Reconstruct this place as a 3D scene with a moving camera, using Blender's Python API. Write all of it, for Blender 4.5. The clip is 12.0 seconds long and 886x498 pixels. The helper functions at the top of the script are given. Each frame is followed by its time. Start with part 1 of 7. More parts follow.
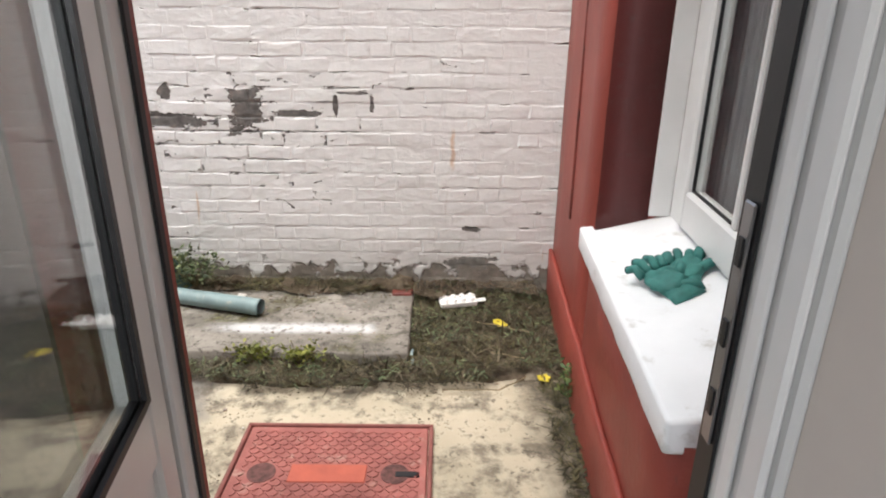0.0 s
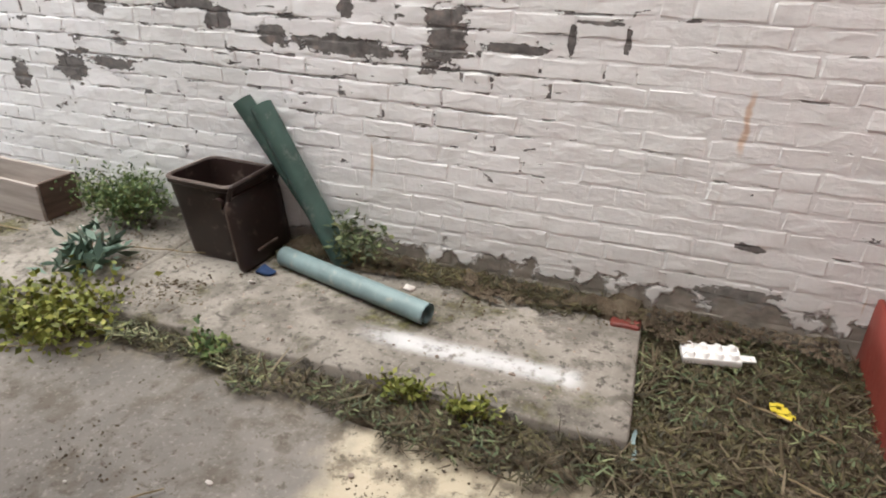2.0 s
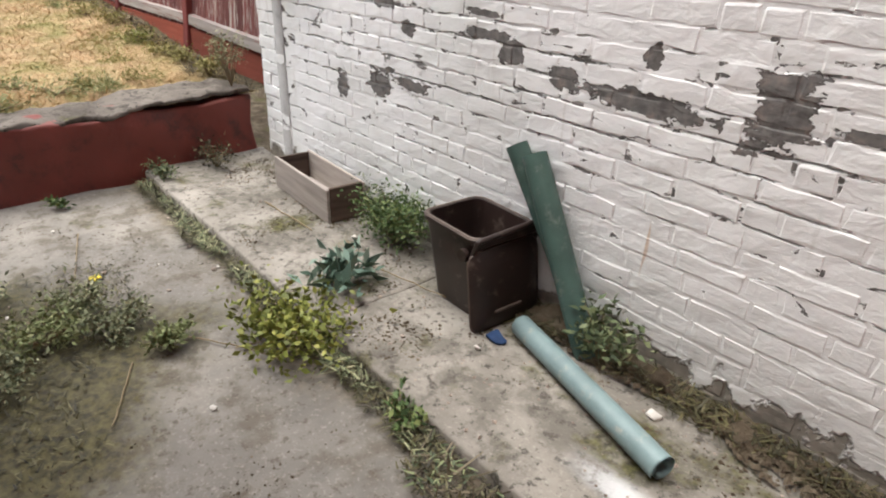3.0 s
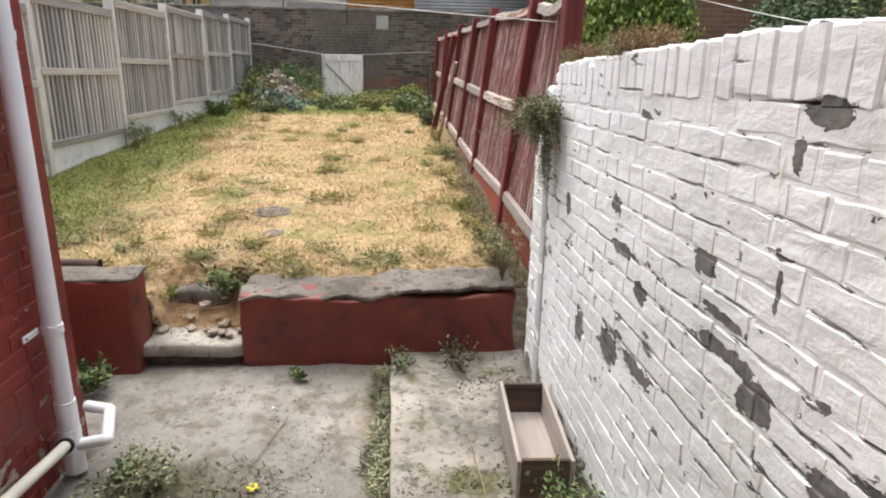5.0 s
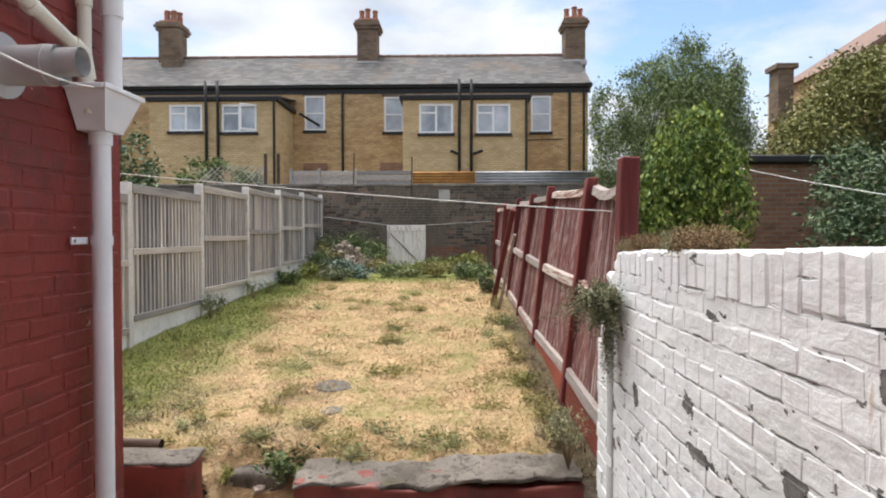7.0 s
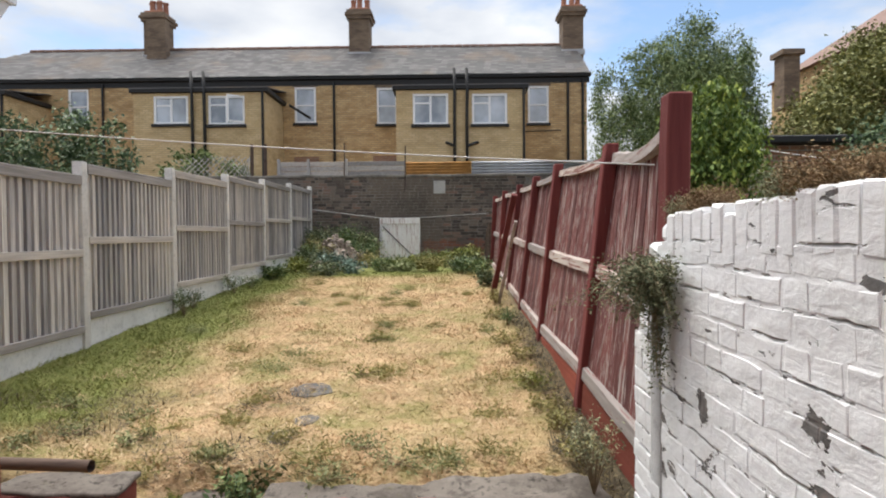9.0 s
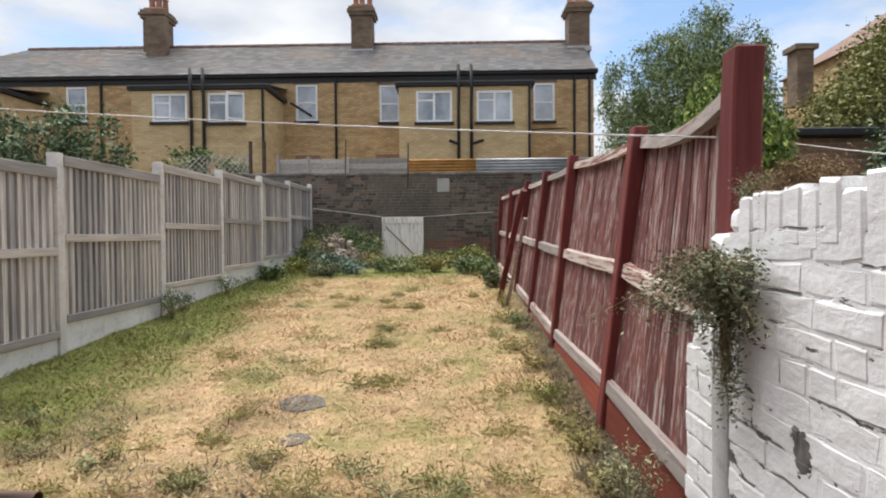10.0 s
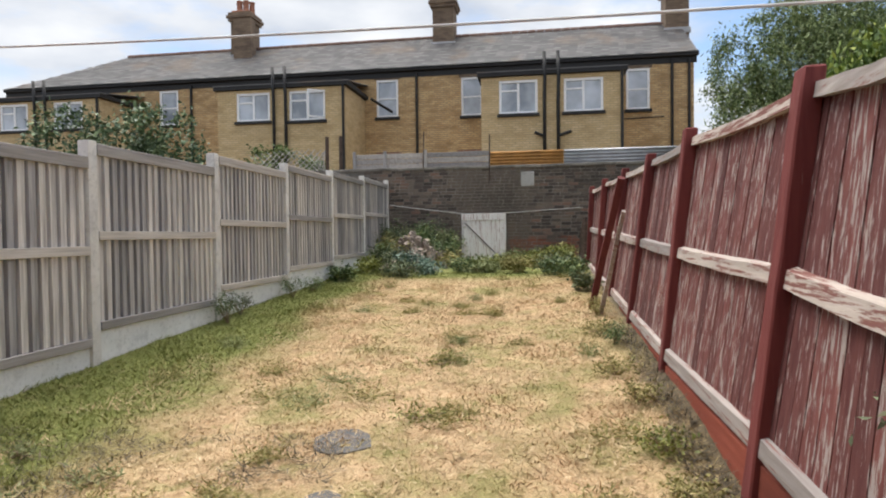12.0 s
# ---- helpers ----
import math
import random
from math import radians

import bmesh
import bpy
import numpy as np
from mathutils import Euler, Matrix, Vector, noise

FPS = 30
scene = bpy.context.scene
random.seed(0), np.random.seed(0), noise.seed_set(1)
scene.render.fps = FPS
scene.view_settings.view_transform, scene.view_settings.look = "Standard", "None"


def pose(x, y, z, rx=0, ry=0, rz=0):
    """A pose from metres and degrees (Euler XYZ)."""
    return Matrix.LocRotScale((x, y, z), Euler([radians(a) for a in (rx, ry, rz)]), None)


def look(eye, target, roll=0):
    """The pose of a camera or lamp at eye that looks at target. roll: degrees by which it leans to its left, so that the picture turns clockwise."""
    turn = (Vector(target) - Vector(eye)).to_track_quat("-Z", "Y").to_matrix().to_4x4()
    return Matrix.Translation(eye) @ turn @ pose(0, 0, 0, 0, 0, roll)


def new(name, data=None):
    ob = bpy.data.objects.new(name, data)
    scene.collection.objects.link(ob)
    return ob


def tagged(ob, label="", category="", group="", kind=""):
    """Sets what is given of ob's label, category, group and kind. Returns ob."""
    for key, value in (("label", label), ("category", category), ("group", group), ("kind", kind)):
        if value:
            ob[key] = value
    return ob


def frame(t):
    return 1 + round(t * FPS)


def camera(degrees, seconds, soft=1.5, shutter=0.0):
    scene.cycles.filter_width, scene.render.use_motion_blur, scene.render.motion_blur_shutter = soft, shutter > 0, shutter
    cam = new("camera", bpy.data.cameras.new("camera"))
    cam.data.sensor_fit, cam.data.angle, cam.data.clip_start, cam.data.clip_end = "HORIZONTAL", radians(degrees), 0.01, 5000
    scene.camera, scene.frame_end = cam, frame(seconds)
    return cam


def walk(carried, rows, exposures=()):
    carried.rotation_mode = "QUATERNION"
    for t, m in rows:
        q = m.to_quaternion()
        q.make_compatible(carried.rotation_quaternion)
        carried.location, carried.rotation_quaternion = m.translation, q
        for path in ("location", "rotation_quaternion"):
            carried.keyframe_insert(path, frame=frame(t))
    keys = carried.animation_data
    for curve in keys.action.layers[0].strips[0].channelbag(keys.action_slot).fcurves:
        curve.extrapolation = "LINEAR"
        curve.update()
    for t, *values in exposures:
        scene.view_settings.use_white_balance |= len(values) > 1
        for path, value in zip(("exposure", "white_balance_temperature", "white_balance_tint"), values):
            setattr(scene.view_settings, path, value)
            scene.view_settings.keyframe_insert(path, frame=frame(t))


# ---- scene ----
cam = camera(71.0, 12.0, soft=2.0)
PATH = [
    (0, (-0.125, 0.158, 1.411), (-0.125, 2.025, 0.694), 0.6),
    (0.5, (-0.068, 0.354, 1.356), (-0.041, 2.129, 0.434), 0.5),
    (1, (-0.067, 0.602, 1.312), (-0.067, 2.373, 0.383), 0.6),
    (1.5, (-0.205, 0.887, 1.281), (-0.436, 2.634, 0.335), 0.8),
    (2, (-0.356, 1.144, 1.248), (-0.941, 2.837, 0.358), 1.6),
    (2.5, (-0.369, 1.437, 1.286), (-1.386, 2.915, 0.403), 1.9),
    (3, (-0.483, 1.659, 1.326), (-1.836, 2.822, 0.423), 1.7),
    (3.5, (-0.792, 2.095, 1.331), (-2.429, 2.911, 0.523), 0.8),
    (3.7, (-0.85, 2.176, 1.342), (-2.567, 2.901, 0.616), 1.0),
    (5.3, (-1.044, 2.695, 1.644), (-2.99, 2.727, 1.185), 0.2),
    (5.5, (-1.034, 2.694, 1.658), (-3.011, 2.728, 1.356), 0.1),
    (6, (-1.041, 2.696, 1.691), (-3.039, 2.717, 1.592), -0.1),
    (6.5, (-1.032, 2.678, 1.726), (-3.031, 2.642, 1.673), -0.1),
    (7, (-1.06, 2.669, 1.727), (-3.06, 2.626, 1.685), -0.1),
    (8.8, (-1.669, 2.629, 1.56), (-3.669, 2.6, 1.523), -0.1),
    (9, (-1.789, 2.666, 1.587), (-3.788, 2.636, 1.54), -0.5),
    (9.5, (-2.026, 2.696, 1.576), (-4.025, 2.648, 1.528), -0.5),
    (10, (-2.264, 2.644, 1.553), (-4.263, 2.603, 1.509), -0.5),
    (10.5, (-2.454, 2.687, 1.534), (-4.454, 2.668, 1.486), -0.7),
    (11, (-2.771, 2.824, 1.551), (-4.769, 2.762, 1.508), -0.6),
    (11.5, (-3.029, 2.771, 1.522), (-5.024, 2.642, 1.472), -0.6),
    (12, (-3.267, 2.665, 1.529), (-5.241, 2.35, 1.484), -0.7),
]
EXPOSURES = [(0.0, 1.2), (0.5, 1.2), (1.0, 1.0), (2.5, 1.0), (3.7, 1.15), (5.3, 1.15), (6.2, 1.05), (7.2, 1.0), (9.0, 0.87), (12.0, 0.87)]
walk(cam, [(t, look(eye, target, roll)) for t, eye, target, roll in PATH], EXPOSURES)

# ---- world and light ----
world = bpy.data.worlds.new("sky_world")
scene.world = world
world.use_nodes = True
wt = world.node_tree
wt.nodes.clear()
w_out = wt.nodes.new("ShaderNodeOutputWorld")
w_bg = wt.nodes.new("ShaderNodeBackground")
w_sky = wt.nodes.new("ShaderNodeTexSky")
w_sky.sky_type = "NISHITA"
w_sky.sun_disc = False
SUN_EL, SUN_AZ = 72.0, 232.0
w_sky.sun_elevation, w_sky.sun_rotation = radians(SUN_EL), radians(SUN_AZ)
w_sky.air_density, w_sky.dust_density = 1.0, 0.4
w_co = wt.nodes.new("ShaderNodeTexCoord")
w_map = wt.nodes.new("ShaderNodeMapping")
w_map.inputs["Scale"].default_value = (1.0, 1.0, 2.6)
w_map.inputs["Location"].default_value = (0.35, 0.0, 0.15)
w_n = wt.nodes.new("ShaderNodeTexNoise")
w_n.inputs["Scale"].default_value, w_n.inputs["Detail"].default_value, w_n.inputs["Roughness"].default_value = 2.6, 9.0, 0.55
w_r = wt.nodes.new("ShaderNodeValToRGB")
w_r.color_ramp.elements[0].position, w_r.color_ramp.elements[1].position = 0.37, 0.53
w_n2 = wt.nodes.new("ShaderNodeTexNoise")
w_n2.inputs["Scale"].default_value, w_n2.inputs["Detail"].default_value = 5.0, 6.0
w_r2 = wt.nodes.new("ShaderNodeValToRGB")
w_r2.color_ramp.elements[0].position, w_r2.color_ramp.elements[1].position = 0.3, 0.7
w_r2.color_ramp.elements[0].color, w_r2.color_ramp.elements[1].color = (3.3, 3.6, 4.15, 1), (5.3, 5.4, 5.55, 1)
w_mix = wt.nodes.new("ShaderNodeMix")
w_mix.data_type = "RGBA"
w_bg.inputs["Strength"].default_value = 0.105
wl = wt.links
wl.new(w_co.outputs["Generated"], w_map.inputs["Vector"])
wl.new(w_map.outputs["Vector"], w_n.inputs["Vector"])
wl.new(w_map.outputs["Vector"], w_n2.inputs["Vector"])
wl.new(w_n.outputs["Fac"], w_r.inputs["Fac"])
wl.new(w_n2.outputs["Fac"], w_r2.inputs["Fac"])
wl.new(w_r.outputs["Color"], w_mix.inputs["Factor"])
wl.new(w_sky.outputs["Color"], w_mix.inputs["A"])
wl.new(w_r2.outputs["Color"], w_mix.inputs["B"])
wl.new(w_mix.outputs["Result"], w_bg.inputs["Color"])
wl.new(w_bg.outputs["Background"], w_out.inputs["Surface"])

sun = new("sun", bpy.data.lights.new("sun", "SUN"))
sun.data.energy, sun.data.angle, sun.data.color = 3.4, radians(60), (1.0, 0.96, 0.9)
_az = radians(SUN_AZ)
sun.matrix_world = look((0, 0, 20), Vector((0, 0, 20)) - 10 * Vector((math.sin(_az) * math.cos(radians(SUN_EL)), math.cos(_az) * math.cos(radians(SUN_EL)), math.sin(radians(SUN_EL)))))


# ---- material kit ----
class Kit:
    """A small builder of node materials."""

    def __init__(self, name):
        self.m = bpy.data.materials.new(name)
        self.m.use_nodes = True
        self.t = self.m.node_tree
        self.b = self.t.nodes["Principled BSDF"]
        self.geo = self.t.nodes.new("ShaderNodeNewGeometry")
        self.pos = self.geo.outputs["Position"]
        self.obj = None

    def put(self, socket, v):
        if hasattr(v, "is_output"):
            self.t.links.new(v, socket)
        elif isinstance(v, (tuple, list)) and len(v) == 3 and socket.type == "RGBA":
            socket.default_value = (*v, 1)
        else:
            socket.default_value = v

    def local(self):
        n = self.t.nodes.new("ShaderNodeTexCoord")
        return n.outputs["Object"]

    def noise(self, scale, detail=4.0, rough=0.55, vec=None, stretch=None, distort=0.0, shift=0.0):
        v = vec or self.pos
        if stretch or shift:
            mp = self.t.nodes.new("ShaderNodeMapping")
            self.put(mp.inputs["Vector"], v)
            mp.inputs["Scale"].default_value = stretch or (1, 1, 1)
            mp.inputs["Location"].default_value = (shift, shift * 0.7, shift * 1.3)
            v = mp.outputs["Vector"]
        n = self.t.nodes.new("ShaderNodeTexNoise")
        self.put(n.inputs["Vector"], v)
        n.inputs["Scale"].default_value, n.inputs["Detail"].default_value = scale, detail
        n.inputs["Roughness"].default_value, n.inputs["Distortion"].default_value = rough, distort
        return n.outputs["Fac"]

    def math(self, op, a, b=0.0, clamp=False):
        n = self.t.nodes.new("ShaderNodeMath")
        n.operation, n.use_clamp = op, clamp
        self.put(n.inputs[0], a)
        self.put(n.inputs[1], b)
        return n.outputs[0]

    def step(self, v, lo, hi):
        n = self.t.nodes.new("ShaderNodeMapRange")
        n.interpolation_type = "SMOOTHSTEP"
        self.put(n.inputs["Value"], v)
        n.inputs["From Min"].default_value, n.inputs["From Max"].default_value = lo, hi
        return n.outputs["Result"]

    def xyz(self, axis):
        n = self.t.nodes.new("ShaderNodeSeparateXYZ")
        self.put(n.inputs[0], self.pos)
        return n.outputs["XYZ".index(axis)]

    def mix(self, f, a, b, kind="MIX"):
        n = self.t.nodes.new("ShaderNodeMix")
        n.data_type, n.blend_type = "RGBA", kind
        self.put(n.inputs["Factor"], f)
        self.put(n.inputs["A"], a if hasattr(a, "is_output") else (*a, 1))
        self.put(n.inputs["B"], b if hasattr(b, "is_output") else (*b, 1))
        return n.outputs["Result"]

    def ramp(self, f, stops):
        n = self.t.nodes.new("ShaderNodeValToRGB")
        e = n.color_ramp.elements
        while len(e) < len(stops):
            e.new(0.5)
        for k, (p, c) in zip(e, stops):
            k.position, k.color = p, (*c, 1)
        self.put(n.inputs["Fac"], f)
        return n.outputs["Color"]

    def rand(self):
        n = self.t.nodes.new("ShaderNodeObjectInfo")
        return n.outputs["Random"]

    def island(self):
        return self.geo.outputs["Random Per Island"]

    def bump(self, h, strength=0.4, dist=0.01):
        n = self.t.nodes.new("ShaderNodeBump")
        self.put(n.inputs["Height"], h)
        n.inputs["Strength"].default_value, n.inputs["Distance"].default_value = strength, dist
        if self.obj:
            self.put(n.inputs["Normal"], self.obj)
        self.obj = n.outputs["Normal"]
        self.put(self.b.inputs["Normal"], self.obj)

    def done(self, colour, rough=0.8, metal=0.0, spec=0.4):
        self.put(self.b.inputs["Base Color"], colour if hasattr(colour, "is_output") else (*colour, 1))
        self.put(self.b.inputs["Roughness"], rough)
        self.b.inputs["Metallic"].default_value = metal
        self.b.inputs["Specular IOR Level"].default_value = spec
        return self.m


def plain(name, c, rough=0.5, var=0.12, scale=9.0, bump=0.15, metal=0.0, spec=0.4, fine=90.0, dirt=None):
    """A paint, plastic or metal with faint mottling and grain."""
    k = Kit(name)
    a = k.noise(scale, 5)
    lo, hi = tuple(x * (1 - var) for x in c), tuple(min(1, x * (1 + var)) for x in c)
    col = k.ramp(a, [(0.3, lo), (0.7, hi)])
    if dirt:
        col = k.mix(k.step(k.noise(scale * 2.3, 7, 0.65, shift=3.0), 0.55, 0.72), col, dirt)
    if bump:
        k.bump(k.noise(fine, 3), bump, 0.003)
    return k.done(col, rough, metal, spec)


FLAKES = [(-1.15, 0.94, 0.08, 0.10), (-1.58, 0.86, 0.21, 0.038), (-0.88, 0.905, 0.12, 0.016), (-0.69, 0.95, 0.012, 0.06), (-0.50, 0.96, 0.012, 0.05), (-0.60, 1.01, 0.09, 0.008), (-1.91, 0.885, 0.07, 0.040), (-3.05, 0.66, 0.09, 0.065),
          (-2.77, 0.70, 0.11, 0.028), (-3.39, 0.60, 0.05, 0.075), (-3.09, 1.18, 0.04, 0.035), (-3.01, 1.04, 0.08, 0.022), (-2.45, 1.16, 0.05, 0.028), (-2.33, 1.06, 0.09, 0.014), (-2.30, 0.985, 0.13, 0.022), (-2.17, 0.94, 0.065, 0.045),
          (-1.57, 1.01, 0.03, 0.034), (-2.15, 1.195, 0.008, 0.042), (-2.09, 1.545, 0.07, 0.028), (-2.16, 1.46, 0.016, 0.035), (-3.68, 1.05, 0.035, 0.045), (-2.82, 0.95, 0.05, 0.03), (0.03, 0.28, 0.05, 0.014), (0.03, 0.06, 0.13, 0.045)]


# painted party wall: white masonry paint over brick, flaking in places
def painted_white(name, joint):
    k = Kit(name)
    x, z = k.xyz("X"), k.xyz("Z")
    big = k.noise(1.3, 4)
    # base colour turns darker and greyer towards the house
    near_house = k.step(x, -2.2, 0.2)
    base = k.mix(k.math("MULTIPLY", near_house, 0.9), (0.87, 0.875, 0.88), (0.735, 0.735, 0.725))
    base = k.mix(k.math("MULTIPLY", k.step(big, 0.42, 0.64), 0.7), base, (0.74, 0.755, 0.74))
    base = k.mix(k.math("MULTIPLY", k.step(k.noise(14, 6, 0.6), 0.52, 0.75), 0.25), base, (0.48, 0.47, 0.44))
    base = k.mix(k.math("MULTIPLY", k.step(k.noise(5, 5, 0.6, stretch=(5, 5, 0.5)), 0.60, 0.75), 0.3), base, (0.48, 0.45, 0.40))
    rust = k.math("MULTIPLY", k.step(k.noise(2.1, 3, 0.5, stretch=(9, 9, 0.8), shift=7.7), 0.71, 0.76), 0.5)
    base = k.mix(rust, base, (0.50, 0.27, 0.09))
    # where the paint has come away: patches (along, height, half width, half height) and a belt of small flakes
    warp = k.math("ADD", k.math("MULTIPLY", k.math("SUBTRACT", k.noise(11, 5, 0.62, stretch=(0.8, 1, 1.4), distort=0.6), 0.5), 1.5), k.math("MULTIPLY", k.math("SUBTRACT", k.noise(34, 4, 0.6, stretch=(0.7, 1, 1.5), distort=0.4, shift=4.0), 0.5), 1.7))
    spot = None
    for cx, cz, a, b in FLAKES:
        u = k.math("MULTIPLY", k.math("SUBTRACT", x, cx), 1.0 / a)
        v = k.math("MULTIPLY", k.math("SUBTRACT", z, cz), 1.0 / b)
        d = k.math("ADD", k.math("POWER", k.math("ABSOLUTE", u), 3.0), k.math("POWER", k.math("ABSOLUTE", v), 3.0))
        spot = d if spot is None else k.math("MINIMUM", spot, d)
    spot = k.math("ADD", k.math("POWER", spot, 0.333), warp)
    patch = k.math("SUBTRACT", 1.0, k.step(spot, 0.98, 1.04))
    belt = k.math("SUBTRACT", 1.0, k.step(k.math("ABSOLUTE", k.math("SUBTRACT", z, k.math("ADD", 0.84, k.math("MULTIPLY", k.math("SUBTRACT", big, 0.5), 0.9)))), 0.10, 0.50))
    side = k.math("SUBTRACT", 1.0, k.step(x, -1.3, 0.1))
    zone = k.math("MAXIMUM", k.math("MULTIPLY", belt, side), k.math("MULTIPLY", k.math("SUBTRACT", 1.0, k.step(x, -2.4, -1.4)), 0.6))
    # flakes stop at the edges of single bricks: each brick peels by its own measure
    own = k.math("FRACT", k.math("ADD", k.math("MULTIPLY", k.rand(), 7.3), k.math("MULTIPLY", k.island(), 3.7)))
    n = k.noise(13, 6, 0.62, stretch=(0.7, 1, 1.7), distort=0.5)
    loose = k.math("MULTIPLY", zone, k.math("MULTIPLY", k.step(own, 0.62, 0.98), 0.135))
    peel = k.step(k.math("ADD", n, k.math("MULTIPLY", zone, 0.15) if joint else loose), 0.70, 0.715)
    # fine cracks along the bed joints
    row = k.math("ABSOLUTE", k.math("SUBTRACT", k.math("FRACT", k.math("ADD", k.math("MULTIPLY", k.math("ADD", z, 0.165), 1 / 0.075), k.math("MULTIPLY", k.math("SUBTRACT", k.noise(9, 3), 0.5), 0.35))), 0.5))
    crack = k.math("MULTIPLY", k.step(row, 0.42, 0.485), k.step(k.math("ADD", k.noise(4.2, 5, 0.65, stretch=(1.0, 1, 2.2), shift=6.0), k.math("MULTIPLY", zone, 0.10)), 0.60, 0.66))
    peel = k.math("MAXIMUM", peel, patch)
    foot = k.math("SUBTRACT", 1.0, k.step(k.math("ADD", z, k.math("MULTIPLY", k.math("SUBTRACT", k.noise(9, 5), 0.5), 0.42)), 0.02, 0.05))
    bare = k.ramp(k.noise(22, 5, 0.6, shift=1.0), [(0.3, (0.09, 0.086, 0.083)), (0.55, (0.18, 0.172, 0.165)), (0.78, (0.30, 0.25, 0.22))])
    # shadow under the torn paint edge, coloured into the bare patch
    rim = k.math("MULTIPLY", k.step(spot, 0.80, 0.98), patch)
    bare = k.mix(k.math("MULTIPLY", rim, 0.6), bare, (0.06, 0.055, 0.05))
    base = k.mix(peel, base, bare)
    base = k.mix(k.math("MULTIPLY", crack, 0.65), base, (0.07, 0.066, 0.062))
    base = k.mix(foot, base, k.ramp(k.noise(18, 5), [(0.35, (0.12, 0.10, 0.085)), (0.7, (0.30, 0.26, 0.22))]))
    # one long rust run below an old fixing
    du = k.math("ABSOLUTE", k.math("ADD", k.math("ADD", x, 0.08), k.math("MULTIPLY", k.math("SUBTRACT", k.noise(12, 3), 0.5), 0.05)))
    dv = k.math("ABSOLUTE", k.math("SUBTRACT", z, 0.72))
    run = k.math("MULTIPLY", k.math("SUBTRACT", 1.0, k.step(du, 0.002, 0.015)), k.math("SUBTRACT", 1.0, k.step(dv, 0.06, 0.13)))
    base = k.mix(k.math("MULTIPLY", run, 0.55), base, (0.52, 0.26, 0.07))
    damp = k.math("SUBTRACT", 1.0, k.step(k.math("ADD", z, k.math("MULTIPLY", k.noise(4, 5), 0.35)), 0.12, 0.55))
    base = k.mix(k.math("MULTIPLY", damp, 0.3), base, (0.36, 0.36, 0.31))
    k.bump(k.math("SUBTRACT", 1.0, k.math("MAXIMUM", k.math("MAXIMUM", peel, crack), foot)), 1.0, 0.010)
    k.bump(k.noise(5, 4, 0.55, stretch=(0.7, 1, 1.6)), 0.45, 0.022)
    k.bump(k.noise(15, 6, 0.6, stretch=(0.8, 1, 1.4), distort=0.6), 0.5, 0.012)
    k.bump(k.noise(48, 5, 0.6), 0.3, 0.004)
    k.bump(k.noise(130, 3), 0.2, 0.002)
    return k.done(base, 0.62, spec=0.35)


# thick red masonry paint
def painted_red(name, chips=True, tone=(0.20, 0.028, 0.022), grime=0.45):
    k = Kit(name)
    z = k.xyz("Z")
    a = k.noise(2.2, 4)
    col = k.ramp(a, [(0.3, tuple(c * 0.78 for c in tone)), (0.7, tuple(c * 1.18 for c in tone))])
    col = k.mix(k.math("MULTIPLY", k.step(k.noise(26, 5, 0.65), 0.56, 0.75), 0.45), col, tuple(c * 0.5 + 0.03 for c in tone))
    col = k.mix(k.math("MULTIPLY", k.step(k.noise(5, 7, 0.68, shift=5.0), 0.5, 0.68), grime), col, (0.06, 0.022, 0.018))
    if chips:
        low = k.math("SUBTRACT", 1.0, k.step(z, 0.15, 0.85))
        n = k.noise(7.5, 5, 0.6, distort=0.7, shift=2.0)
        chip = k.step(k.math("ADD", n, k.math("MULTIPLY", low, 0.11)), 0.70, 0.725)
        col = k.mix(chip, col, k.ramp(k.noise(25, 4), [(0.35, (0.25, 0.23, 0.2)), (0.65, (0.52, 0.42, 0.36))]))
        k.bump(k.math("SUBTRACT", 1.0, chip), 0.7, 0.005)
    k.bump(k.noise(34, 6, 0.6), 0.5, 0.006)
    k.bump(k.noise(150, 3), 0.2, 0.002)
    return k.done(col, 0.5, spec=0.45)


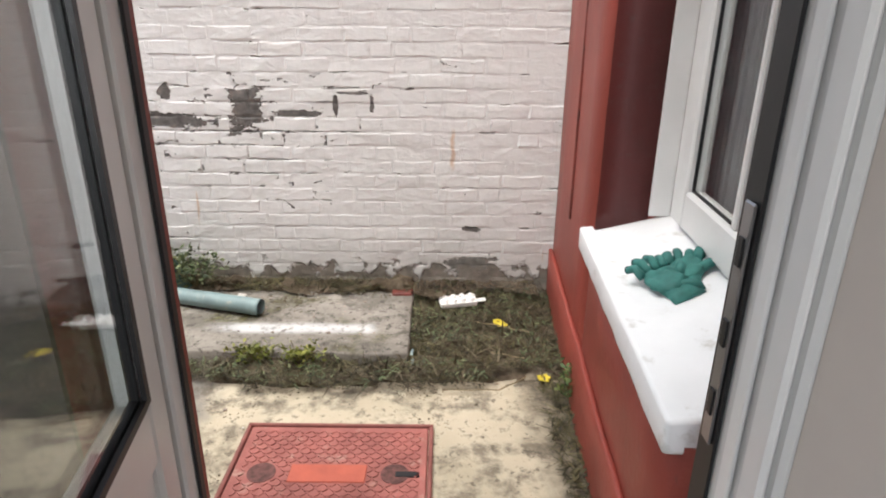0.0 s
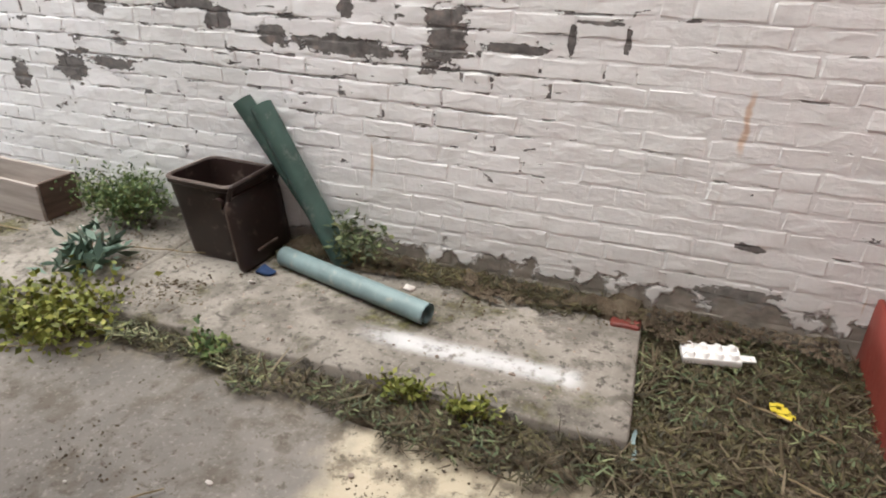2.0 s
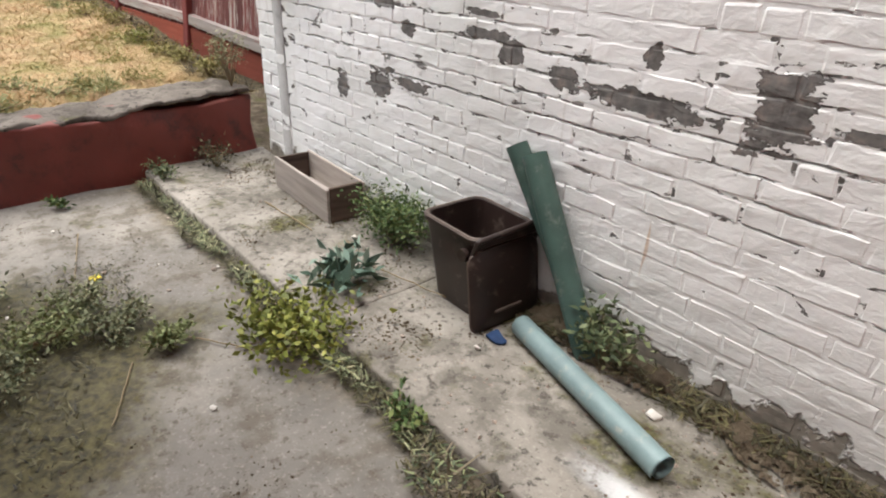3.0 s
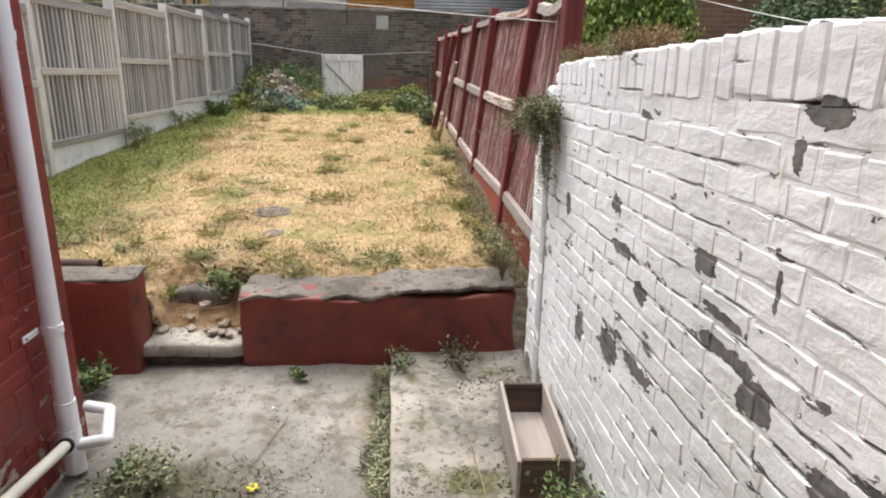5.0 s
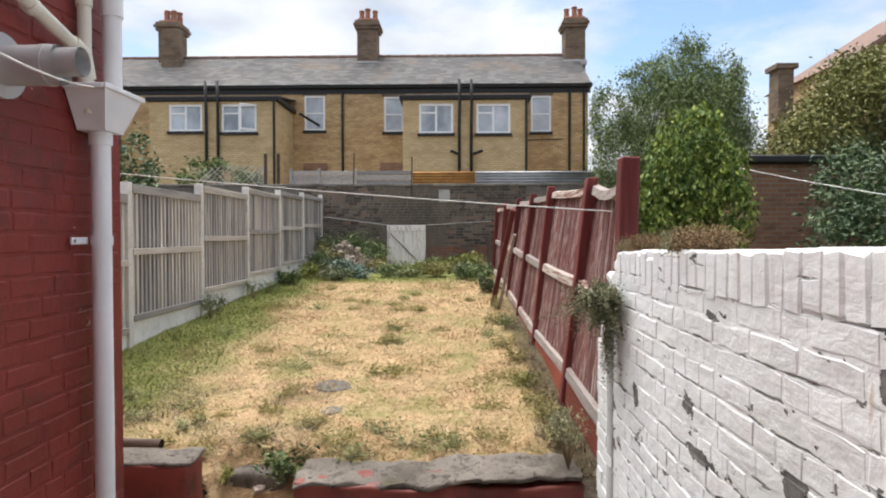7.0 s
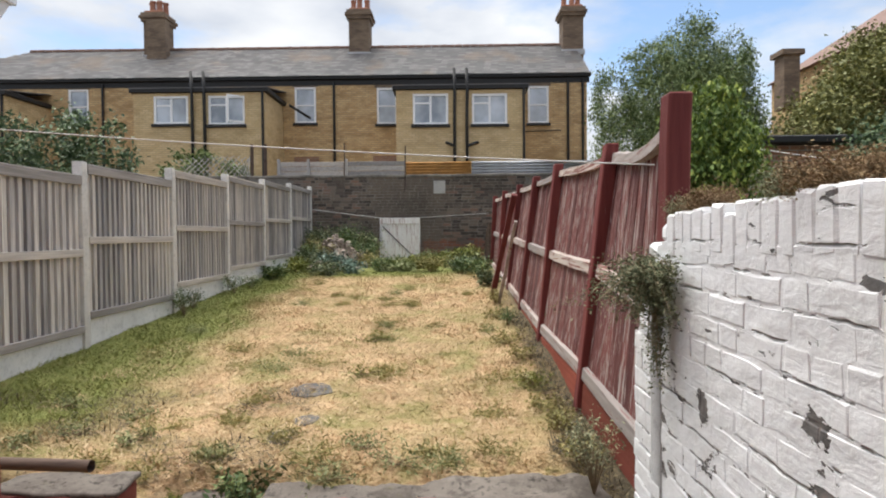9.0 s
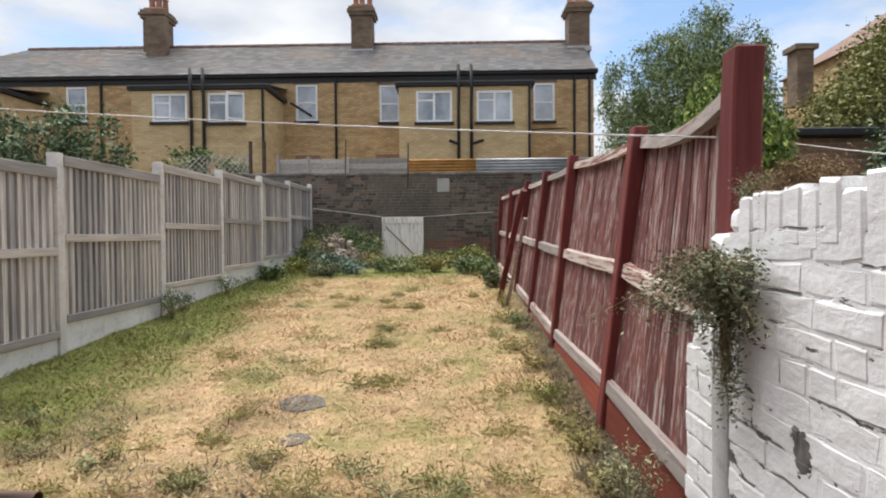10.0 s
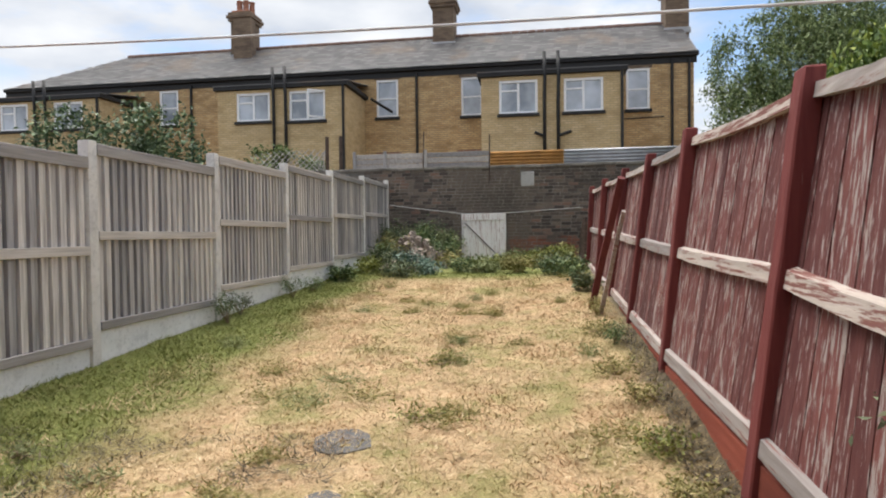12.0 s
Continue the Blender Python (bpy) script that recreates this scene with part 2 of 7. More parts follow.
def concrete(name, lo, hi, moss=0.0, spray=None):
    k = Kit(name)
    x, y = k.xyz("X"), k.xyz("Y")
    col = k.ramp(k.noise(1.7, 6, 0.6), [(0.3, lo), (0.7, hi)])
    col = k.mix(k.math("MULTIPLY", k.step(k.noise(7, 7, 0.65, shift=4.0), 0.52, 0.66), 0.65 if moss else 0.3), col, tuple(c * 0.5 for c in lo))
    col = k.mix(k.math("MULTIPLY", k.step(k.noise(60, 4, 0.6), 0.55, 0.7), 0.25), col, tuple(min(1, c * 1.35) for c in hi))
    col = k.mix(k.math("MULTIPLY", k.step(k.noise(24, 6, 0.72, shift=12.0), 0.54, 0.64), 0.8 if moss else 0.25), col, tuple(c * 0.32 for c in lo))
    col = k.mix(k.math("MULTIPLY", k.step(k.noise(3.4, 7, 0.7, shift=15.0), 0.50, 0.62), 0.55 if moss else 0.12), col, tuple(c * 0.75 for c in lo))
    if moss:
        m = k.step(k.math("ADD", k.noise(2.4, 6, 0.65, shift=9.0), moss), 0.62, 0.76)
        col = k.mix(m, col, k.ramp(k.noise(40, 5), [(0.35, (0.035, 0.03, 0.018)), (0.65, (0.12, 0.115, 0.045))]))
    if spray:
        # overspray of white paint, a soft stripe along the slab
        d = k.math("ABSOLUTE", k.math("SUBTRACT", y, k.math("ADD", spray, k.math("MULTIPLY", k.math("SUBTRACT", k.noise(5, 3), 0.5), 0.03))))
        s = k.math("SUBTRACT", 1.0, k.step(d, 0.012, 0.075))
        s = k.math("MULTIPLY", s, k.math("MULTIPLY", k.step(x, -1.32, -1.08), k.math("SUBTRACT", 1.0, k.step(x, -0.5, -0.42))))
        s = k.math("MULTIPLY", s, k.step(k.noise(24, 5, 0.6), 0.28, 0.5))
        col = k.mix(k.math("MULTIPLY", s, 0.5), col, (0.82, 0.84, 0.87))
    k.bump(k.noise(9, 6), 0.5, 0.012)
    k.bump(k.noise(110, 4, 0.7), 0.45, 0.004)
    return k.done(col, 0.92, spec=0.25)


def soil(name):
    k = Kit(name)
    col = k.ramp(k.noise(7, 7, 0.65), [(0.3, (0.045, 0.034, 0.024)), (0.5, (0.115, 0.088, 0.06)), (0.72, (0.24, 0.2, 0.145))])
    col = k.mix(k.step(k.noise(3, 5, shift=5.0), 0.55, 0.7), col, (0.10, 0.095, 0.045))
    k.bump(k.noise(22, 7, 0.7), 1.0, 0.03)
    return k.done(col, 0.95, spec=0.2)


def green_mask(k):
    """1 where the turf is still green: along the shaded fence, and in scattered patches."""
    x, y = k.xyz("X"), k.xyz("Y")
    wob = k.math("MULTIPLY", k.math("SUBTRACT", k.noise(0.9, 5, 0.6), 0.5), 1.9)
    edge = k.math("ADD", 0.55, k.math("MULTIPLY", k.math("ADD", x, 6.0), 0.05))
    strip = k.math("SUBTRACT", 1.0, k.step(k.math("SUBTRACT", k.math("ADD", y, wob), edge), -0.55, 0.25))
    strip = k.math("MULTIPLY", strip, k.math("SUBTRACT", 1.0, k.step(x, -5.9, -5.3)))
    far = k.math("SUBTRACT", 1.0, k.step(k.math("ADD", x, wob), -14.6, -12.9))
    patch = k.math("MULTIPLY", k.step(k.noise(1.3, 7, 0.70, shift=11.0), 0.45, 0.67), 0.75)
    patch = k.math("MAXIMUM", patch, k.math("MULTIPLY", k.step(k.noise(5.0, 5, 0.65, shift=3.0), 0.50, 0.68), 0.55))
    rim = k.math("MULTIPLY", k.step(k.math("ADD", y, wob), 3.0, 3.6), 0.45)
    return k.math("MAXIMUM", k.math("MAXIMUM", strip, far), k.math("MAXIMUM", patch, rim))


def turf(name):
    k = Kit(name)
    dry = k.ramp(k.noise(4, 7, 0.7), [(0.3, (0.31, 0.21, 0.115)), (0.5, (0.49, 0.345, 0.20)), (0.72, (0.64, 0.475, 0.295))])
    grn = k.ramp(k.noise(9, 6, 0.65), [(0.3, (0.15, 0.17, 0.05)), (0.7, (0.25, 0.265, 0.09))])
    col = k.mix(green_mask(k), dry, grn)
    col = k.mix(k.math("MULTIPLY", k.step(k.noise(6, 6, 0.65, shift=6.0), 0.50, 0.66), 0.5), col, (0.27, 0.21, 0.115))
    y = k.xyz("Y")
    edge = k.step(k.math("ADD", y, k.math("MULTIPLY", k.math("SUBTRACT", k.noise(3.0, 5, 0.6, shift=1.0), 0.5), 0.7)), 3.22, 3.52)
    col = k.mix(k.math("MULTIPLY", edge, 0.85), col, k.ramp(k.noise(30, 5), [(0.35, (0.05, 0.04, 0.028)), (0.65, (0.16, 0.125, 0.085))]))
    k.bump(k.noise(45, 6, 0.7), 0.9, 0.02)
    return k.done(col, 0.95, spec=0.15)


def blades_mat(name):
    k = Kit(name)
    r = k.island()
    dry = k.ramp(r, [(0.0, (0.44, 0.305, 0.175)), (0.5, (0.53, 0.375, 0.22)), (1.0, (0.62, 0.455, 0.28))])
    grn = k.ramp(r, [(0.0, (0.17, 0.19, 0.055)), (0.5, (0.23, 0.255, 0.075)), (1.0, (0.32, 0.32, 0.11))])
    return k.done(k.mix(green_mask(k), dry, grn), 0.8, spec=0.2)


def leafy(name, stops, rough=0.55):
    k = Kit(name)
    col = k.ramp(k.island(), stops)
    col = k.mix(k.math("MULTIPLY", k.step(k.noise(1.6, 3), 0.4, 0.65), 0.45), col, stops[0][1])
    return k.done(col, rough, spec=0.3)


def wood(name, lo, hi, worn=None, amount=0.5, axis=2, rough=0.85):
    """Weathered timber with its grain along an axis (0 x, 1 y, 2 z); worn: the colour where paint is gone."""
    k = Kit(name)
    st = [9.0, 9.0, 9.0]
    st[axis] = 0.55
    r = k.rand()
    g = k.noise(3.0, 6, 0.6, stretch=tuple(st))
    col = k.ramp(g, [(0.28, lo), (0.72, hi)])
    tint = k.ramp(r, [(0.0, (0.60, 0.60, 0.62)), (0.5, (0.93, 0.91, 0.90)), (1.0, (1.22, 1.19, 1.14))])
    col = k.mix(1.0, col, tint, "MULTIPLY")
    if worn:
        st2 = [9.0, 9.0, 9.0]
        st2[axis] = 0.5
        s = k.noise(4.6, 7, 0.72, stretch=tuple(st2), shift=2.5)
        s = k.math("ADD", s, k.math("MULTIPLY", k.math("SUBTRACT", r, 0.5), 0.10))
        col = k.mix(k.step(s, 1.0 - amount - 0.02, 1.0 - amount + 0.07), col, worn)
    k.bump(g, 0.6, 0.006)
    k.bump(k.noise(60, 4, stretch=tuple(st)), 0.3, 0.002)
    return k.done(col, rough, spec=0.25)


def brickwork(name, stops, mortar=None, grime=None, glaze=0.8):
    """Brick faces, one tone per brick."""
    k = Kit(name)
    r = k.island()
    col = k.ramp(r, stops)
    col = k.mix(k.math("MULTIPLY", k.step(k.noise(20, 5, 0.65), 0.5, 0.7), 0.4), col, stops[0][1])
    if grime:
        col = k.mix(k.math("MULTIPLY", k.step(k.noise(0.55, 6, 0.6), 0.42, 0.66), 0.8), col, grime)
    # a newer repair in red brick low on the wall
    dy = k.math("ABSOLUTE", k.math("SUBTRACT", k.xyz("Y"), 2.7))
    far = k.math("ADD", k.math("MAXIMUM", k.math("MULTIPLY", dy, 1.0), k.math("MULTIPLY", k.math("ABSOLUTE", k.math("SUBTRACT", k.xyz("Z"), 1.05)), 2.2)), k.math("MULTIPLY", k.math("SUBTRACT", k.noise(4, 4), 0.5), 1.0))
    fix = k.math("MULTIPLY", k.math("SUBTRACT", 1.0, k.step(far, 0.7, 0.95)), k.step(k.math("FRACT", k.math("MULTIPLY", r, 9.1)), 0.15, 0.4))
    col = k.mix(k.math("MULTIPLY", fix, 0.85), col, (0.27, 0.105, 0.065))
    k.bump(k.noise(60, 4), 0.5, 0.004)
    return k.done(col, glaze, spec=0.25)


def far_brick(name, c1, c2, mort, grime):
    """Far brick walls, with courses at their true size."""
    k = Kit(name)
    mp = k.t.nodes.new("ShaderNodeMapping")
    k.put(mp.inputs["Vector"], k.pos)
    mp.inputs["Rotation"].default_value = (radians(90), 0, radians(90))
    n = k.t.nodes.new("ShaderNodeTexBrick")
    sep = k.t.nodes.new("ShaderNodeCombineXYZ")
    k.put(sep.inputs[0], k.math("ADD", k.xyz("Y"), k.xyz("X")))
    k.put(sep.inputs[1], k.xyz("Z"))
    k.put(n.inputs["Vector"], sep.outputs[0])
    n.inputs["Scale"].default_value = 1.0
    n.inputs["Brick Width"].default_value, n.inputs["Row Height"].default_value, n.inputs["Mortar Size"].default_value = 0.225, 0.075, 0.010
    n.inputs["Color1"].default_value, n.inputs["Color2"].default_value, n.inputs["Mortar"].default_value = (*c1, 1), (*c2, 1), (*mort, 1)
    col = k.mix(k.math("MULTIPLY", k.step(k.noise(1.6, 6, 0.65, stretch=(1, 1, 2.5)), 0.45, 0.7), 0.6), n.outputs["Color"], grime)
    k.bump(n.outputs["Fac"], -0.5, 0.006)
    return k.done(col, 0.9, spec=0.2)


def slates(name):
    k = Kit(name)
    col = k.ramp(k.island(), [(0.0, (0.115, 0.11, 0.115)), (0.5, (0.17, 0.165, 0.165)), (1.0, (0.25, 0.24, 0.235))])
    col = k.mix(k.math("MULTIPLY", k.step(k.noise(0.5, 6, 0.65), 0.5, 0.68), 0.6), col, (0.26, 0.19, 0.14))
    k.bump(k.noise(8, 4), 0.3, 0.01)
    return k.done(col, 0.7, spec=0.35)


def glass_mat(name):
    k = Kit(name)
    k.b.inputs["Transmission Weight"].default_value = 1.0
    k.b.inputs["IOR"].default_value = 1.45
    return k.done((0.93, 0.96, 0.96), 0.01, spec=0.5)


def pane_far(name):
    k = Kit(name)
    # opaque pane: sky reflection and pale curtains are put into its colour
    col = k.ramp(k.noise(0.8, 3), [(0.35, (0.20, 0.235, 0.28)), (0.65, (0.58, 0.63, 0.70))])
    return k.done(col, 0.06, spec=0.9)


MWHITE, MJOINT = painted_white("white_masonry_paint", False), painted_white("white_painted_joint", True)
MRED, MREDW = painted_red("red_masonry_paint"), painted_red("red_painted_wall", False, (0.25, 0.047, 0.033), 0.15)
MREDLOW = painted_red("red_painted_retaining", False, (0.18, 0.038, 0.028), 0.85)
MREDDARK = painted_red("dark_maroon_reveal", False, (0.085, 0.013, 0.012), 0.3)


def yard(name):
    k = Kit(name)
    x, y = k.xyz("X"), k.xyz("Y")
    wob = k.math("MULTIPLY", k.math("SUBTRACT", k.noise(2.2, 6, 0.62), 0.5), 0.55)
    grey = k.ramp(k.noise(1.7, 6, 0.6), [(0.3, (0.13, 0.12, 0.108)), (0.5, (0.21, 0.195, 0.175)), (0.7, (0.32, 0.295, 0.26))])
    cream = k.ramp(k.noise(2.6, 6, 0.6, shift=2.0), [(0.3, (0.42, 0.365, 0.265)), (0.7, (0.60, 0.53, 0.40))])
    col = k.mix(k.step(k.math("ADD", x, wob), -1.17, -1.02), grey, cream)
    stain = k.step(k.noise(5.5, 8, 0.68, shift=4.0), 0.47, 0.63)
    col = k.mix(k.math("MULTIPLY", stain, 0.75), col, (0.115, 0.098, 0.076))
    col = k.mix(k.math("MULTIPLY", k.step(k.noise(70, 4, 0.6), 0.55, 0.7), 0.18), col, (0.60, 0.56, 0.50))
    col = k.mix(k.math("MULTIPLY", k.step(k.noise(26, 6, 0.72, shift=8.0), 0.55, 0.64), 0.75), col, (0.10, 0.085, 0.065))
    rim = k.step(k.math("ADD", y, wob), 2.42, 2.58)
    rim = k.math("MAXIMUM", rim, k.step(k.math("ADD", x, wob), 0.16, 0.34))
    col = k.mix(k.math("MULTIPLY", rim, 0.85), col, k.ramp(k.noise(30, 5), [(0.35, (0.06, 0.048, 0.034)), (0.65, (0.20, 0.165, 0.12))]))
    dx, dy = k.math("ADD", x, 2.75), k.math("SUBTRACT", y, 1.66)
    far = k.math("ADD", k.math("MULTIPLY", k.math("ABSOLUTE", dx), 0.75), k.math("ABSOLUTE", dy))
    moss = k.math("SUBTRACT", 1.0, k.step(k.math("ADD", far, k.math("MULTIPLY", wob, 2.2)), 0.38, 0.85))
    moss = k.math("MAXIMUM", moss, k.step(k.noise(2.4, 6, 0.65, shift=9.0), 0.62, 0.72))
    col = k.mix(k.math("MULTIPLY", moss, 0.85), col, k.ramp(k.noise(38, 5), [(0.35, (0.03, 0.026, 0.014)), (0.65, (0.11, 0.098, 0.04))]))
    k.bump(k.noise(9, 6), 0.5, 0.012)
    k.bump(k.noise(110, 4, 0.7), 0.45, 0.004)
    return k.done(col, 0.92, spec=0.25)


MYARD = yard("yard_concrete_and_cream_screed")
MCONC = concrete("yard_concrete", (0.27, 0.245, 0.21), (0.46, 0.43, 0.38), 0.02)
MSLAB = concrete("slab_concrete", (0.12, 0.108, 0.09), (0.38, 0.35, 0.31), 0.09, 2.86)
MCEM = concrete("weathered_cement", (0.065, 0.054, 0.046), (0.21, 0.185, 0.16), 0.04)
# grey for the shaded inner corner at the wall end
MCORNERSHADE = concrete("corner_shade_grey", (0.40, 0.40, 0.395), (0.66, 0.66, 0.65), 0.0)
MSTONE = concrete("stone_slab", (0.09, 0.086, 0.085), (0.17, 0.165, 0.16), 0.0)
MPOST = concrete("pale_concrete", (0.56, 0.54, 0.51), (0.74, 0.72, 0.68), 0.0)
MGRAVB = concrete("gravel_board_concrete", (0.74, 0.74, 0.73), (0.88, 0.88, 0.87), 0.0)
MSOIL, MTURF, MBLADE = soil("dark_soil"), turf("dry_turf"), blades_mat("grass_blades")
MPANEL = wood("weathered_fence_board", (0.30, 0.285, 0.272), (0.76, 0.735, 0.705))
MRAILG = wood("weathered_fence_rail", (0.30, 0.28, 0.262), (0.55, 0.52, 0.49), axis=0)
MREDBOARD = wood("faded_red_board", (0.10, 0.030, 0.030), (0.20, 0.078, 0.070), (0.37, 0.315, 0.29), 0.455)
MREDRAIL = wood("bare_fence_rail", (0.30, 0.26, 0.235), (0.52, 0.47, 0.43), (0.21, 0.09, 0.075), 0.47, axis=0)
MREDPOST = wood("red_post", (0.115, 0.027, 0.027), (0.18, 0.050, 0.047), (0.36, 0.24, 0.20), 0.32)
MREDGRAV = wood("red_gravel_board", (0.22, 0.055, 0.035), (0.31, 0.085, 0.055), (0.36, 0.22, 0.16), 0.30, axis=0)
MOLDWOOD = wood("pale_planter_wood", (0.25, 0.225, 0.205), (0.42, 0.38, 0.35), axis=0)
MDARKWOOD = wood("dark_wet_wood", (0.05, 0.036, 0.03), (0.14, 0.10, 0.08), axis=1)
MUPVC = plain("white_upvc", (0.74, 0.74, 0.73), 0.32, 0.05, 4, 0.05)
MFRAMEW = plain("bright_white_frame_paint", (0.90, 0.90, 0.90), 0.35, 0.04, 4, 0.05)
# darker copy of white_upvc: shade on the frame is put into the colour
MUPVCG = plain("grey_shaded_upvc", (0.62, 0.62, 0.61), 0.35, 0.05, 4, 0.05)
MSILL = plain("white_gloss_sill", (0.80, 0.81, 0.82), 0.42, 0.05, 5, 0.35, fine=40, dirt=(0.55, 0.54, 0.51))
MPIPEW = plain("white_pipe_plastic", (0.80, 0.80, 0.82), 0.4, 0.06, 5, 0.06)
MPIPEC = plain("cream_pipe_plastic", (0.70, 0.67, 0.58), 0.45, 0.10, 6, 0.08)
MGREYP = plain("grey_flue_plastic", (0.48, 0.48, 0.48), 0.45, 0.1, 7, 0.08)
MGREEN = plain("green_roll", (0.055, 0.10, 0.085), 0.5, 0.2, 8, 0.2, dirt=(0.14, 0.17, 0.155))
MGREENL = plain("pale_green_roll", (0.19, 0.265, 0.27), 0.45, 0.2, 8, 0.2, dirt=(0.30, 0.33, 0.30))
MBIN = plain("brown_bin_plastic", (0.028, 0.017, 0.0145), 0.42, 0.25, 6, 0.12, dirt=(0.11, 0.085, 0.07))
MBINRIM = plain("scuffed_bin_rim", (0.10, 0.075, 0.063), 0.5, 0.3, 20, 0.12)
MCOVER = plain("red_painted_iron", (0.36, 0.125, 0.105), 0.6, 0.25, 7, 0.5, fine=60, dirt=(0.44, 0.26, 0.21))
MCOVERF = plain("worn_iron_frame", (0.27, 0.095, 0.08), 0.6, 0.3, 15, 0.4)
# dark red carrying the shade inside the cover's lifting holes
MKEYH = plain("keyhole_recess_shade", (0.13, 0.055, 0.047), 0.7, 0.5, 40, 0.5)
MBLACK = plain("black_gasket", (0.012, 0.012, 0.013), 0.45, 0.1, 8, 0.05)
MBLACKP = plain("black_cast_iron", (0.014, 0.013, 0.013), 0.5, 0.2, 8, 0.1)
MSTEEL = plain("brushed_keep_steel", (0.30, 0.30, 0.31), 0.35, 0.1, 20, 0.1, metal=0.9)
MGLOVE = plain("green_knit_rubber", (0.035, 0.165, 0.145), 0.62, 0.25, 25, 0.5, fine=260)
MGLOVED = plain("dirty_glove_rubber", (0.018, 0.052, 0.052), 0.7, 0.3, 30, 0.5, fine=260)
MBEIGE = plain("beige_plaster", (0.62, 0.56, 0.51), 0.75, 0.05, 3, 0.1)
MCREAMW = plain("cream_ceiling_paint", (0.78, 0.76, 0.72), 0.8, 0.03, 3, 0.05)
MFLOOR = plain("grey_lino", (0.30, 0.29, 0.28), 0.5, 0.08, 4, 0.1)
MCURT = plain("grey_curtain_cloth", (0.26, 0.27, 0.28), 0.85, 0.15, 5, 0.3, fine=200)
MNET = plain("cream_curtain_cloth", (0.74, 0.72, 0.66), 0.85, 0.08, 5, 0.2, fine=200)
# dimness of the unlit lobby, put into the wall colour
MDIM = plain("unlit_lobby_tone", (0.075, 0.068, 0.062), 0.7, 0.08, 3, 0.1)
MROOM = plain("dim_room_paint", (0.55, 0.54, 0.50), 0.85, 0.08, 2, 0.1)
MGLASS, MPANE = glass_mat("clear_glass"), pane_far("far_window_glass")
MYBRICK = far_brick("yellow_stock_brick", (0.52, 0.33, 0.15), (0.68, 0.48, 0.25), (0.34, 0.26, 0.17), (0.27, 0.17, 0.085))
MYREND = far_brick("yellow_render_brick", (0.58, 0.42, 0.22), (0.68, 0.52, 0.30), (0.44, 0.34, 0.2), (0.38, 0.27, 0.14))
MRBRICK = far_brick("red_house_brick", (0.28, 0.14, 0.09), (0.36, 0.19, 0.12), (0.3, 0.25, 0.2), (0.15, 0.09, 0.07))
MGARDENB = brickwork("sooty_garden_brick", [(0.0, (0.07, 0.058, 0.05)), (0.45, (0.15, 0.12, 0.098)), (0.8, (0.22, 0.175, 0.14)), (1.0, (0.25, 0.15, 0.115))], grime=(0.07, 0.06, 0.05))
MGMORT = concrete("old_lime_mortar", (0.10, 0.092, 0.08), (0.34, 0.31, 0.27), 0.0)
MCHIM = far_brick("chimney_brick", (0.17, 0.12, 0.085), (0.25, 0.18, 0.125), (0.16, 0.13, 0.1), (0.08, 0.06, 0.05))
MPOT = plain("terracotta_pot", (0.33, 0.15, 0.095), 0.8, 0.2, 4, 0.2)
MSLATE = slates("roof_slates")
MRIDGE = plain("ridge_clay", (0.19, 0.115, 0.09), 0.8, 0.2, 4, 0.2)
MLEAD = plain("grey_lead_flashing", (0.42, 0.43, 0.45), 0.6, 0.15, 4, 0.1)
MTIN = plain("grey_corrugated_sheet", (0.34, 0.35, 0.37), 0.5, 0.2, 3, 0.1, metal=0.3)
MTINR = plain("rusty_corrugated_sheet", (0.42, 0.21, 0.06), 0.75, 0.3, 3, 0.2)
MBARK = plain("grey_bark", (0.11, 0.09, 0.07), 0.9, 0.3, 12, 0.8, fine=30)
MSTEM = plain("dry_stem", (0.22, 0.17, 0.10), 0.85, 0.3, 20, 0.2)
MSTRAW = leafy("dead_stalks", [(0.0, (0.035, 0.027, 0.016)), (0.55, (0.085, 0.067, 0.040)), (1.0, (0.20, 0.165, 0.11))], 0.85)
MHAY = leafy("hay_stalks", [(0.0, (0.30, 0.22, 0.11)), (0.55, (0.47, 0.34, 0.19)), (1.0, (0.66, 0.52, 0.33))], 0.85)
MWEED = leafy("weed_leaves", [(0.0, (0.041, 0.074, 0.027)), (0.6, (0.115, 0.176, 0.061)), (1.0, (0.257, 0.297, 0.108))])
MYWEED = leafy("yellow_weed_leaves", [(0.0, (0.10, 0.12, 0.025)), (0.6, (0.21, 0.235, 0.05)), (1.0, (0.36, 0.36, 0.09))])
MBWEED = leafy("blue_green_leaves", [(0.0, (0.065, 0.111, 0.085)), (0.6, (0.156, 0.234, 0.182)), (1.0, (0.312, 0.403, 0.325))])
MDWEED = leafy("dark_moss_weeds", [(0.0, (0.023, 0.020, 0.011)), (0.6, (0.068, 0.061, 0.027)), (1.0, (0.153, 0.135, 0.063))])
MTUFT = leafy("olive_grass_tufts", [(0.0, (0.16, 0.16, 0.055)), (0.6, (0.31, 0.28, 0.10)), (1.0, (0.52, 0.43, 0.21))], 0.8)
MVINE = leafy("vine_leaves", [(0.0, (0.046, 0.065, 0.033)), (0.6, (0.117, 0.150, 0.072)), (1.0, (0.260, 0.286, 0.143))])
MSAGE = leafy("sage_leaves", [(0.0, (0.11, 0.13, 0.075)), (0.6, (0.26, 0.275, 0.16)), (1.0, (0.46, 0.45, 0.27))], 0.8)
MTHYME = leafy("thyme_leaves", [(0.0, (0.085, 0.10, 0.055)), (0.6, (0.21, 0.23, 0.125)), (1.0, (0.40, 0.38, 0.23))], 0.8)
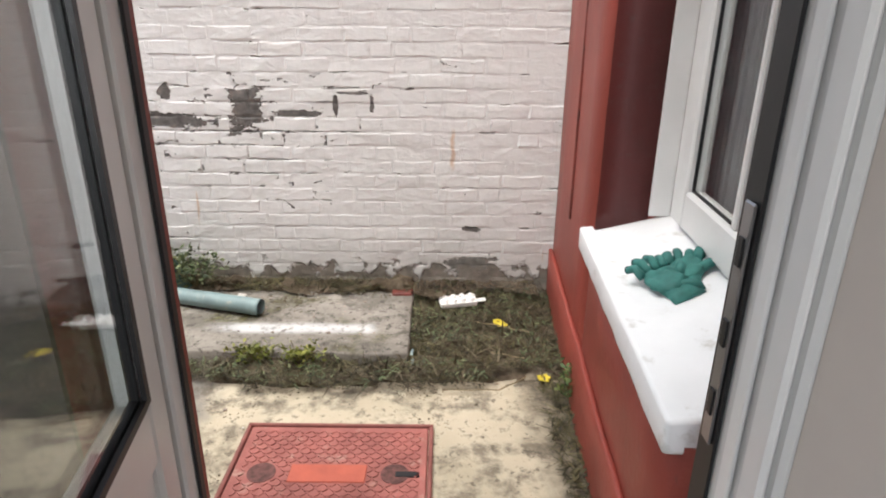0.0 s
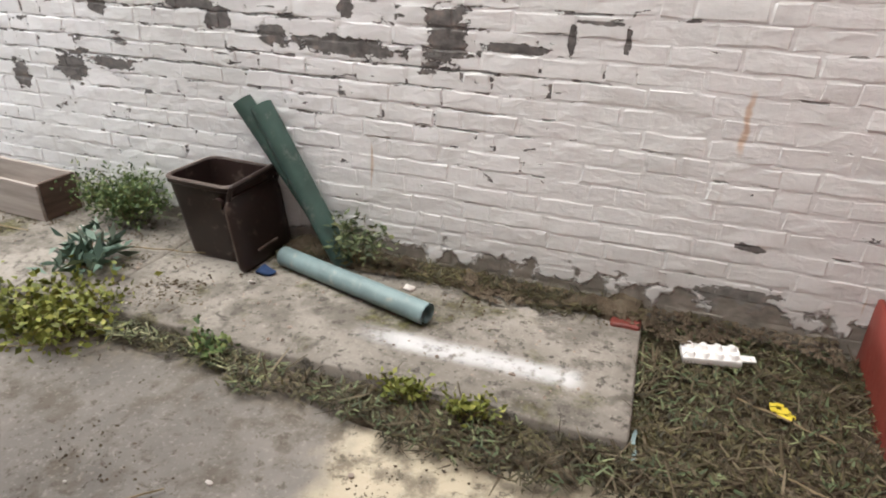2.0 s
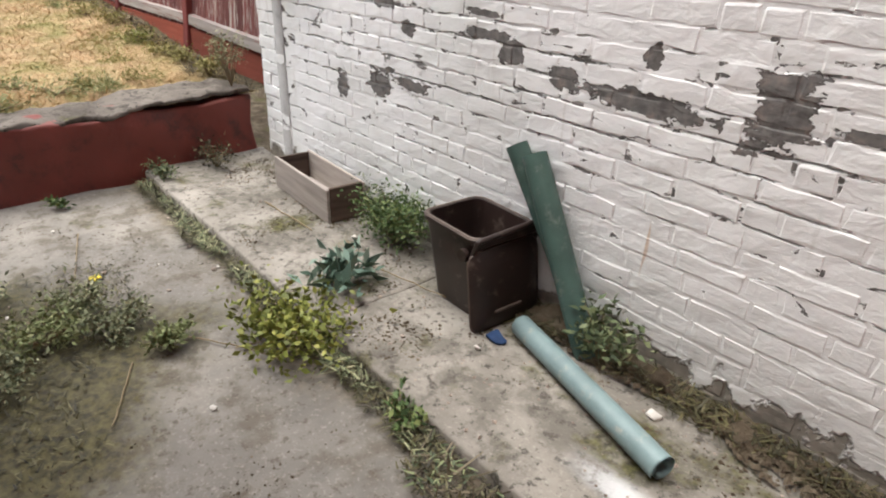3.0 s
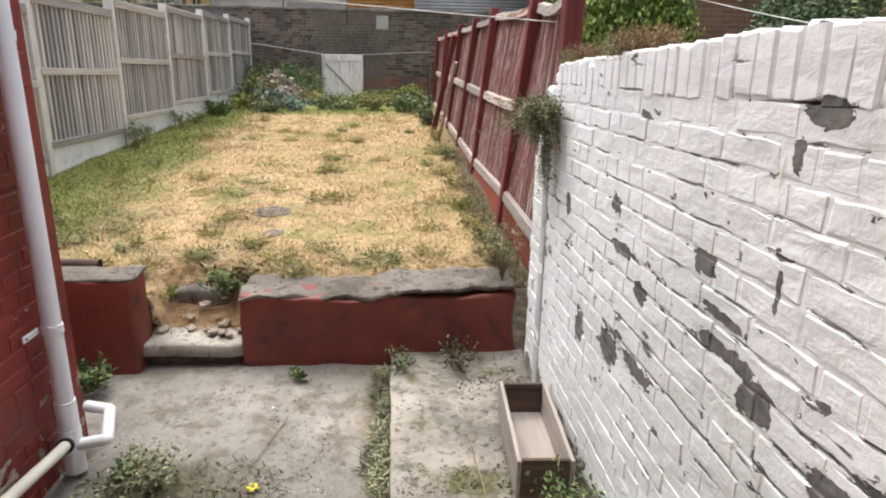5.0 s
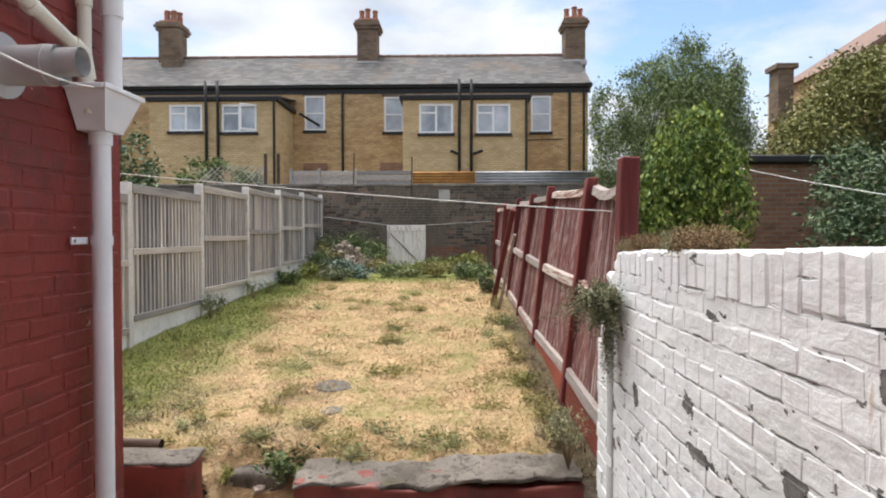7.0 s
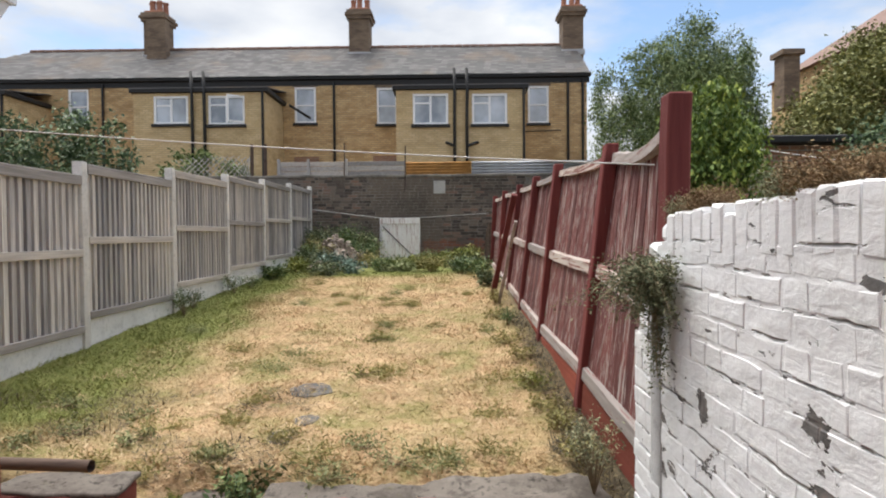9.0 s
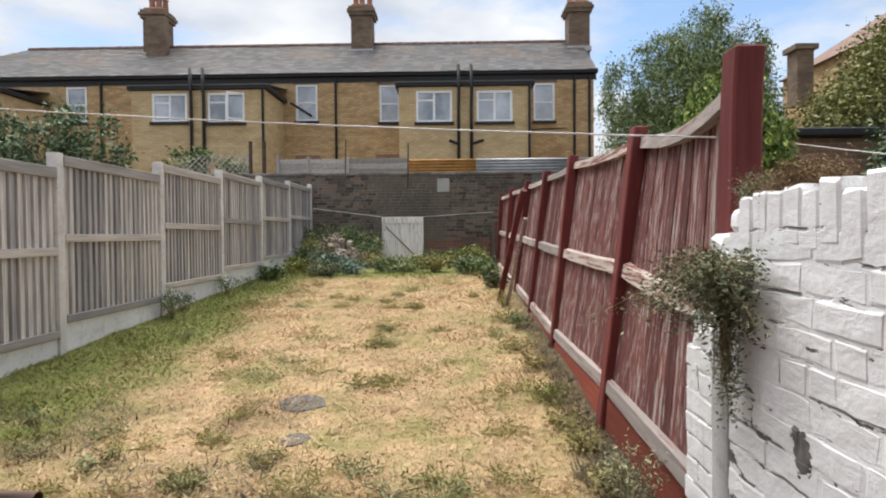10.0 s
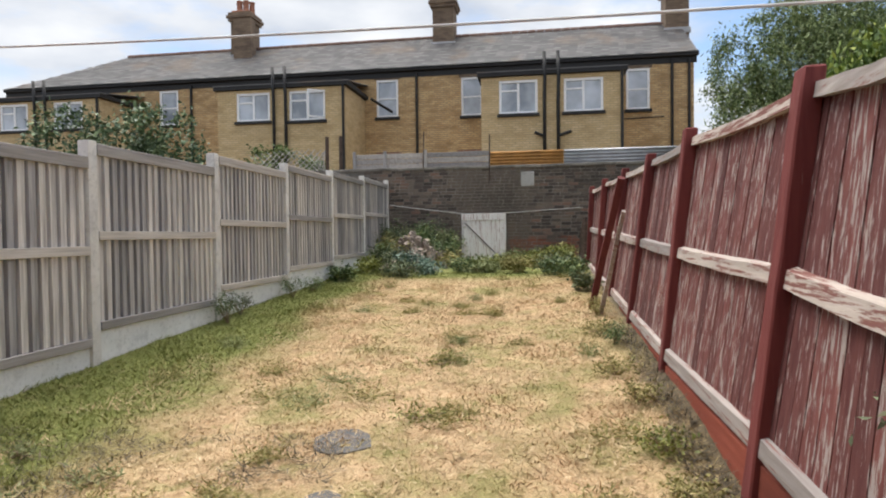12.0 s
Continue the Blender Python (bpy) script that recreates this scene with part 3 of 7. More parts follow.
MGREYW = leafy("pale_green_leaves", [(0.0, (0.13, 0.16, 0.065)), (0.6, (0.24, 0.27, 0.12)), (1.0, (0.40, 0.41, 0.21))], 0.7)
MRUSTW = leafy("dry_rust_plants", [(0.0, (0.13, 0.075, 0.035)), (0.6, (0.26, 0.17, 0.085)), (1.0, (0.40, 0.30, 0.17))], 0.8)
MTREE = leafy("tree_leaves", [(0.0, (0.085, 0.125, 0.045)), (0.6, (0.19, 0.25, 0.09)), (1.0, (0.34, 0.39, 0.16))])
MTREED = leafy("dark_tree_leaves", [(0.0, (0.045, 0.08, 0.04)), (0.6, (0.11, 0.165, 0.075)), (1.0, (0.23, 0.30, 0.14))])
MLIME = leafy("lime_leaves", [(0.0, (0.055, 0.10, 0.02)), (0.6, (0.17, 0.25, 0.045)), (1.0, (0.44, 0.50, 0.10))])
MOLIVE = leafy("olive_leaves", [(0.0, (0.105, 0.115, 0.032)), (0.6, (0.225, 0.23, 0.075)), (1.0, (0.42, 0.39, 0.14))])
MRUBBLE = concrete("broken_masonry", (0.22, 0.18, 0.15), (0.46, 0.38, 0.32), 0.02)
MFLAKE = plain("white_plastic", (0.80, 0.79, 0.77), 0.5, 0.08, 20, 0.1)
MCHIP = plain("dusty_paint_flake", (0.56, 0.53, 0.49), 0.8, 0.2, 30, 0.2)
MPLATE = concrete("cement_plate", (0.36, 0.35, 0.33), (0.5, 0.48, 0.45), 0.0)
MWDOOR = wood("flaking_white_board", (0.78, 0.76, 0.75), (0.90, 0.88, 0.88), (0.40, 0.22, 0.18), 0.42)
MYELLOW = plain("yellow_petal", (0.62, 0.50, 0.04), 0.6, 0.2, 20, 0.0)
MBLUE = plain("blue_rag", (0.02, 0.05, 0.13), 0.8, 0.2, 30, 0.4)
MLINE = plain("white_line_cord", (0.72, 0.71, 0.68), 0.7, 0.05, 30, 0.1)
MGROUND = soil("far_ground")


# ---- shape kit ----
R = random.Random(7)


def box(bm, x0, x1, y0, y1, z0, z1, bevel=0.0, seg=1):
    r = bmesh.ops.create_cube(bm, size=1.0, matrix=Matrix.LocRotScale(((x0 + x1) / 2, (y0 + y1) / 2, (z0 + z1) / 2), None, (abs(x1 - x0), abs(y1 - y0), abs(z1 - z0))))
    if bevel:
        es = list({e for v in r["verts"] for e in v.link_edges})
        bmesh.ops.bevel(bm, geom=es, offset=bevel, segments=seg, affect="EDGES", profile=0.6)
    return bm


def B(x0, x1, y0, y1, z0, z1, bevel=0.0, seg=1):
    return box(bmesh.new(), x0, x1, y0, y1, z0, z1, bevel, seg)


def tube(bm, pts, r, n=12, caps=True):
    """A round bar along points; r a number or one radius per point."""
    pts = [Vector(p) for p in pts]
    rs = r if isinstance(r, (list, tuple)) else [r] * len(pts)
    rings = []
    for i, p in enumerate(pts):
        d = (pts[min(i + 1, len(pts) - 1)] - pts[max(i - 1, 0)]).normalized()
        a = d.orthogonal().normalized() if i == 0 else (prev - prev.dot(d) * d).normalized()
        prev = a
        b = d.cross(a)
        rings.append([bm.verts.new(p + rs[i] * (math.cos(2 * math.pi * j / n) * a + math.sin(2 * math.pi * j / n) * b)) for j in range(n)])
    for s, t in zip(rings, rings[1:]):
        for j in range(n):
            bm.faces.new((s[j], s[(j + 1) % n], t[(j + 1) % n], t[j]))
    if caps and n > 2:
        bm.faces.new(rings[0][::-1])
        bm.faces.new(rings[-1])
    return bm


def T(pts, r, n=12, caps=True):
    return tube(bmesh.new(), pts, r, n, caps)


def arc(pts, k=5, turn=0.35):
    """Round the corners of a line of points."""
    pts = [Vector(p) for p in pts]
    out = [pts[0]]
    for a, b, c in zip(pts, pts[1:], pts[2:]):
        p, q = b + (a - b).normalized() * turn * min(1, (a - b).length), b + (c - b).normalized() * turn * min(1, (c - b).length)
        out += [p.lerp(b, u).lerp(b.lerp(q, u), u) for u in [i / k for i in range(k + 1)]]
    return out + [pts[-1]]


def jitter(bm, amount, scale=6.0, seed=0.0):
    for v in bm.verts:
        v.co += amount * noise.noise_vector(v.co * scale + Vector((seed, seed * 1.7, seed * 0.3)))
    return bm


def dice(bm, length):
    """Cut long edges, so that a surface can be made uneven."""
    for _ in range(6):
        es = [e for e in bm.edges if e.calc_length() > length * 1.5]
        if not es:
            break
        bmesh.ops.subdivide_edges(bm, edges=es, cuts=1, use_grid_fill=True)
    return bm


def finish(name, bm, material, smooth=False):
    bmesh.ops.recalc_face_normals(bm, faces=bm.faces)
    me = bpy.data.meshes.new(name)
    bm.to_mesh(me)
    bm.free()
    me.materials.append(material)
    if smooth:
        me.polygons.foreach_set("use_smooth", [True] * len(me.polygons))
        if smooth == "auto":
            me.set_sharp_from_angle(angle=radians(35))
    return me


def part(name, bm, material, parent, label="", smooth=False):
    """One mesh under a thing or a part."""
    ob = new(name, finish(name, bm, material, smooth))
    ob.parent = parent
    if label:
        ob["label"] = label
    return ob


def thing(name, label, category, group="", at=None):
    ob = new(name)
    ob.empty_display_size = 0.1
    if at is not None:
        ob.matrix_world = at
    return tagged(ob, label, category, group)


def solo(name, bm, material, label, category, group="", smooth=False, kind=""):
    return tagged(new(name, finish(name, bm, material, smooth)), label, category, group, kind)


def setting(name, bm, material, label, category="", smooth=False):
    return solo(name, bm, material, label, category or name.split("_")[0], kind="structure", smooth=smooth)


def raw(name, verts, faces, material, parent=None):
    me = bpy.data.meshes.new(name)
    me.from_pydata([tuple(v) for v in verts], [], [tuple(f) for f in faces])
    me.materials.append(material)
    ob = new(name, me)
    ob.parent = parent
    return ob


def soup(name, tri, material, parent=None, corners=3):
    """A mesh of loose triangles or quads from an array (n, corners, 3)."""
    tri = np.asarray(tri, dtype=np.float32)
    n = len(tri)
    me = bpy.data.meshes.new(name)
    me.vertices.add(n * corners)
    me.vertices.foreach_set("co", tri.reshape(-1))
    me.loops.add(n * corners)
    me.loops.foreach_set("vertex_index", np.arange(n * corners, dtype=np.int32))
    me.polygons.add(n)
    me.polygons.foreach_set("loop_start", np.arange(0, n * corners, corners, dtype=np.int32))
    me.update()
    me.validate()
    me.materials.append(material)
    ob = new(name, me)
    ob.parent = parent
    return ob


def leaves(rng, centres, size, droop=0.3, narrow=0.45, spread=1.0):
    """Leaf quads at the centres, turned at random."""
    n = len(centres)
    d = rng.normal(size=(n, 3)) * (spread, spread, spread * 0.6)
    d[:, 2] -= droop
    d /= np.linalg.norm(d, axis=1)[:, None]
    u = rng.normal(size=(n, 3))
    s = np.cross(d, u)
    s /= np.linalg.norm(s, axis=1)[:, None]
    L = size * rng.uniform(0.55, 1.35, n)[:, None]
    w = L * narrow
    bend = np.cross(d, s) * L * 0.12
    return np.stack([centres, centres + d * L * 0.45 + s * w * 0.5 + bend, centres + d * L, centres + d * L * 0.45 - s * w * 0.5 + bend], axis=1)


# ---- bricks ----
def brick_variant(length, height, depth, seed, rough=0.0018, rim_drop=0.005, ragged=1.0):
    """Vertices and faces of one uneven brick: front at y = 0, body behind it."""
    nx, nz = (5, 3) if length > 0.15 else (3, 3)
    r = random.Random(seed)
    V, Fc = [], []
    for k in range(nz + 1):
        for i in range(nx + 1):
            x = -length / 2 + (0.0, 0.006, *[length * q / (nx - 2) for q in range(1, nx - 2)], length - 0.006, length)[i]
            z = -height / 2 + (0.0, 0.006, height - 0.006, height)[k]
            rim = i in (0, nx) or k in (0, nz)
            y = rim_drop if rim else 0.0
            V.append((x + r.uniform(-1, 1) * 0.0038 * ragged, y + r.uniform(-1, 1) * rough, z + r.uniform(-1, 1) * 0.0034 * ragged))
    idx = lambda i, k: k * (nx + 1) + i
    for k in range(nz):
        for i in range(nx):
            Fc.append((idx(i, k), idx(i + 1, k), idx(i + 1, k + 1), idx(i, k + 1)))
    ring = [idx(i, 0) for i in range(nx + 1)] + [idx(nx, k) for k in range(1, nz + 1)] + [idx(i, nz) for i in range(nx - 1, -1, -1)] + [idx(0, k) for k in range(nz - 1, 0, -1)]
    base = len(V)
    V += [(V[j][0], depth, V[j][2]) for j in ring]
    m = len(ring)
    for j in range(m):
        Fc.append((ring[j], base + j, base + (j + 1) % m, ring[(j + 1) % m]))
    return V, Fc


def brick_mesh(name, variant, material):
    me = bpy.data.meshes.new(name)
    me.from_pydata(variant[0], [], variant[1])
    me.materials.append(material)
    return me


def lay(wall, places, variants, material, near, name="brick", rest="brick_field"):
    """Lay bricks given as (matrix, kind, along): those that near() picks are parts, the others one joined mesh."""
    meshes = {kk: [brick_mesh(name, v, material) for v in vs] for kk, vs in variants.items()}
    V, Fc, count = [], [], 0
    for m, kk, s in places:
        i = R.randrange(len(variants[kk]))
        if near(s) and count < 300:
            ob = new(name, meshes[kk][i])
            ob.parent = wall
            ob.matrix_parent_inverse = wall.matrix_world.inverted()
            ob.matrix_basis = m
            count += 1
        else:
            o = len(V)
            V += [m @ Vector(v) for v in variants[kk][i][0]]
            Fc += [tuple(o + q for q in f) for f in variants[kk][i][1]]
    if V:
        tagged(raw(rest, V, Fc, material, wall), kind="stuff")


def courses(length, z0, n, course=0.075, headers=0.3, seed=1):
    """Rows of (centre along, centre height, kind) for a wall."""
    r = random.Random(seed)
    out = []
    for c in range(n):
        s = -r.uniform(0.0, 0.2)
        while s < length:
            kk = "h" if r.random() < headers else "s"
            w = 0.1125 if kk == "h" else 0.225
            if s > -0.02 and s + w < length + 0.02:
                out.append((s + w / 2, z0 + (c + 0.5) * course, kk))
            s += w
    return out


STRETCH = {"s": [brick_variant(0.214, 0.066, 0.03, i) for i in range(12)], "h": [brick_variant(0.102, 0.066, 0.03, 40 + i) for i in range(5)]}
PAINTED = {"s": [brick_variant(0.217, 0.069, 0.03, 200 + i, 0.0014, 0.0030, 1.5) for i in range(16)], "h": [brick_variant(0.105, 0.069, 0.03, 240 + i, 0.0014, 0.0030, 1.5) for i in range(8)]}
ROUGHB = {"s": [brick_variant(0.211, 0.064, 0.03, i, 0.003) for i in range(7)], "h": [brick_variant(0.10, 0.064, 0.03, 40 + i, 0.004) for i in range(5)]}

# ---- levels ----
YARD = -0.12
GX0, GX1 = -17.7, -4.78
PW = 3.42        # face of the party wall
OW = 1.19        # face of the side wall with the door
RX = -4.53       # face of the retaining wall


def lawn_z(x, y):
    d = max(0.0, abs(y - 1.3) - 0.6) / 1.7
    bank = 0.10 * min(1.0, d) ** 2 * min(1.0, max(0.0, (-5.2 - x) / 1.5))
    notch = min(1.0, max(0.0, (x + 5.05) / 0.30)) * min(1.0, max(0.0, (y - 1.14) / 0.06)) * min(1.0, max(0.0, (1.78 - y) / 0.06))
    bank -= 0.36 * notch + 0.065 * min(1.0, max(0.0, (x + 5.1) / 0.25)) * (1 - notch)
    return 0.36 + 0.052 * max(0.0, -6.3 - x) + bank + 0.025 * noise.noise(Vector((x * 0.9, y * 0.9, 3.1))) + 0.012 * noise.noise(Vector((x * 3.1, y * 3.1, 1.1)))


# ---- ground ----
bm = bmesh.new()
bmesh.ops.create_grid(bm, x_segments=60, y_segments=60, size=600)
for v in bm.verts:
    v.co.z = -0.45 + 0.15 * noise.noise(v.co * 0.01)
setting("ground", bm, MGROUND, "dark bare earth ground reaching out to the horizon", "ground")

bm = bmesh.new()
nx, ny = 130, 60
for i in range(nx + 1):
    for j in range(ny + 1):
        x, y = GX1 + (GX0 - GX1) * i / nx, -1.10 + 4.75 * j / ny
        bm.verts.new((x, y, lawn_z(x, y)))
bm.verts.ensure_lookup_table()
for i in range(nx):
    for j in range(ny):
        a = i * (ny + 1) + j
        bm.faces.new([bm.verts[q] for q in (a, a + 1, a + ny + 2, a + ny + 1)])
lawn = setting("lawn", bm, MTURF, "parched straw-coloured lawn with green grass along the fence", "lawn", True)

# yard concrete with shallow dips
bm = dice(B(-4.62, 0.75, 0.95, 2.66, YARD - 0.2, YARD), 0.10)
jitter(bm, 0.012, 1.8)
setting("yard_floor", bm, MYARD, "stained grey concrete yard floor with a cream cement patch", "floor", True)
bm = dice(B(-0.42, 0.62, 2.50, 3.44, YARD - 0.2, YARD + 0.015), 0.06)
jitter(bm, 0.03, 5.0, 5.0)
setting("soil_bed", bm, MSOIL, "dark weedy soil in the yard corner", "soil", True)

# raised slab along the party wall, three casts with rough edges
slab = thing("concrete_slab", "raised weathered concrete slab along the white wall", "slab")
tagged(slab, kind="structure")
for a, b, s in ((-2.35, -0.285, 2.0), (-4.55, -2.352, 4.0)):
    bm = dice(B(a, b, 2.63, 3.44, YARD - 0.1, -0.05, 0.008), 0.07)
    part("slab_piece", jitter(bm, 0.010, 3.0, 1.0), MSLAB, slab, smooth=True)
part("edging_brick", jitter(dice(B(-0.40, -0.29, 3.24, 3.41, -0.06, -0.038, 0.006), 0.05), 0.01, 9), MREDLOW, slab, "red brick at the slab's end")

bm = dice(B(-2.05, -0.30, 3.29, PW + 0.01, -0.10, -0.022, 0.02), 0.03)
setting("soil_bank", jitter(jitter(bm, 0.06, 6.0, 2.0), 0.03, 22.0, 3.0), MSOIL, "crumbling dark soil banked along the foot of the wall", "soil", True)
bm = dice(B(-1.15, -0.40, 2.46, 2.66, YARD - 0.05, YARD + 0.012, 0.02), 0.04)
setting("soil_spill", jitter(bm, 0.05, 6.0, 7.0), MSOIL, "dark soil spilling along the slab edge", "soil", True)

# inspection cover: frame, pressed lid with two keyholes and a plate
cover = thing("inspection_cover", "red-painted iron inspection cover set in cream cement", "manhole cover")
fr = bmesh.new()
cx0, cx1, cy0, cy1 = -0.875, -0.155, 1.625, 2.18
for a in ((cx0, cx1, cy0, cy0 + 0.016), (cx0, cx1, cy1 - 0.016, cy1), (cx0, cx0 + 0.016, cy0 + 0.016, cy1 - 0.016), (cx1 - 0.016, cx1, cy0 + 0.016, cy1 - 0.016)):
    box(fr, *a, YARD - 0.03, YARD + 0.022, 0.004)
part("frame", fr, MCOVERF, cover)
lid = part("lid", B(cx0 + 0.019, cx1 - 0.019, cy0 + 0.019, cy1 - 0.019, YARD - 0.02, YARD + 0.016, 0.004), MCOVER, cover)
bm = bmesh.new()
for i in range(27):
    for j in range(20):
        x, y = cx0 + 0.055 + i * 0.0235, cy0 + 0.055 + j * 0.0235
        if (abs(x + 0.515) < 0.135 and abs(y - 1.90) < 0.055) or min(math.hypot(x + 0.752, y - 1.902), math.hypot(x + 0.285, y - 1.902)) < 0.06:
            continue
        m = Matrix.Translation((x, y, YARD + 0.0175)) @ Matrix.Rotation(radians(45 if (i + j) % 2 else -45), 4, "Z") @ Matrix.Diagonal((0.021, 0.007, 0.005, 1))
        bmesh.ops.create_cube(bm, size=1, matrix=m)
part("tread", bm, MCOVER, cover)
part("badge_plate", B(-0.655, -0.385, 1.855, 1.945, YARD + 0.014, YARD + 0.021, 0.003), plain("orange_red_plate", (0.50, 0.12, 0.075), 0.5, 0.12, 12, 0.2), cover, "orange-red raised plate")
# flat discs; the recess's shade is in their colour
for x in (-0.752, -0.285):
    part("keyhole", T([(x, 1.902, YARD + 0.012), (x, 1.902, YARD + 0.018)], 0.05, 20), MKEYH, cover, "worn round lifting hole")
part("key_slot", B(-0.285, -0.20, 1.885, 1.915, YARD + 0.015, YARD + 0.020, 0.003), MBLACK, cover)

# ---- party wall ----
wall = setting("wall_party", B(-4.05, 0.75, PW + 0.0030, PW + 0.23, -0.4, 1.555), MJOINT, "white-painted brick garden wall with flaking paint", "wall")
pl = [(Matrix.Translation((-4.05 + s, PW + R.uniform(-0.0002, 0.0024), z + R.uniform(-0.002, 0.002))) @ Matrix.Rotation(R.uniform(-0.014, 0.014), 4, "Y"), kk, -4.05 + s) for s, z, kk in courses(4.78, -0.165, 23, seed=4)]
PARTY = (wall, pl)
# brick-on-edge top, two thicknesses of paint
top = []
s = -3.98
while s < 0.74:
    w = 0.068 + R.uniform(-0.003, 0.004)
    top.append((s + w / 2, w, R.uniform(-0.004, 0.004), R.uniform(-0.0015, 0.0015)))
    s += w + 0.006
TOPV = [brick_variant(0.140, 0.070, 0.235, 80 + i, 0.0025, 0.006, 1.6) for i in range(6)]
# ragged end of the wall: the top has broken away
def wall_end(z):
    """Where the wall stops, along x, at height z."""
    return -4.385 + 0.31 * min(1.0, max(0.0, (z - 1.12) / 0.46)) ** 1.2


bm = dice(B(-4.375, -4.05, PW + 0.004, PW + 0.23, -0.4, 1.54), 0.08)
for v in bm.verts:
    if v.co.x < -4.06:
        v.co.x = -4.05 + (v.co.x + 4.05) * (wall_end(v.co.z) + 0.02 + 4.05) / -0.325
pier = setting("wall_pier", jitter(bm, 0.006, 9, 2.0), MJOINT, "white-painted ragged end of the brick garden wall", "wall")
PIER = []
for c in range(22):
    z = -0.165 + (c + 0.5) * 0.075
    for x, kk in (((-4.265, "s"), (-4.098, "h")) if c % 2 else ((-4.32, "h"), (-4.155, "s"))):
        if x - (0.107 if kk == "s" else 0.05) > wall_end(z) - 0.02:
            PIER.append((Matrix.Translation((x + R.uniform(-0.006, 0.006), PW + R.uniform(-0.004, 0.003), z)) @ Matrix.Rotation(R.uniform(-0.02, 0.02), 4, "Y"), kk, 0))
rp_ = random.Random(61)
for i in range(20):
    z = 1.10 + 0.50 * (i + 0.5) / 20
    x = wall_end(z) + rp_.uniform(-0.01, 0.16)
    w, h = rp_.uniform(0.03, 0.06), rp_.uniform(0.022, 0.036)
    bm = dice(B(-w, w, 0.0, 0.16, -h, h, 0.014), 0.03)
    bmesh.ops.transform(bm, matrix=pose(x, PW - rp_.uniform(-0.006, 0.006), z, rp_.uniform(-6, 6), rp_.uniform(-25, 25), rp_.uniform(-8, 8)), verts=bm.verts)
    part("broken_brick", jitter(bm, 0.012, 16, i), MWHITE, pier, "broken painted brick")
# shade of the inner corner, laid on as a flush grey strip
part("corner_shade_strip", jitter(dice(B(-4.155, -4.045, PW - 0.0035, PW + 0.012, -0.1, 1.30, 0.003), 0.05), 0.003, 7), MCORNERSHADE, pier, "flat grey strip standing for the shaded inner corner", True)

# ---- main house: rear wall, turned a little from the yard ----
WM = pose(0.362, 1.19, 0, 0, 0, -3.35)      # local: x into the house, y along the wall, z up
H0, H1 = -0.02, 1.12                        # window opening along the wall
SZ, WZ = 0.60, 2.05


hw = bmesh.new()
for a in ((0, 0.30, H1, 2.30, -0.4, 5.4), (0, 0.30, -0.02, H1, -0.4, SZ), (0, 0.30, -0.02, H1, WZ, 5.4)):
    box(hw, *a)
dice(hw, 0.25)
jitter(hw, 0.006, 3.0)
o = setting("wall_rear", hw, MREDW, "smooth brick-red painted house wall beside the window", "wall", True)
o.matrix_world = WM
pb = bmesh.new()
box(pb, -0.022, 0.0, -0.02, 2.28, -0.4, 0.17, 0.006)
o = part("plinth", jitter(dice(pb, 0.15), 0.006, 5), MREDW, o, smooth=True)
rb = bmesh.new()
tube(rb, [(-0.004, 1.70, 0.52), (-0.004, 1.70, 2.4)], 0.005, 6)
crack = setting("wall_conduit", rb, MREDLOW, "thin painted cable run down the red wall", "trim")
crack.matrix_world = WM

rev = setting("window_reveal", jitter(dice(B(0.002, 0.186, H1 - 0.004, H1 + 0.01, SZ + 0.06, WZ), 0.08), 0.002, 9), MREDDARK, "dark maroon side of the window opening", "trim", True)
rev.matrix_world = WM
sill = bmesh.new()
box(sill, -0.045, 0.36, -0.02, H1 + 0.05, SZ - 0.02, SZ + 0.065, 0.012, 2)
dice(sill, 0.06)
for v in sill.verts:
    if v.co.z > SZ + 0.03:
        v.co.z += 0.26 * max(0.0, v.co.x)
sill = setting("window_sill", jitter(sill, 0.004, 8), MSILL, "thick white-painted window sill with chipped paint", "sill", True)
sill.matrix_world = WM

win = thing("window_1", "white plastic casement window with grey curtains behind", "window", at=WM)
win["kind"] = "structure"
wx = 0.26
z0 = SZ + 0.13


def ring(x0, x1, y0, y1, za, zb, w, bev=0.006):
    bm = bmesh.new()
    box(bm, x0, x1, y0, y0 + w, za, zb, bev)
    box(bm, x0, x1, y1 - w, y1, za, zb, bev)
    box(bm, x0, x1, y0 + w, y1 - w, za, za + w, bev)
    box(bm, x0, x1, y0 + w, y1 - w, zb - w, zb, bev)
    return bm


part("window_frame", ring(wx, wx + 0.07, 0.0, H1 - 0.005, z0, WZ - 0.01, 0.055), MUPVC, win)
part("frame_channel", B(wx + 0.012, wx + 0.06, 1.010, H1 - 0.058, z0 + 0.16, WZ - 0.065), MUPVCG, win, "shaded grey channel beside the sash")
part("channel_plug", B(wx + 0.004, wx + 0.06, 1.010, H1 - 0.058, z0 + 0.05, z0 + 0.158, 0.004), MUPVC, win)
sb = bmesh.new()
SY0, SY1, ST = 0.06, 1.004, WZ - 0.07
for a in ((SY0, SY0 + 0.085, z0 + 0.022, ST), (SY1 - 0.085, SY1, z0 + 0.022, ST), (SY0 + 0.085, SY1 - 0.085, z0 + 0.022, z0 + 0.145), (SY0 + 0.085, SY1 - 0.085, ST - 0.085, ST)):
    box(sb, wx - 0.022, wx + 0.05, *a, 0.008)
sash = part("sash", sb, MUPVC, win)
part("glazing_bar", B(wx - 0.016, wx + 0.03, 0.524, 0.550, z0 + 0.145, ST - 0.085, 0.006), MUPVC, sash)
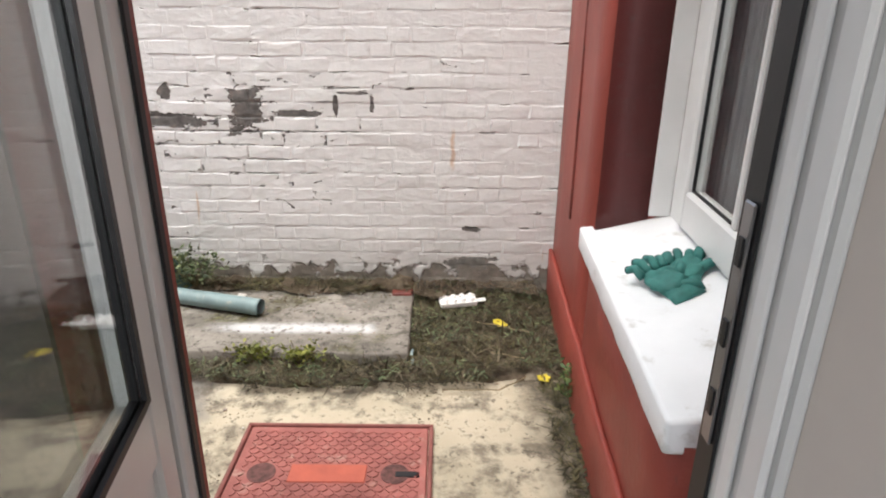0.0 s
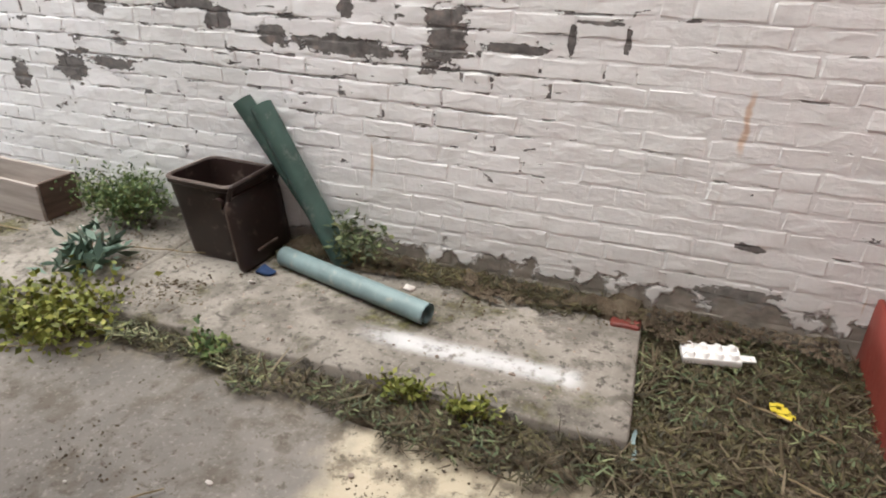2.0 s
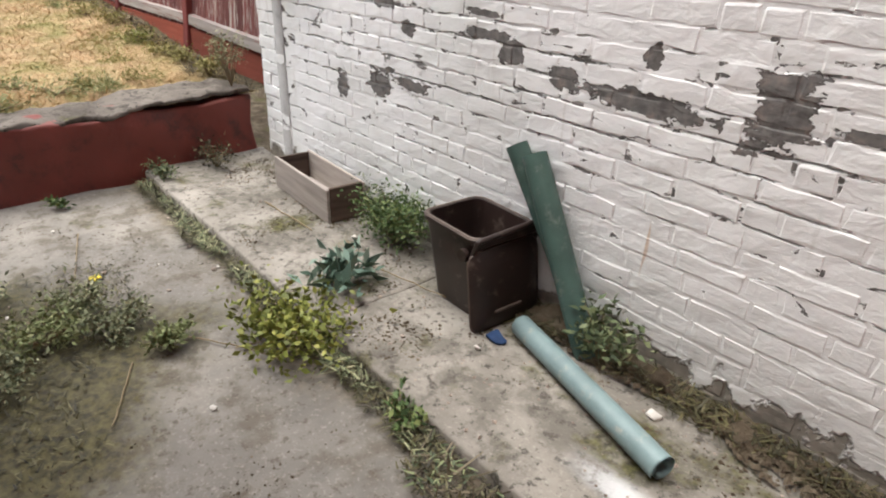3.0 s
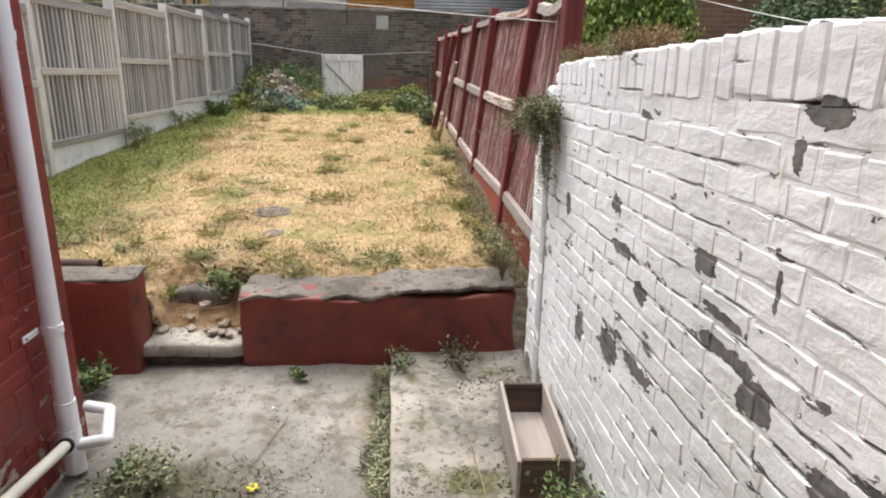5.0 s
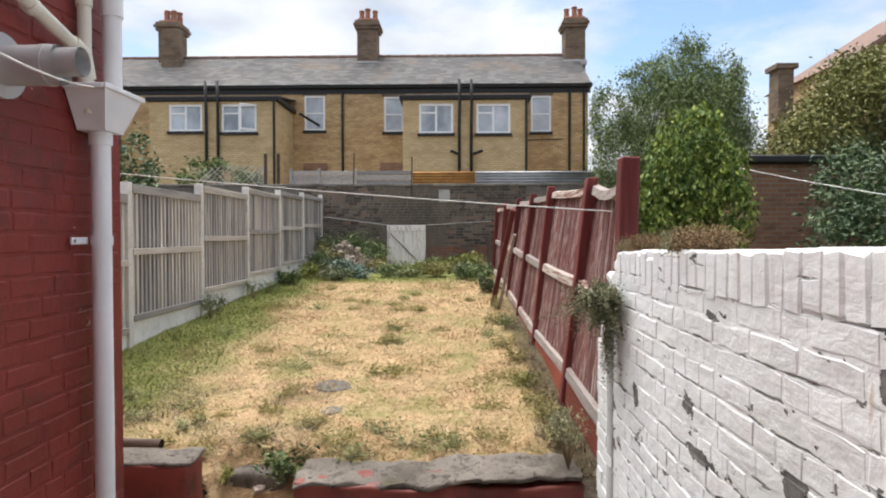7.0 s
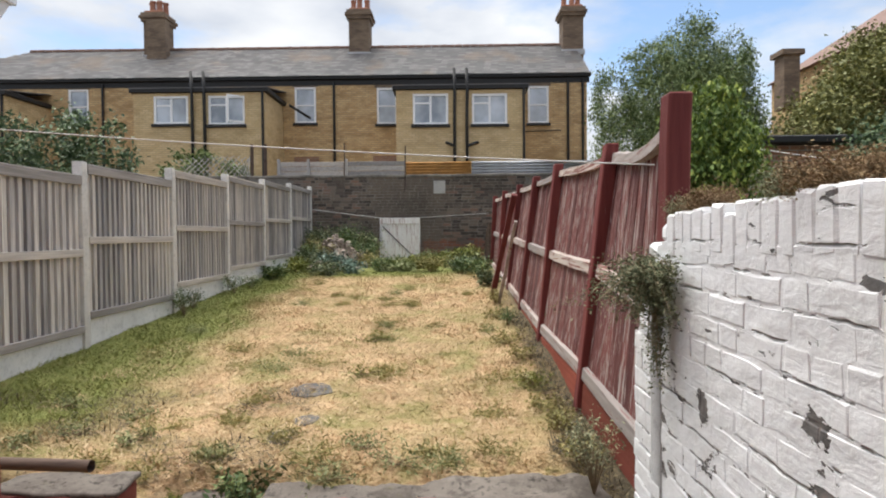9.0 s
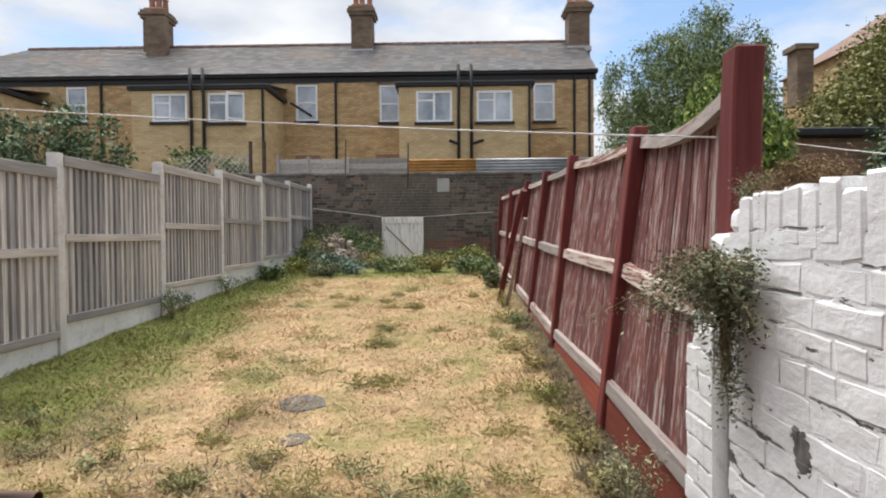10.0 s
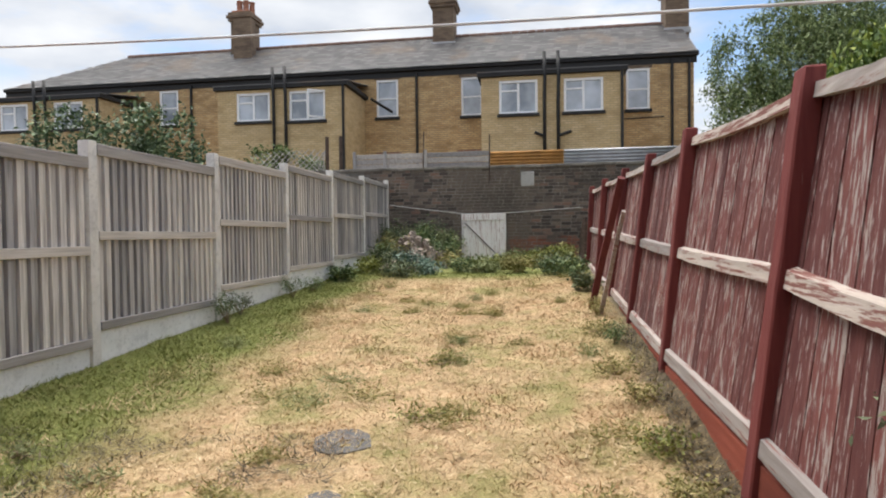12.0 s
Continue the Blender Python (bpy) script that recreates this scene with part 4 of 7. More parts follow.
for y0_, y1_ in ((SY0 + 0.085, 0.524), (0.550, SY1 - 0.085)):
    part("gasket", ring(wx - 0.002, wx + 0.012, y0_ - 0.002, y1_ + 0.002, z0 + 0.143, ST - 0.083, 0.007, 0.0), MBLACK, sash)
    g = part("pane", B(wx + 0.004, wx + 0.010, y0_ - 0.002, y1_ + 0.002, z0 + 0.143, ST - 0.083), MGLASS, sash)
    g.visible_shadow = False
part("reveal_trim", B(0.185, wx, H1 - 0.012, H1 + 0.002, z0 - 0.002, WZ - 0.02, 0.003), MUPVC, win)


def curtain(y0, y1, x, mat, seed):
    bm = bmesh.new()
    n = 70
    cols = []
    for i in range(n + 1):
        y = y0 + (y1 - y0) * i / n
        dx = 0.022 * math.sin(i * 0.95 + seed) + 0.01 * noise.noise(Vector((i * 0.23, seed, 0)))
        cols.append([bm.verts.new((x + dx, y, z)) for z in (z0 + 0.02, z0 + 0.7, WZ)])
    for p, q in zip(cols, cols[1:]):
        for k in range(2):
            bm.faces.new((p[k], q[k], q[k + 1], p[k + 1]))
    return bm


for y0_, y1_, mt, lb in ((0.80, 1.08, MCURT, "grey curtain hanging in folds behind the window"), (0.10, 0.74, MNET, "cream curtain hanging in folds behind the window"), (-0.04, 0.08, MCURT, "grey curtain hanging in folds behind the window")):
    c = solo("curtain", curtain(y0_, y1_, wx + 0.11, mt, y0_ * 9), mt, lb, "curtain", smooth=True)
    c.matrix_world = WM
rm = bmesh.new()
for a in ((2.6, 2.7, -0.6, 2.3, -0.1, 2.5), (0.31, 2.6, -0.7, -0.6, -0.1, 2.5), (0.31, 2.6, 2.3, 2.4, -0.1, 2.5), (0.31, 2.6, -0.6, 2.3, -0.2, -0.1)):
    box(rm, *a)
o = setting("wall_room", rm, MROOM, "dim plain walls of the room behind the window", "wall")
o.matrix_world = WM
o = setting("ceiling_room", B(0.31, 2.7, -0.7, 2.4, 2.5, 2.6), MCREAMW, "plain ceiling of the room behind the window", "ceiling")
o.matrix_world = WM
house_roof = setting("roof_house", B(0.25, 6.0, -6.0, 4.6, 5.4, 5.6), MSLATE, "slate roof over the house", "roof")

# ---- side wall with the back door ----
DX0, DX1, DTOP = -0.605, 0.425, 2.06
ow = bmesh.new()
for a in ((-3.76, DX0 - 0.09, OW - 0.25, OW - 0.0035, -0.4, 3.4), (DX0 - 0.09, DX0 - 0.03, OW - 0.038, OW - 0.0035, -0.4, 3.4), (DX0 - 0.09, DX1, OW - 0.25, OW - 0.04, DTOP + 0.02, 3.4), (DX0 - 0.03, DX1, OW - 0.038, OW - 0.0035, DTOP, 3.4), (DX0, DX1, OW - 0.25, OW - 0.0035, -0.4, -0.06), (DX1, 0.62, OW - 0.25, OW - 0.0035, -0.4, 3.4), (-3.76, -3.52, -4.0, OW - 0.25, -0.4, 3.4)):
    box(ow, *a)
side = setting("wall_side", ow, MRED, "red-painted brick side wall with peeling paint", "wall")
SIDE = []
for s, z, kk in courses(3.14, -0.135, 46, seed=9):
    SIDE.append((Matrix.Translation((-0.62 - s, OW, z)) @ Matrix.Rotation(math.pi, 4, "Z") @ Matrix.Rotation(R.uniform(-0.005, 0.005), 4, "Y"), kk, z))
setting("wall_end", B(-3.774, -3.76, 0.2, OW - 0.0035, -0.4, 3.4), MRED, "red-painted end of the brick side wall", "wall")
setting("roof_side", B(-3.9, 0.6, -4.0, OW + 0.08, 3.4, 3.52), MSLATE, "slate roof over the rear addition", "roof")

# plastic door frame, leaf folded inwards, threshold
df = thing("door_frame", "white plastic door frame with black seals", "door frame")
df["kind"] = "structure"
FX = 0.345
part("jamb", B(DX0 - 0.06, DX0 + 0.002, OW - 0.10, OW - 0.04, -0.02, DTOP, 0.005), MUPVC, df)
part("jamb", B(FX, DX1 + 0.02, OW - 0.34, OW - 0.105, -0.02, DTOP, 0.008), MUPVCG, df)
part("jamb_fillet", B(FX - 0.016, FX - 0.001, OW - 0.325, OW - 0.27, -0.02, DTOP, 0.006), MUPVC, df)
part("jamb_fillet", B(FX - 0.009, FX - 0.001, OW - 0.235, OW - 0.20, -0.02, DTOP, 0.003), MUPVC, df)
part("head", B(DX0 - 0.05, DX1 + 0.02, OW - 0.19, OW - 0.11, DTOP - 0.05, DTOP + 0.01, 0.005), MUPVC, df)
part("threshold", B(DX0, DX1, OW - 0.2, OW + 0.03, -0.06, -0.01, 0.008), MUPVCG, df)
part("seal", B(DX0 + 0.002, DX0 + 0.009, OW - 0.062, OW - 0.04, 0.0, DTOP, 0.003), MBLACK, df)
part("seal", B(FX - 0.008, FX - 0.001, OW - 0.17, OW - 0.108, 0.0, DTOP, 0.003), MBLACK, df, "black rubber seal strip")
keep = part("lock_keep", B(FX - 0.014, FX - 0.0085, OW - 0.160, OW - 0.125, 0.72, 1.15, 0.003), MSTEEL, df, "dark steel lock keep")
for z in (0.80, 0.93, 1.07):
    part("latch_hole", B(FX - 0.0175, FX - 0.0135, OW - 0.152, OW - 0.134, z - 0.025, z + 0.025, 0.002), MBLACK, keep)
part("outer_reveal", B(DX0 - 0.03, DX0 - 0.001, OW - 0.039, OW - 0.002, -0.1, DTOP, 0.006), MREDW, df, "red-painted brick reveal")
part("outer_reveal", jitter(dice(B(DX1 - 0.012, DX1 + 0.03, OW - 0.10, OW + 0.006, -0.1, DTOP, 0.006), 0.06), 0.007, 11), MREDW, df, "red-painted brick reveal")

leaf = thing("back_door", "white half-glazed plastic door standing open inwards", "door", at=pose(DX0 - 0.004, OW - 0.105, 0, 0, 0, 9.0))
lw = 0.86
lf = bmesh.new()
box(lf, -0.06, 0.0, -0.088, -0.005, 0.0, 2.0, 0.008)
box(lf, -0.06, 0.0, -lw, -lw + 0.11, 0.0, 2.0, 0.008)
for za, zb in ((0.0, 0.12), (0.70, 0.82), (1.88, 2.0)):
    box(lf, -0.06, 0.0, -lw + 0.11, -0.088, za, zb, 0.008)
part("door_rail_frame", lf, MUPVC, leaf)
part("door_panel", B(-0.045, -0.015, -lw + 0.10, -0.084, 0.11, 0.71), MUPVC, leaf)
gk = bmesh.new()
box(gk, -0.004, 0.004, -0.101, -0.085, 0.82, 1.88)
box(gk, -0.004, 0.004, -lw + 0.108, -lw + 0.122, 0.82, 1.88)
box(gk, -0.004, 0.004, -lw + 0.122, -0.101, 0.818, 0.832)
box(gk, -0.004, 0.004, -lw + 0.122, -0.101, 1.866, 1.88)
part("glazing_seal", gk, MBLACK, leaf)
for d in (-0.008, -0.030):
    g = part("pane", B(d - 0.004, d, -lw + 0.11, -0.088, 0.82, 1.88), MGLASS, leaf)
    g.visible_shadow = False
part("spacer", ring(0.0, 0.016, 0.0, lw - 0.198, 0.82, 1.88, 0.012, 0.0), MBLACK, leaf).matrix_basis = pose(-0.027, -lw + 0.11, 0)
part("edge_seal", B(-0.03, -0.012, -0.004, 0.004, 0.0, 2.0), MBLACK, leaf)
hd = part("door_handle", T(arc([(0.0, -lw + 0.055, 0.98), (0.05, -lw + 0.055, 0.98), (0.05, -lw + 0.18, 0.98)], 4, 0.03), 0.010, 10), MSTEEL, leaf, "steel lever handle", True)

inner = bmesh.new()
for a in ((FX + 0.012, DX1 + 0.15, -1.6, OW - 0.342, -0.1, 2.45), (-1.8, FX + 0.01, -1.7, -1.6, -0.1, 0.9), (-1.8, FX + 0.01, -1.7, -1.6, 2.1, 2.45), (-1.8, -1.5, -1.7, -1.6, 0.9, 2.1), (0.1, FX + 0.01, -1.7, -1.6, 0.9, 2.1), (DX0 - 0.08, DX1 + 0.05, OW - 0.26, OW - 0.25, DTOP + 0.02, 2.45)):
    box(inner, *a)
setting("wall_lobby", inner, MBEIGE, "plain beige plaster walls inside the back door", "wall")
# walls coloured dark in place of shade, so the door glass looks dark behind
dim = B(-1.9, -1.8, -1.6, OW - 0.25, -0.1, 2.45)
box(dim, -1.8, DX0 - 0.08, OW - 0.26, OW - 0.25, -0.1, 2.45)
setting("wall_lobby_side", dim, MDIM, "dark-toned walls standing for the unlit room behind the door glass", "wall")
# added fill lamp at an invented, unseen opening; brightens door frame and jamb
lobby_fill = new("lobby_fill_light", bpy.data.lights.new("lobby_fill_light", "AREA"))
lobby_fill.data.shape, lobby_fill.data.size, lobby_fill.data.size_y, lobby_fill.data.energy, lobby_fill.data.color = "RECTANGLE", 1.5, 1.1, 14.0, (0.95, 0.97, 1.0)
lobby_fill.matrix_world = look((-0.7, -1.62, 1.5), (-0.7, 0.0, 1.4))
setting("floor", B(-1.9, DX1 + 0.15, -1.7, OW - 0.2, -0.12, -0.022), MFLOOR, "plain grey floor inside the back door", "floor")
setting("ceiling", B(-1.9, DX1 + 0.15, -1.7, OW - 0.25, 2.45, 2.55), MCREAMW, "plain white ceiling inside the back door", "ceiling")

# ---- pipes on the side wall ----
dp = thing("downpipe", "white plastic rain downpipe with brackets on the red wall", "drainpipe")
px, py = -3.51, OW + 0.065
part("pipe", T([(px, py, 0.16), (px, py, 2.14)], 0.036, 20), MPIPEW, dp, smooth="auto")
part("pipe_socket", T([(px, py, 0.10), (px, py, 0.24)], 0.042, 20), MPIPEW, dp, smooth="auto")
for z in (0.57, 1.71):
    bm = T([(px, py, z - 0.018), (px, py, z + 0.018)], 0.0405, 20)
    box(bm, px + 0.02, px + 0.125, OW + 0.012, OW + 0.022, z - 0.014, z + 0.014, 0.003)
    br = part("bracket", bm, MPIPEW, dp)
    part("screw", T([(px + 0.11, OW + 0.02, z), (px + 0.11, OW + 0.026, z)], 0.006, 8), MSTEEL, br)
hop = thing("hopper_head", "white plastic hopper head on top of the downpipe", "hopper")
bm = bmesh.new()
lo = [(px - 0.065, OW + 0.01, 2.14), (px + 0.065, OW + 0.01, 2.14), (px + 0.065, OW + 0.12, 2.14), (px - 0.065, OW + 0.12, 2.14)]
hi = [(px - 0.14, OW + 0.005, 2.30), (px + 0.14, OW + 0.005, 2.30), (px + 0.14, OW + 0.165, 2.30), (px - 0.14, OW + 0.165, 2.30)]
inn = [(px - 0.133, OW + 0.012, 2.30), (px + 0.133, OW + 0.012, 2.30), (px + 0.133, OW + 0.158, 2.30), (px - 0.133, OW + 0.158, 2.30)]
deep = [(px - 0.07, OW + 0.02, 2.17), (px + 0.07, OW + 0.02, 2.17), (px + 0.07, OW + 0.11, 2.17), (px - 0.07, OW + 0.11, 2.17)]
rows = [[bm.verts.new(v) for v in q] for q in (lo, hi, inn, deep)]
bm.faces.new(rows[0][::-1])
bm.faces.new(rows[3])
for p, q in zip(rows, rows[1:]):
    for j in range(4):
        bm.faces.new((p[j], p[(j + 1) % 4], q[(j + 1) % 4], q[j]))
part("hopper_body", bm, MPIPEW, hop)
lip = bmesh.new()
box(lip, px - 0.148, px + 0.148, OW + 0.160, OW + 0.172, 2.285, 2.305, 0.003)
box(lip, px + 0.136, px + 0.148, OW + 0.005, OW + 0.160, 2.285, 2.305, 0.003)
box(lip, px - 0.148, px - 0.136, OW + 0.005, OW + 0.160, 2.285, 2.305, 0.003)
part("hopper_rim", lip, MPIPEW, hop)
part("outlet", T([(px, py, 2.09), (px, py, 2.145)], 0.043, 18), MPIPEW, hop, smooth="auto")
up = thing("upper_downpipe", "white rain pipe emptying into the hopper head", "drainpipe")
part("pipe", T([(px - 0.075, py + 0.01, 2.25), (px - 0.075, py + 0.01, 3.35)], 0.036, 18), MPIPEW, up, smooth="auto")
part("pipe_collar", T([(px - 0.075, py + 0.01, 2.62), (px - 0.075, py + 0.01, 2.70)], 0.042, 18), MPIPEW, up, smooth="auto")
wp = thing("waste_pipe", "cream plastic waste pipe bending into the hopper head", "drainpipe")
part("pipe", T(arc([(-2.2, OW + 0.05, 2.78), (px + 0.10, OW + 0.06, 2.42), (px + 0.075, OW + 0.07, 2.20)], 6, 0.09), 0.025, 16), MPIPEC, wp, smooth="auto")
part("elbow", T(arc([(px + 0.17, OW + 0.058, 2.445), (px + 0.10, OW + 0.06, 2.42), (px + 0.083, OW + 0.066, 2.33)], 6, 0.06), 0.030, 16), MPIPEC, wp, smooth="auto")
part("pipe_clip", T([(px + 0.40, OW + 0.056, 2.505), (px + 0.37, OW + 0.056, 2.497)], 0.030, 14), MPIPEC, wp)
wp2 = thing("vertical_waste_pipe", "cream plastic waste pipe running down the red wall", "drainpipe")
part("pipe", T([(px + 0.05, OW + 0.035, 2.22), (px + 0.05, OW + 0.035, 3.35)], 0.025, 16), MPIPEC, wp2, smooth="auto")
part("pipe_collar", T([(px + 0.05, OW + 0.035, 2.62), (px + 0.05, OW + 0.035, 2.68)], 0.030, 16), MPIPEC, wp2, smooth="auto")
flue = thing("boiler_flue", "grey plastic boiler flue with a round wall plate", "flue")
fx, fz = -3.05, 2.28
part("wall_plate", T([(fx, OW, fz), (fx, OW + 0.02, fz)], 0.105, 28), MGREYP, flue, smooth="auto")
fl = T([(fx, OW + 0.015, fz), (fx, OW + 0.205, fz)], 0.064, 24, False)
tube(fl, [(fx, OW + 0.205, fz), (fx, OW + 0.03, fz)], 0.058, 24, False)
part("outer_tube", fl, MGREYP, flue, smooth="auto")
fl = T([(fx, OW + 0.02, fz + 0.01), (fx, OW + 0.275, fz + 0.01)], 0.046, 22, False)
tube(fl, [(fx, OW + 0.275, fz + 0.01), (fx, OW + 0.05, fz + 0.01)], 0.042, 22, False)
part("inner_tube", fl, MGREYP, flue, smooth="auto")
part("clamp", T([(fx, OW + 0.155, fz), (fx, OW + 0.175, fz)], 0.067, 24), MGREYP, flue, smooth="auto")
dr = thing("drain_branch", "white waste pipes joining at the foot of the wall", "drainpipe")
part("junction", T([(px, py, -0.10), (px, py, 0.11)], 0.044, 18), MPIPEW, dr, smooth="auto")
part("elbow", T(arc([(px, py, 0.02), (px + 0.02, py + 0.16, 0.06), (px - 0.16, py + 0.10, 0.10), (px - 0.2, py - 0.02, 0.10)], 5, 0.06), 0.026, 14), MPIPEW, dr, smooth="auto")
part("branch", T(arc([(px, py, 0.05), (px + 0.16, py + 0.03, 0.09), (px + 0.7, py, 0.12)], 5, 0.08), 0.024, 14), MPIPEC, dr, smooth="auto")
part("rubber_collar", T([(px + 0.07, py + 0.014, 0.068), (px + 0.085, py + 0.018, 0.071)], 0.034, 16), MBLACK, dr, smooth="auto")

# ---- retaining wall, step and pier ----
rw = bmesh.new()
box(rw, RX - 0.22, RX, 1.74, PW - 0.03, -0.35, 0.315, 0.02, 2)
o = setting("wall_retaining", jitter(dice(rw, 0.06), 0.03, 5), MREDLOW, "low red-painted retaining wall below the lawn", "wall", True)
cap = dice(B(RX - 0.34, RX + 0.004, 1.73, PW - 0.04, 0.300, 0.328, 0.010, 2), 0.03)
for v in cap.verts:
    v.co.z += 0.03 * (RX - v.co.x) + 0.04 * min(1.0, max(0.0, (v.co.y - 2.5) / 0.3))
cp = part("capping", jitter(jitter(cap, 0.03, 6, 4.0), 0.012, 22), MCEM, o, "rough weathered cement capping", True)
rp = bmesh.new()
box(rp, RX - 0.16, RX + 0.06, 0.60, 1.17, -0.35, 0.455, 0.03, 2)
o = setting("wall_stub", jitter(dice(rp, 0.09), 0.02, 4, 8.0), MREDLOW, "short red-painted masonry stub beside the step", "wall", True)
part("capping", jitter(dice(B(RX - 0.17, RX + 0.055, 0.58, 1.18, 0.44, 0.467, 0.012, 2), 0.05), 0.018, 7), MCEM, o, "worn cement capping", True)
st = thing("garden_step", "crumbling concrete step up to the lawn", "step")
st["kind"] = "structure"
part("tread", jitter(dice(B(RX - 0.42, RX + 0.01, 1.16, 1.745, -0.05, 0.03, 0.012), 0.06), 0.016, 6), MCONC, st, smooth=True)
part("riser", jitter(dice(B(RX - 0.40, RX - 0.05, 1.165, 1.742, -0.3, -0.045), 0.07), 0.014, 6), MCEM, st, smooth=True)
part("rear_stone", jitter(dice(B(RX - 0.60, RX - 0.36, 1.24, 1.60, 0.02, 0.25, 0.02), 0.06), 0.03, 5), MCEM, st, smooth=True)
o = solo("drain_offcut", T([(-4.99, 0.15, 0.41), (-4.93, 0.80, 0.41)], 0.032, 16, False), MDARKWOOD, "rusty length of pipe lying behind the masonry stub", "pipe", smooth=True)
bm = bmesh.new()
r_ = random.Random(3)
for i in range(16):
    x, y = RX - r_.uniform(0.10, 0.42), r_.uniform(1.2, 1.72)
    s = r_.uniform(0.015, 0.045)
    bm = bmesh.new()
    bmesh.ops.create_icosphere(bm, subdivisions=1, radius=s, matrix=Matrix.Translation((x, y, max(0.035, lawn_z(x, y) + 0.004 if x < -4.66 else 0.0) + s * 0.3)) @ Matrix.Diagonal((1.4, 1.0, 0.55, 1)))
    solo("rubble_lump", jitter(bm, s * 0.5, 20, i), MRUBBLE, "lump of broken masonry lying on the step", "rubble", "rubble on the step")

# ---- timber panel fence with concrete posts ----
FY = -0.91
POST_X = [-7.74 + 1.92 * k for k in (1, 0, -1, -2, -3, -4)] + [-17.4]
BASE = [lawn_z(x, FY + 0.15) for x in POST_X]
TOPZ = [2.20, 2.32, 2.46, 2.57, 2.66, 2.74, 2.82]
for x, b, tz in zip(POST_X, BASE, TOPZ):
    p = thing("concrete_post", "pale concrete fence post with a rounded top", "fence post", "posts of the panel fence")
    bm = B(x - 0.05, x + 0.05, FY - 0.06, FY + 0.04, b - 0.4, tz, 0.012, 2)
    part("shaft", jitter(dice(bm, 0.2), 0.003, 6, x), MPOST, p, smooth="auto")
for k in range(len(POST_X) - 1):
    xa, xb = POST_X[k] - 0.052, POST_X[k + 1] + 0.052
    tz = min(TOPZ[k], TOPZ[k + 1]) - 0.03
    f = thing("timber_fence", "weathered grey-brown featheredge fence panel between concrete posts", "fence panel", "panels of the boundary fence")
    zb = tz - 1.50
    part("gravel_board", jitter(dice(B(xb, xa, FY - 0.035, FY + 0.015, zb - 0.42, zb, 0.006), 0.3), 0.003, 5), MGRAVB, f, "pale concrete gravel board")
    # added dark sheet: gives the shadow lines of the overlapping boards
    part("backing_board", B(xb, xa, FY - 0.030, FY - 0.022, zb + 0.01, tz - 0.05), MDARKWOOD, f, "dark sheet standing for the shadow lines between the boards")
    n = 19
    w = (xa - xb) / n
    for i in range(n):
        x = xb + i * w
        bm = bmesh.new()
        q = [bm.verts.new(v) for v in ((x + 0.006, FY - 0.012, zb + 0.02), (x + w - 0.006, FY - 0.012, zb + 0.02), (x + w - 0.008, FY + 0.022, zb + 0.02), (x + 0.008, FY + 0.004, zb + 0.02))]
        u = [bm.verts.new(v.co + Vector((r_.uniform(-0.003, 0.003), 0, tz - zb - 0.06))) for v in q]
        bm.faces.new(q[::-1])
        bm.faces.new(u)
        for j in range(4):
            bm.faces.new((q[j], q[(j + 1) % 4], u[(j + 1) % 4], u[j]))
        part("board", bm, MPANEL, f)
    for z, h, d in ((zb, 0.07, 0.034), (zb + 0.73, 0.075, 0.036), (tz - 0.085, 0.075, 0.036)):
        part("rail", B(xb, xa, FY + 0.004, FY + d + 0.01, z, z + h, 0.004), MRAILG, f)
    part("capping", B(xb, xa, FY - 0.03, FY + 0.045, tz - 0.012, tz + 0.012, 0.004), MRAILG, f)

# ---- old red fence ----
RY = 3.55
RED = [  # foot x, top x, foot z, top z, outward lean at the top
    (-4.24, -4.20, 0.42, 2.12, 0.03), (-5.99, -5.96, 0.45, 2.18, 0.23), (-7.95, -7.95, 0.44, 2.27, 0.22), (-9.75, -9.70, 0.50, 2.31, 0.24), (-11.5, -11.45, 0.58, 2.35, 0.22), (-13.4, -13.3, 0.66, 2.38, 0.15), (-15.3, -15.2, 0.75, 2.40, 0.1)]
for i, (fx_, tx_, fz_, tz_, ln) in enumerate(RED):
    p = thing("red_post", "leaning red-painted timber fence post", "fence post", "posts of the red fence")
    w = 0.052
    bm = bmesh.new()
    lo_, hi_ = [], []
    for dx, dy in ((-w, -0.045), (w, -0.045), (w, 0.045), (-w, 0.045)):
        lo_.append(bm.verts.new((fx_ + dx, RY - 0.05 + dy, fz_ - 0.3)))
        hi_.append(bm.verts.new((tx_ + dx, RY - 0.05 + ln + dy, tz_)))
    bm.faces.new(lo_[::-1])
    bm.faces.new(hi_)
    for j in range(4):
        bm.faces.new((lo_[j], lo_[(j + 1) % 4], hi_[(j + 1) % 4], hi_[j]))
    bmesh.ops.bevel(bm, geom=bm.edges[:], offset=0.008, segments=1, affect="EDGES")
    part("shaft", jitter(dice(bm, 0.15), 0.006, 5, i), MREDPOST, p, smooth="auto")


def lerp(a, b, u):
    return a + (b - a) * u


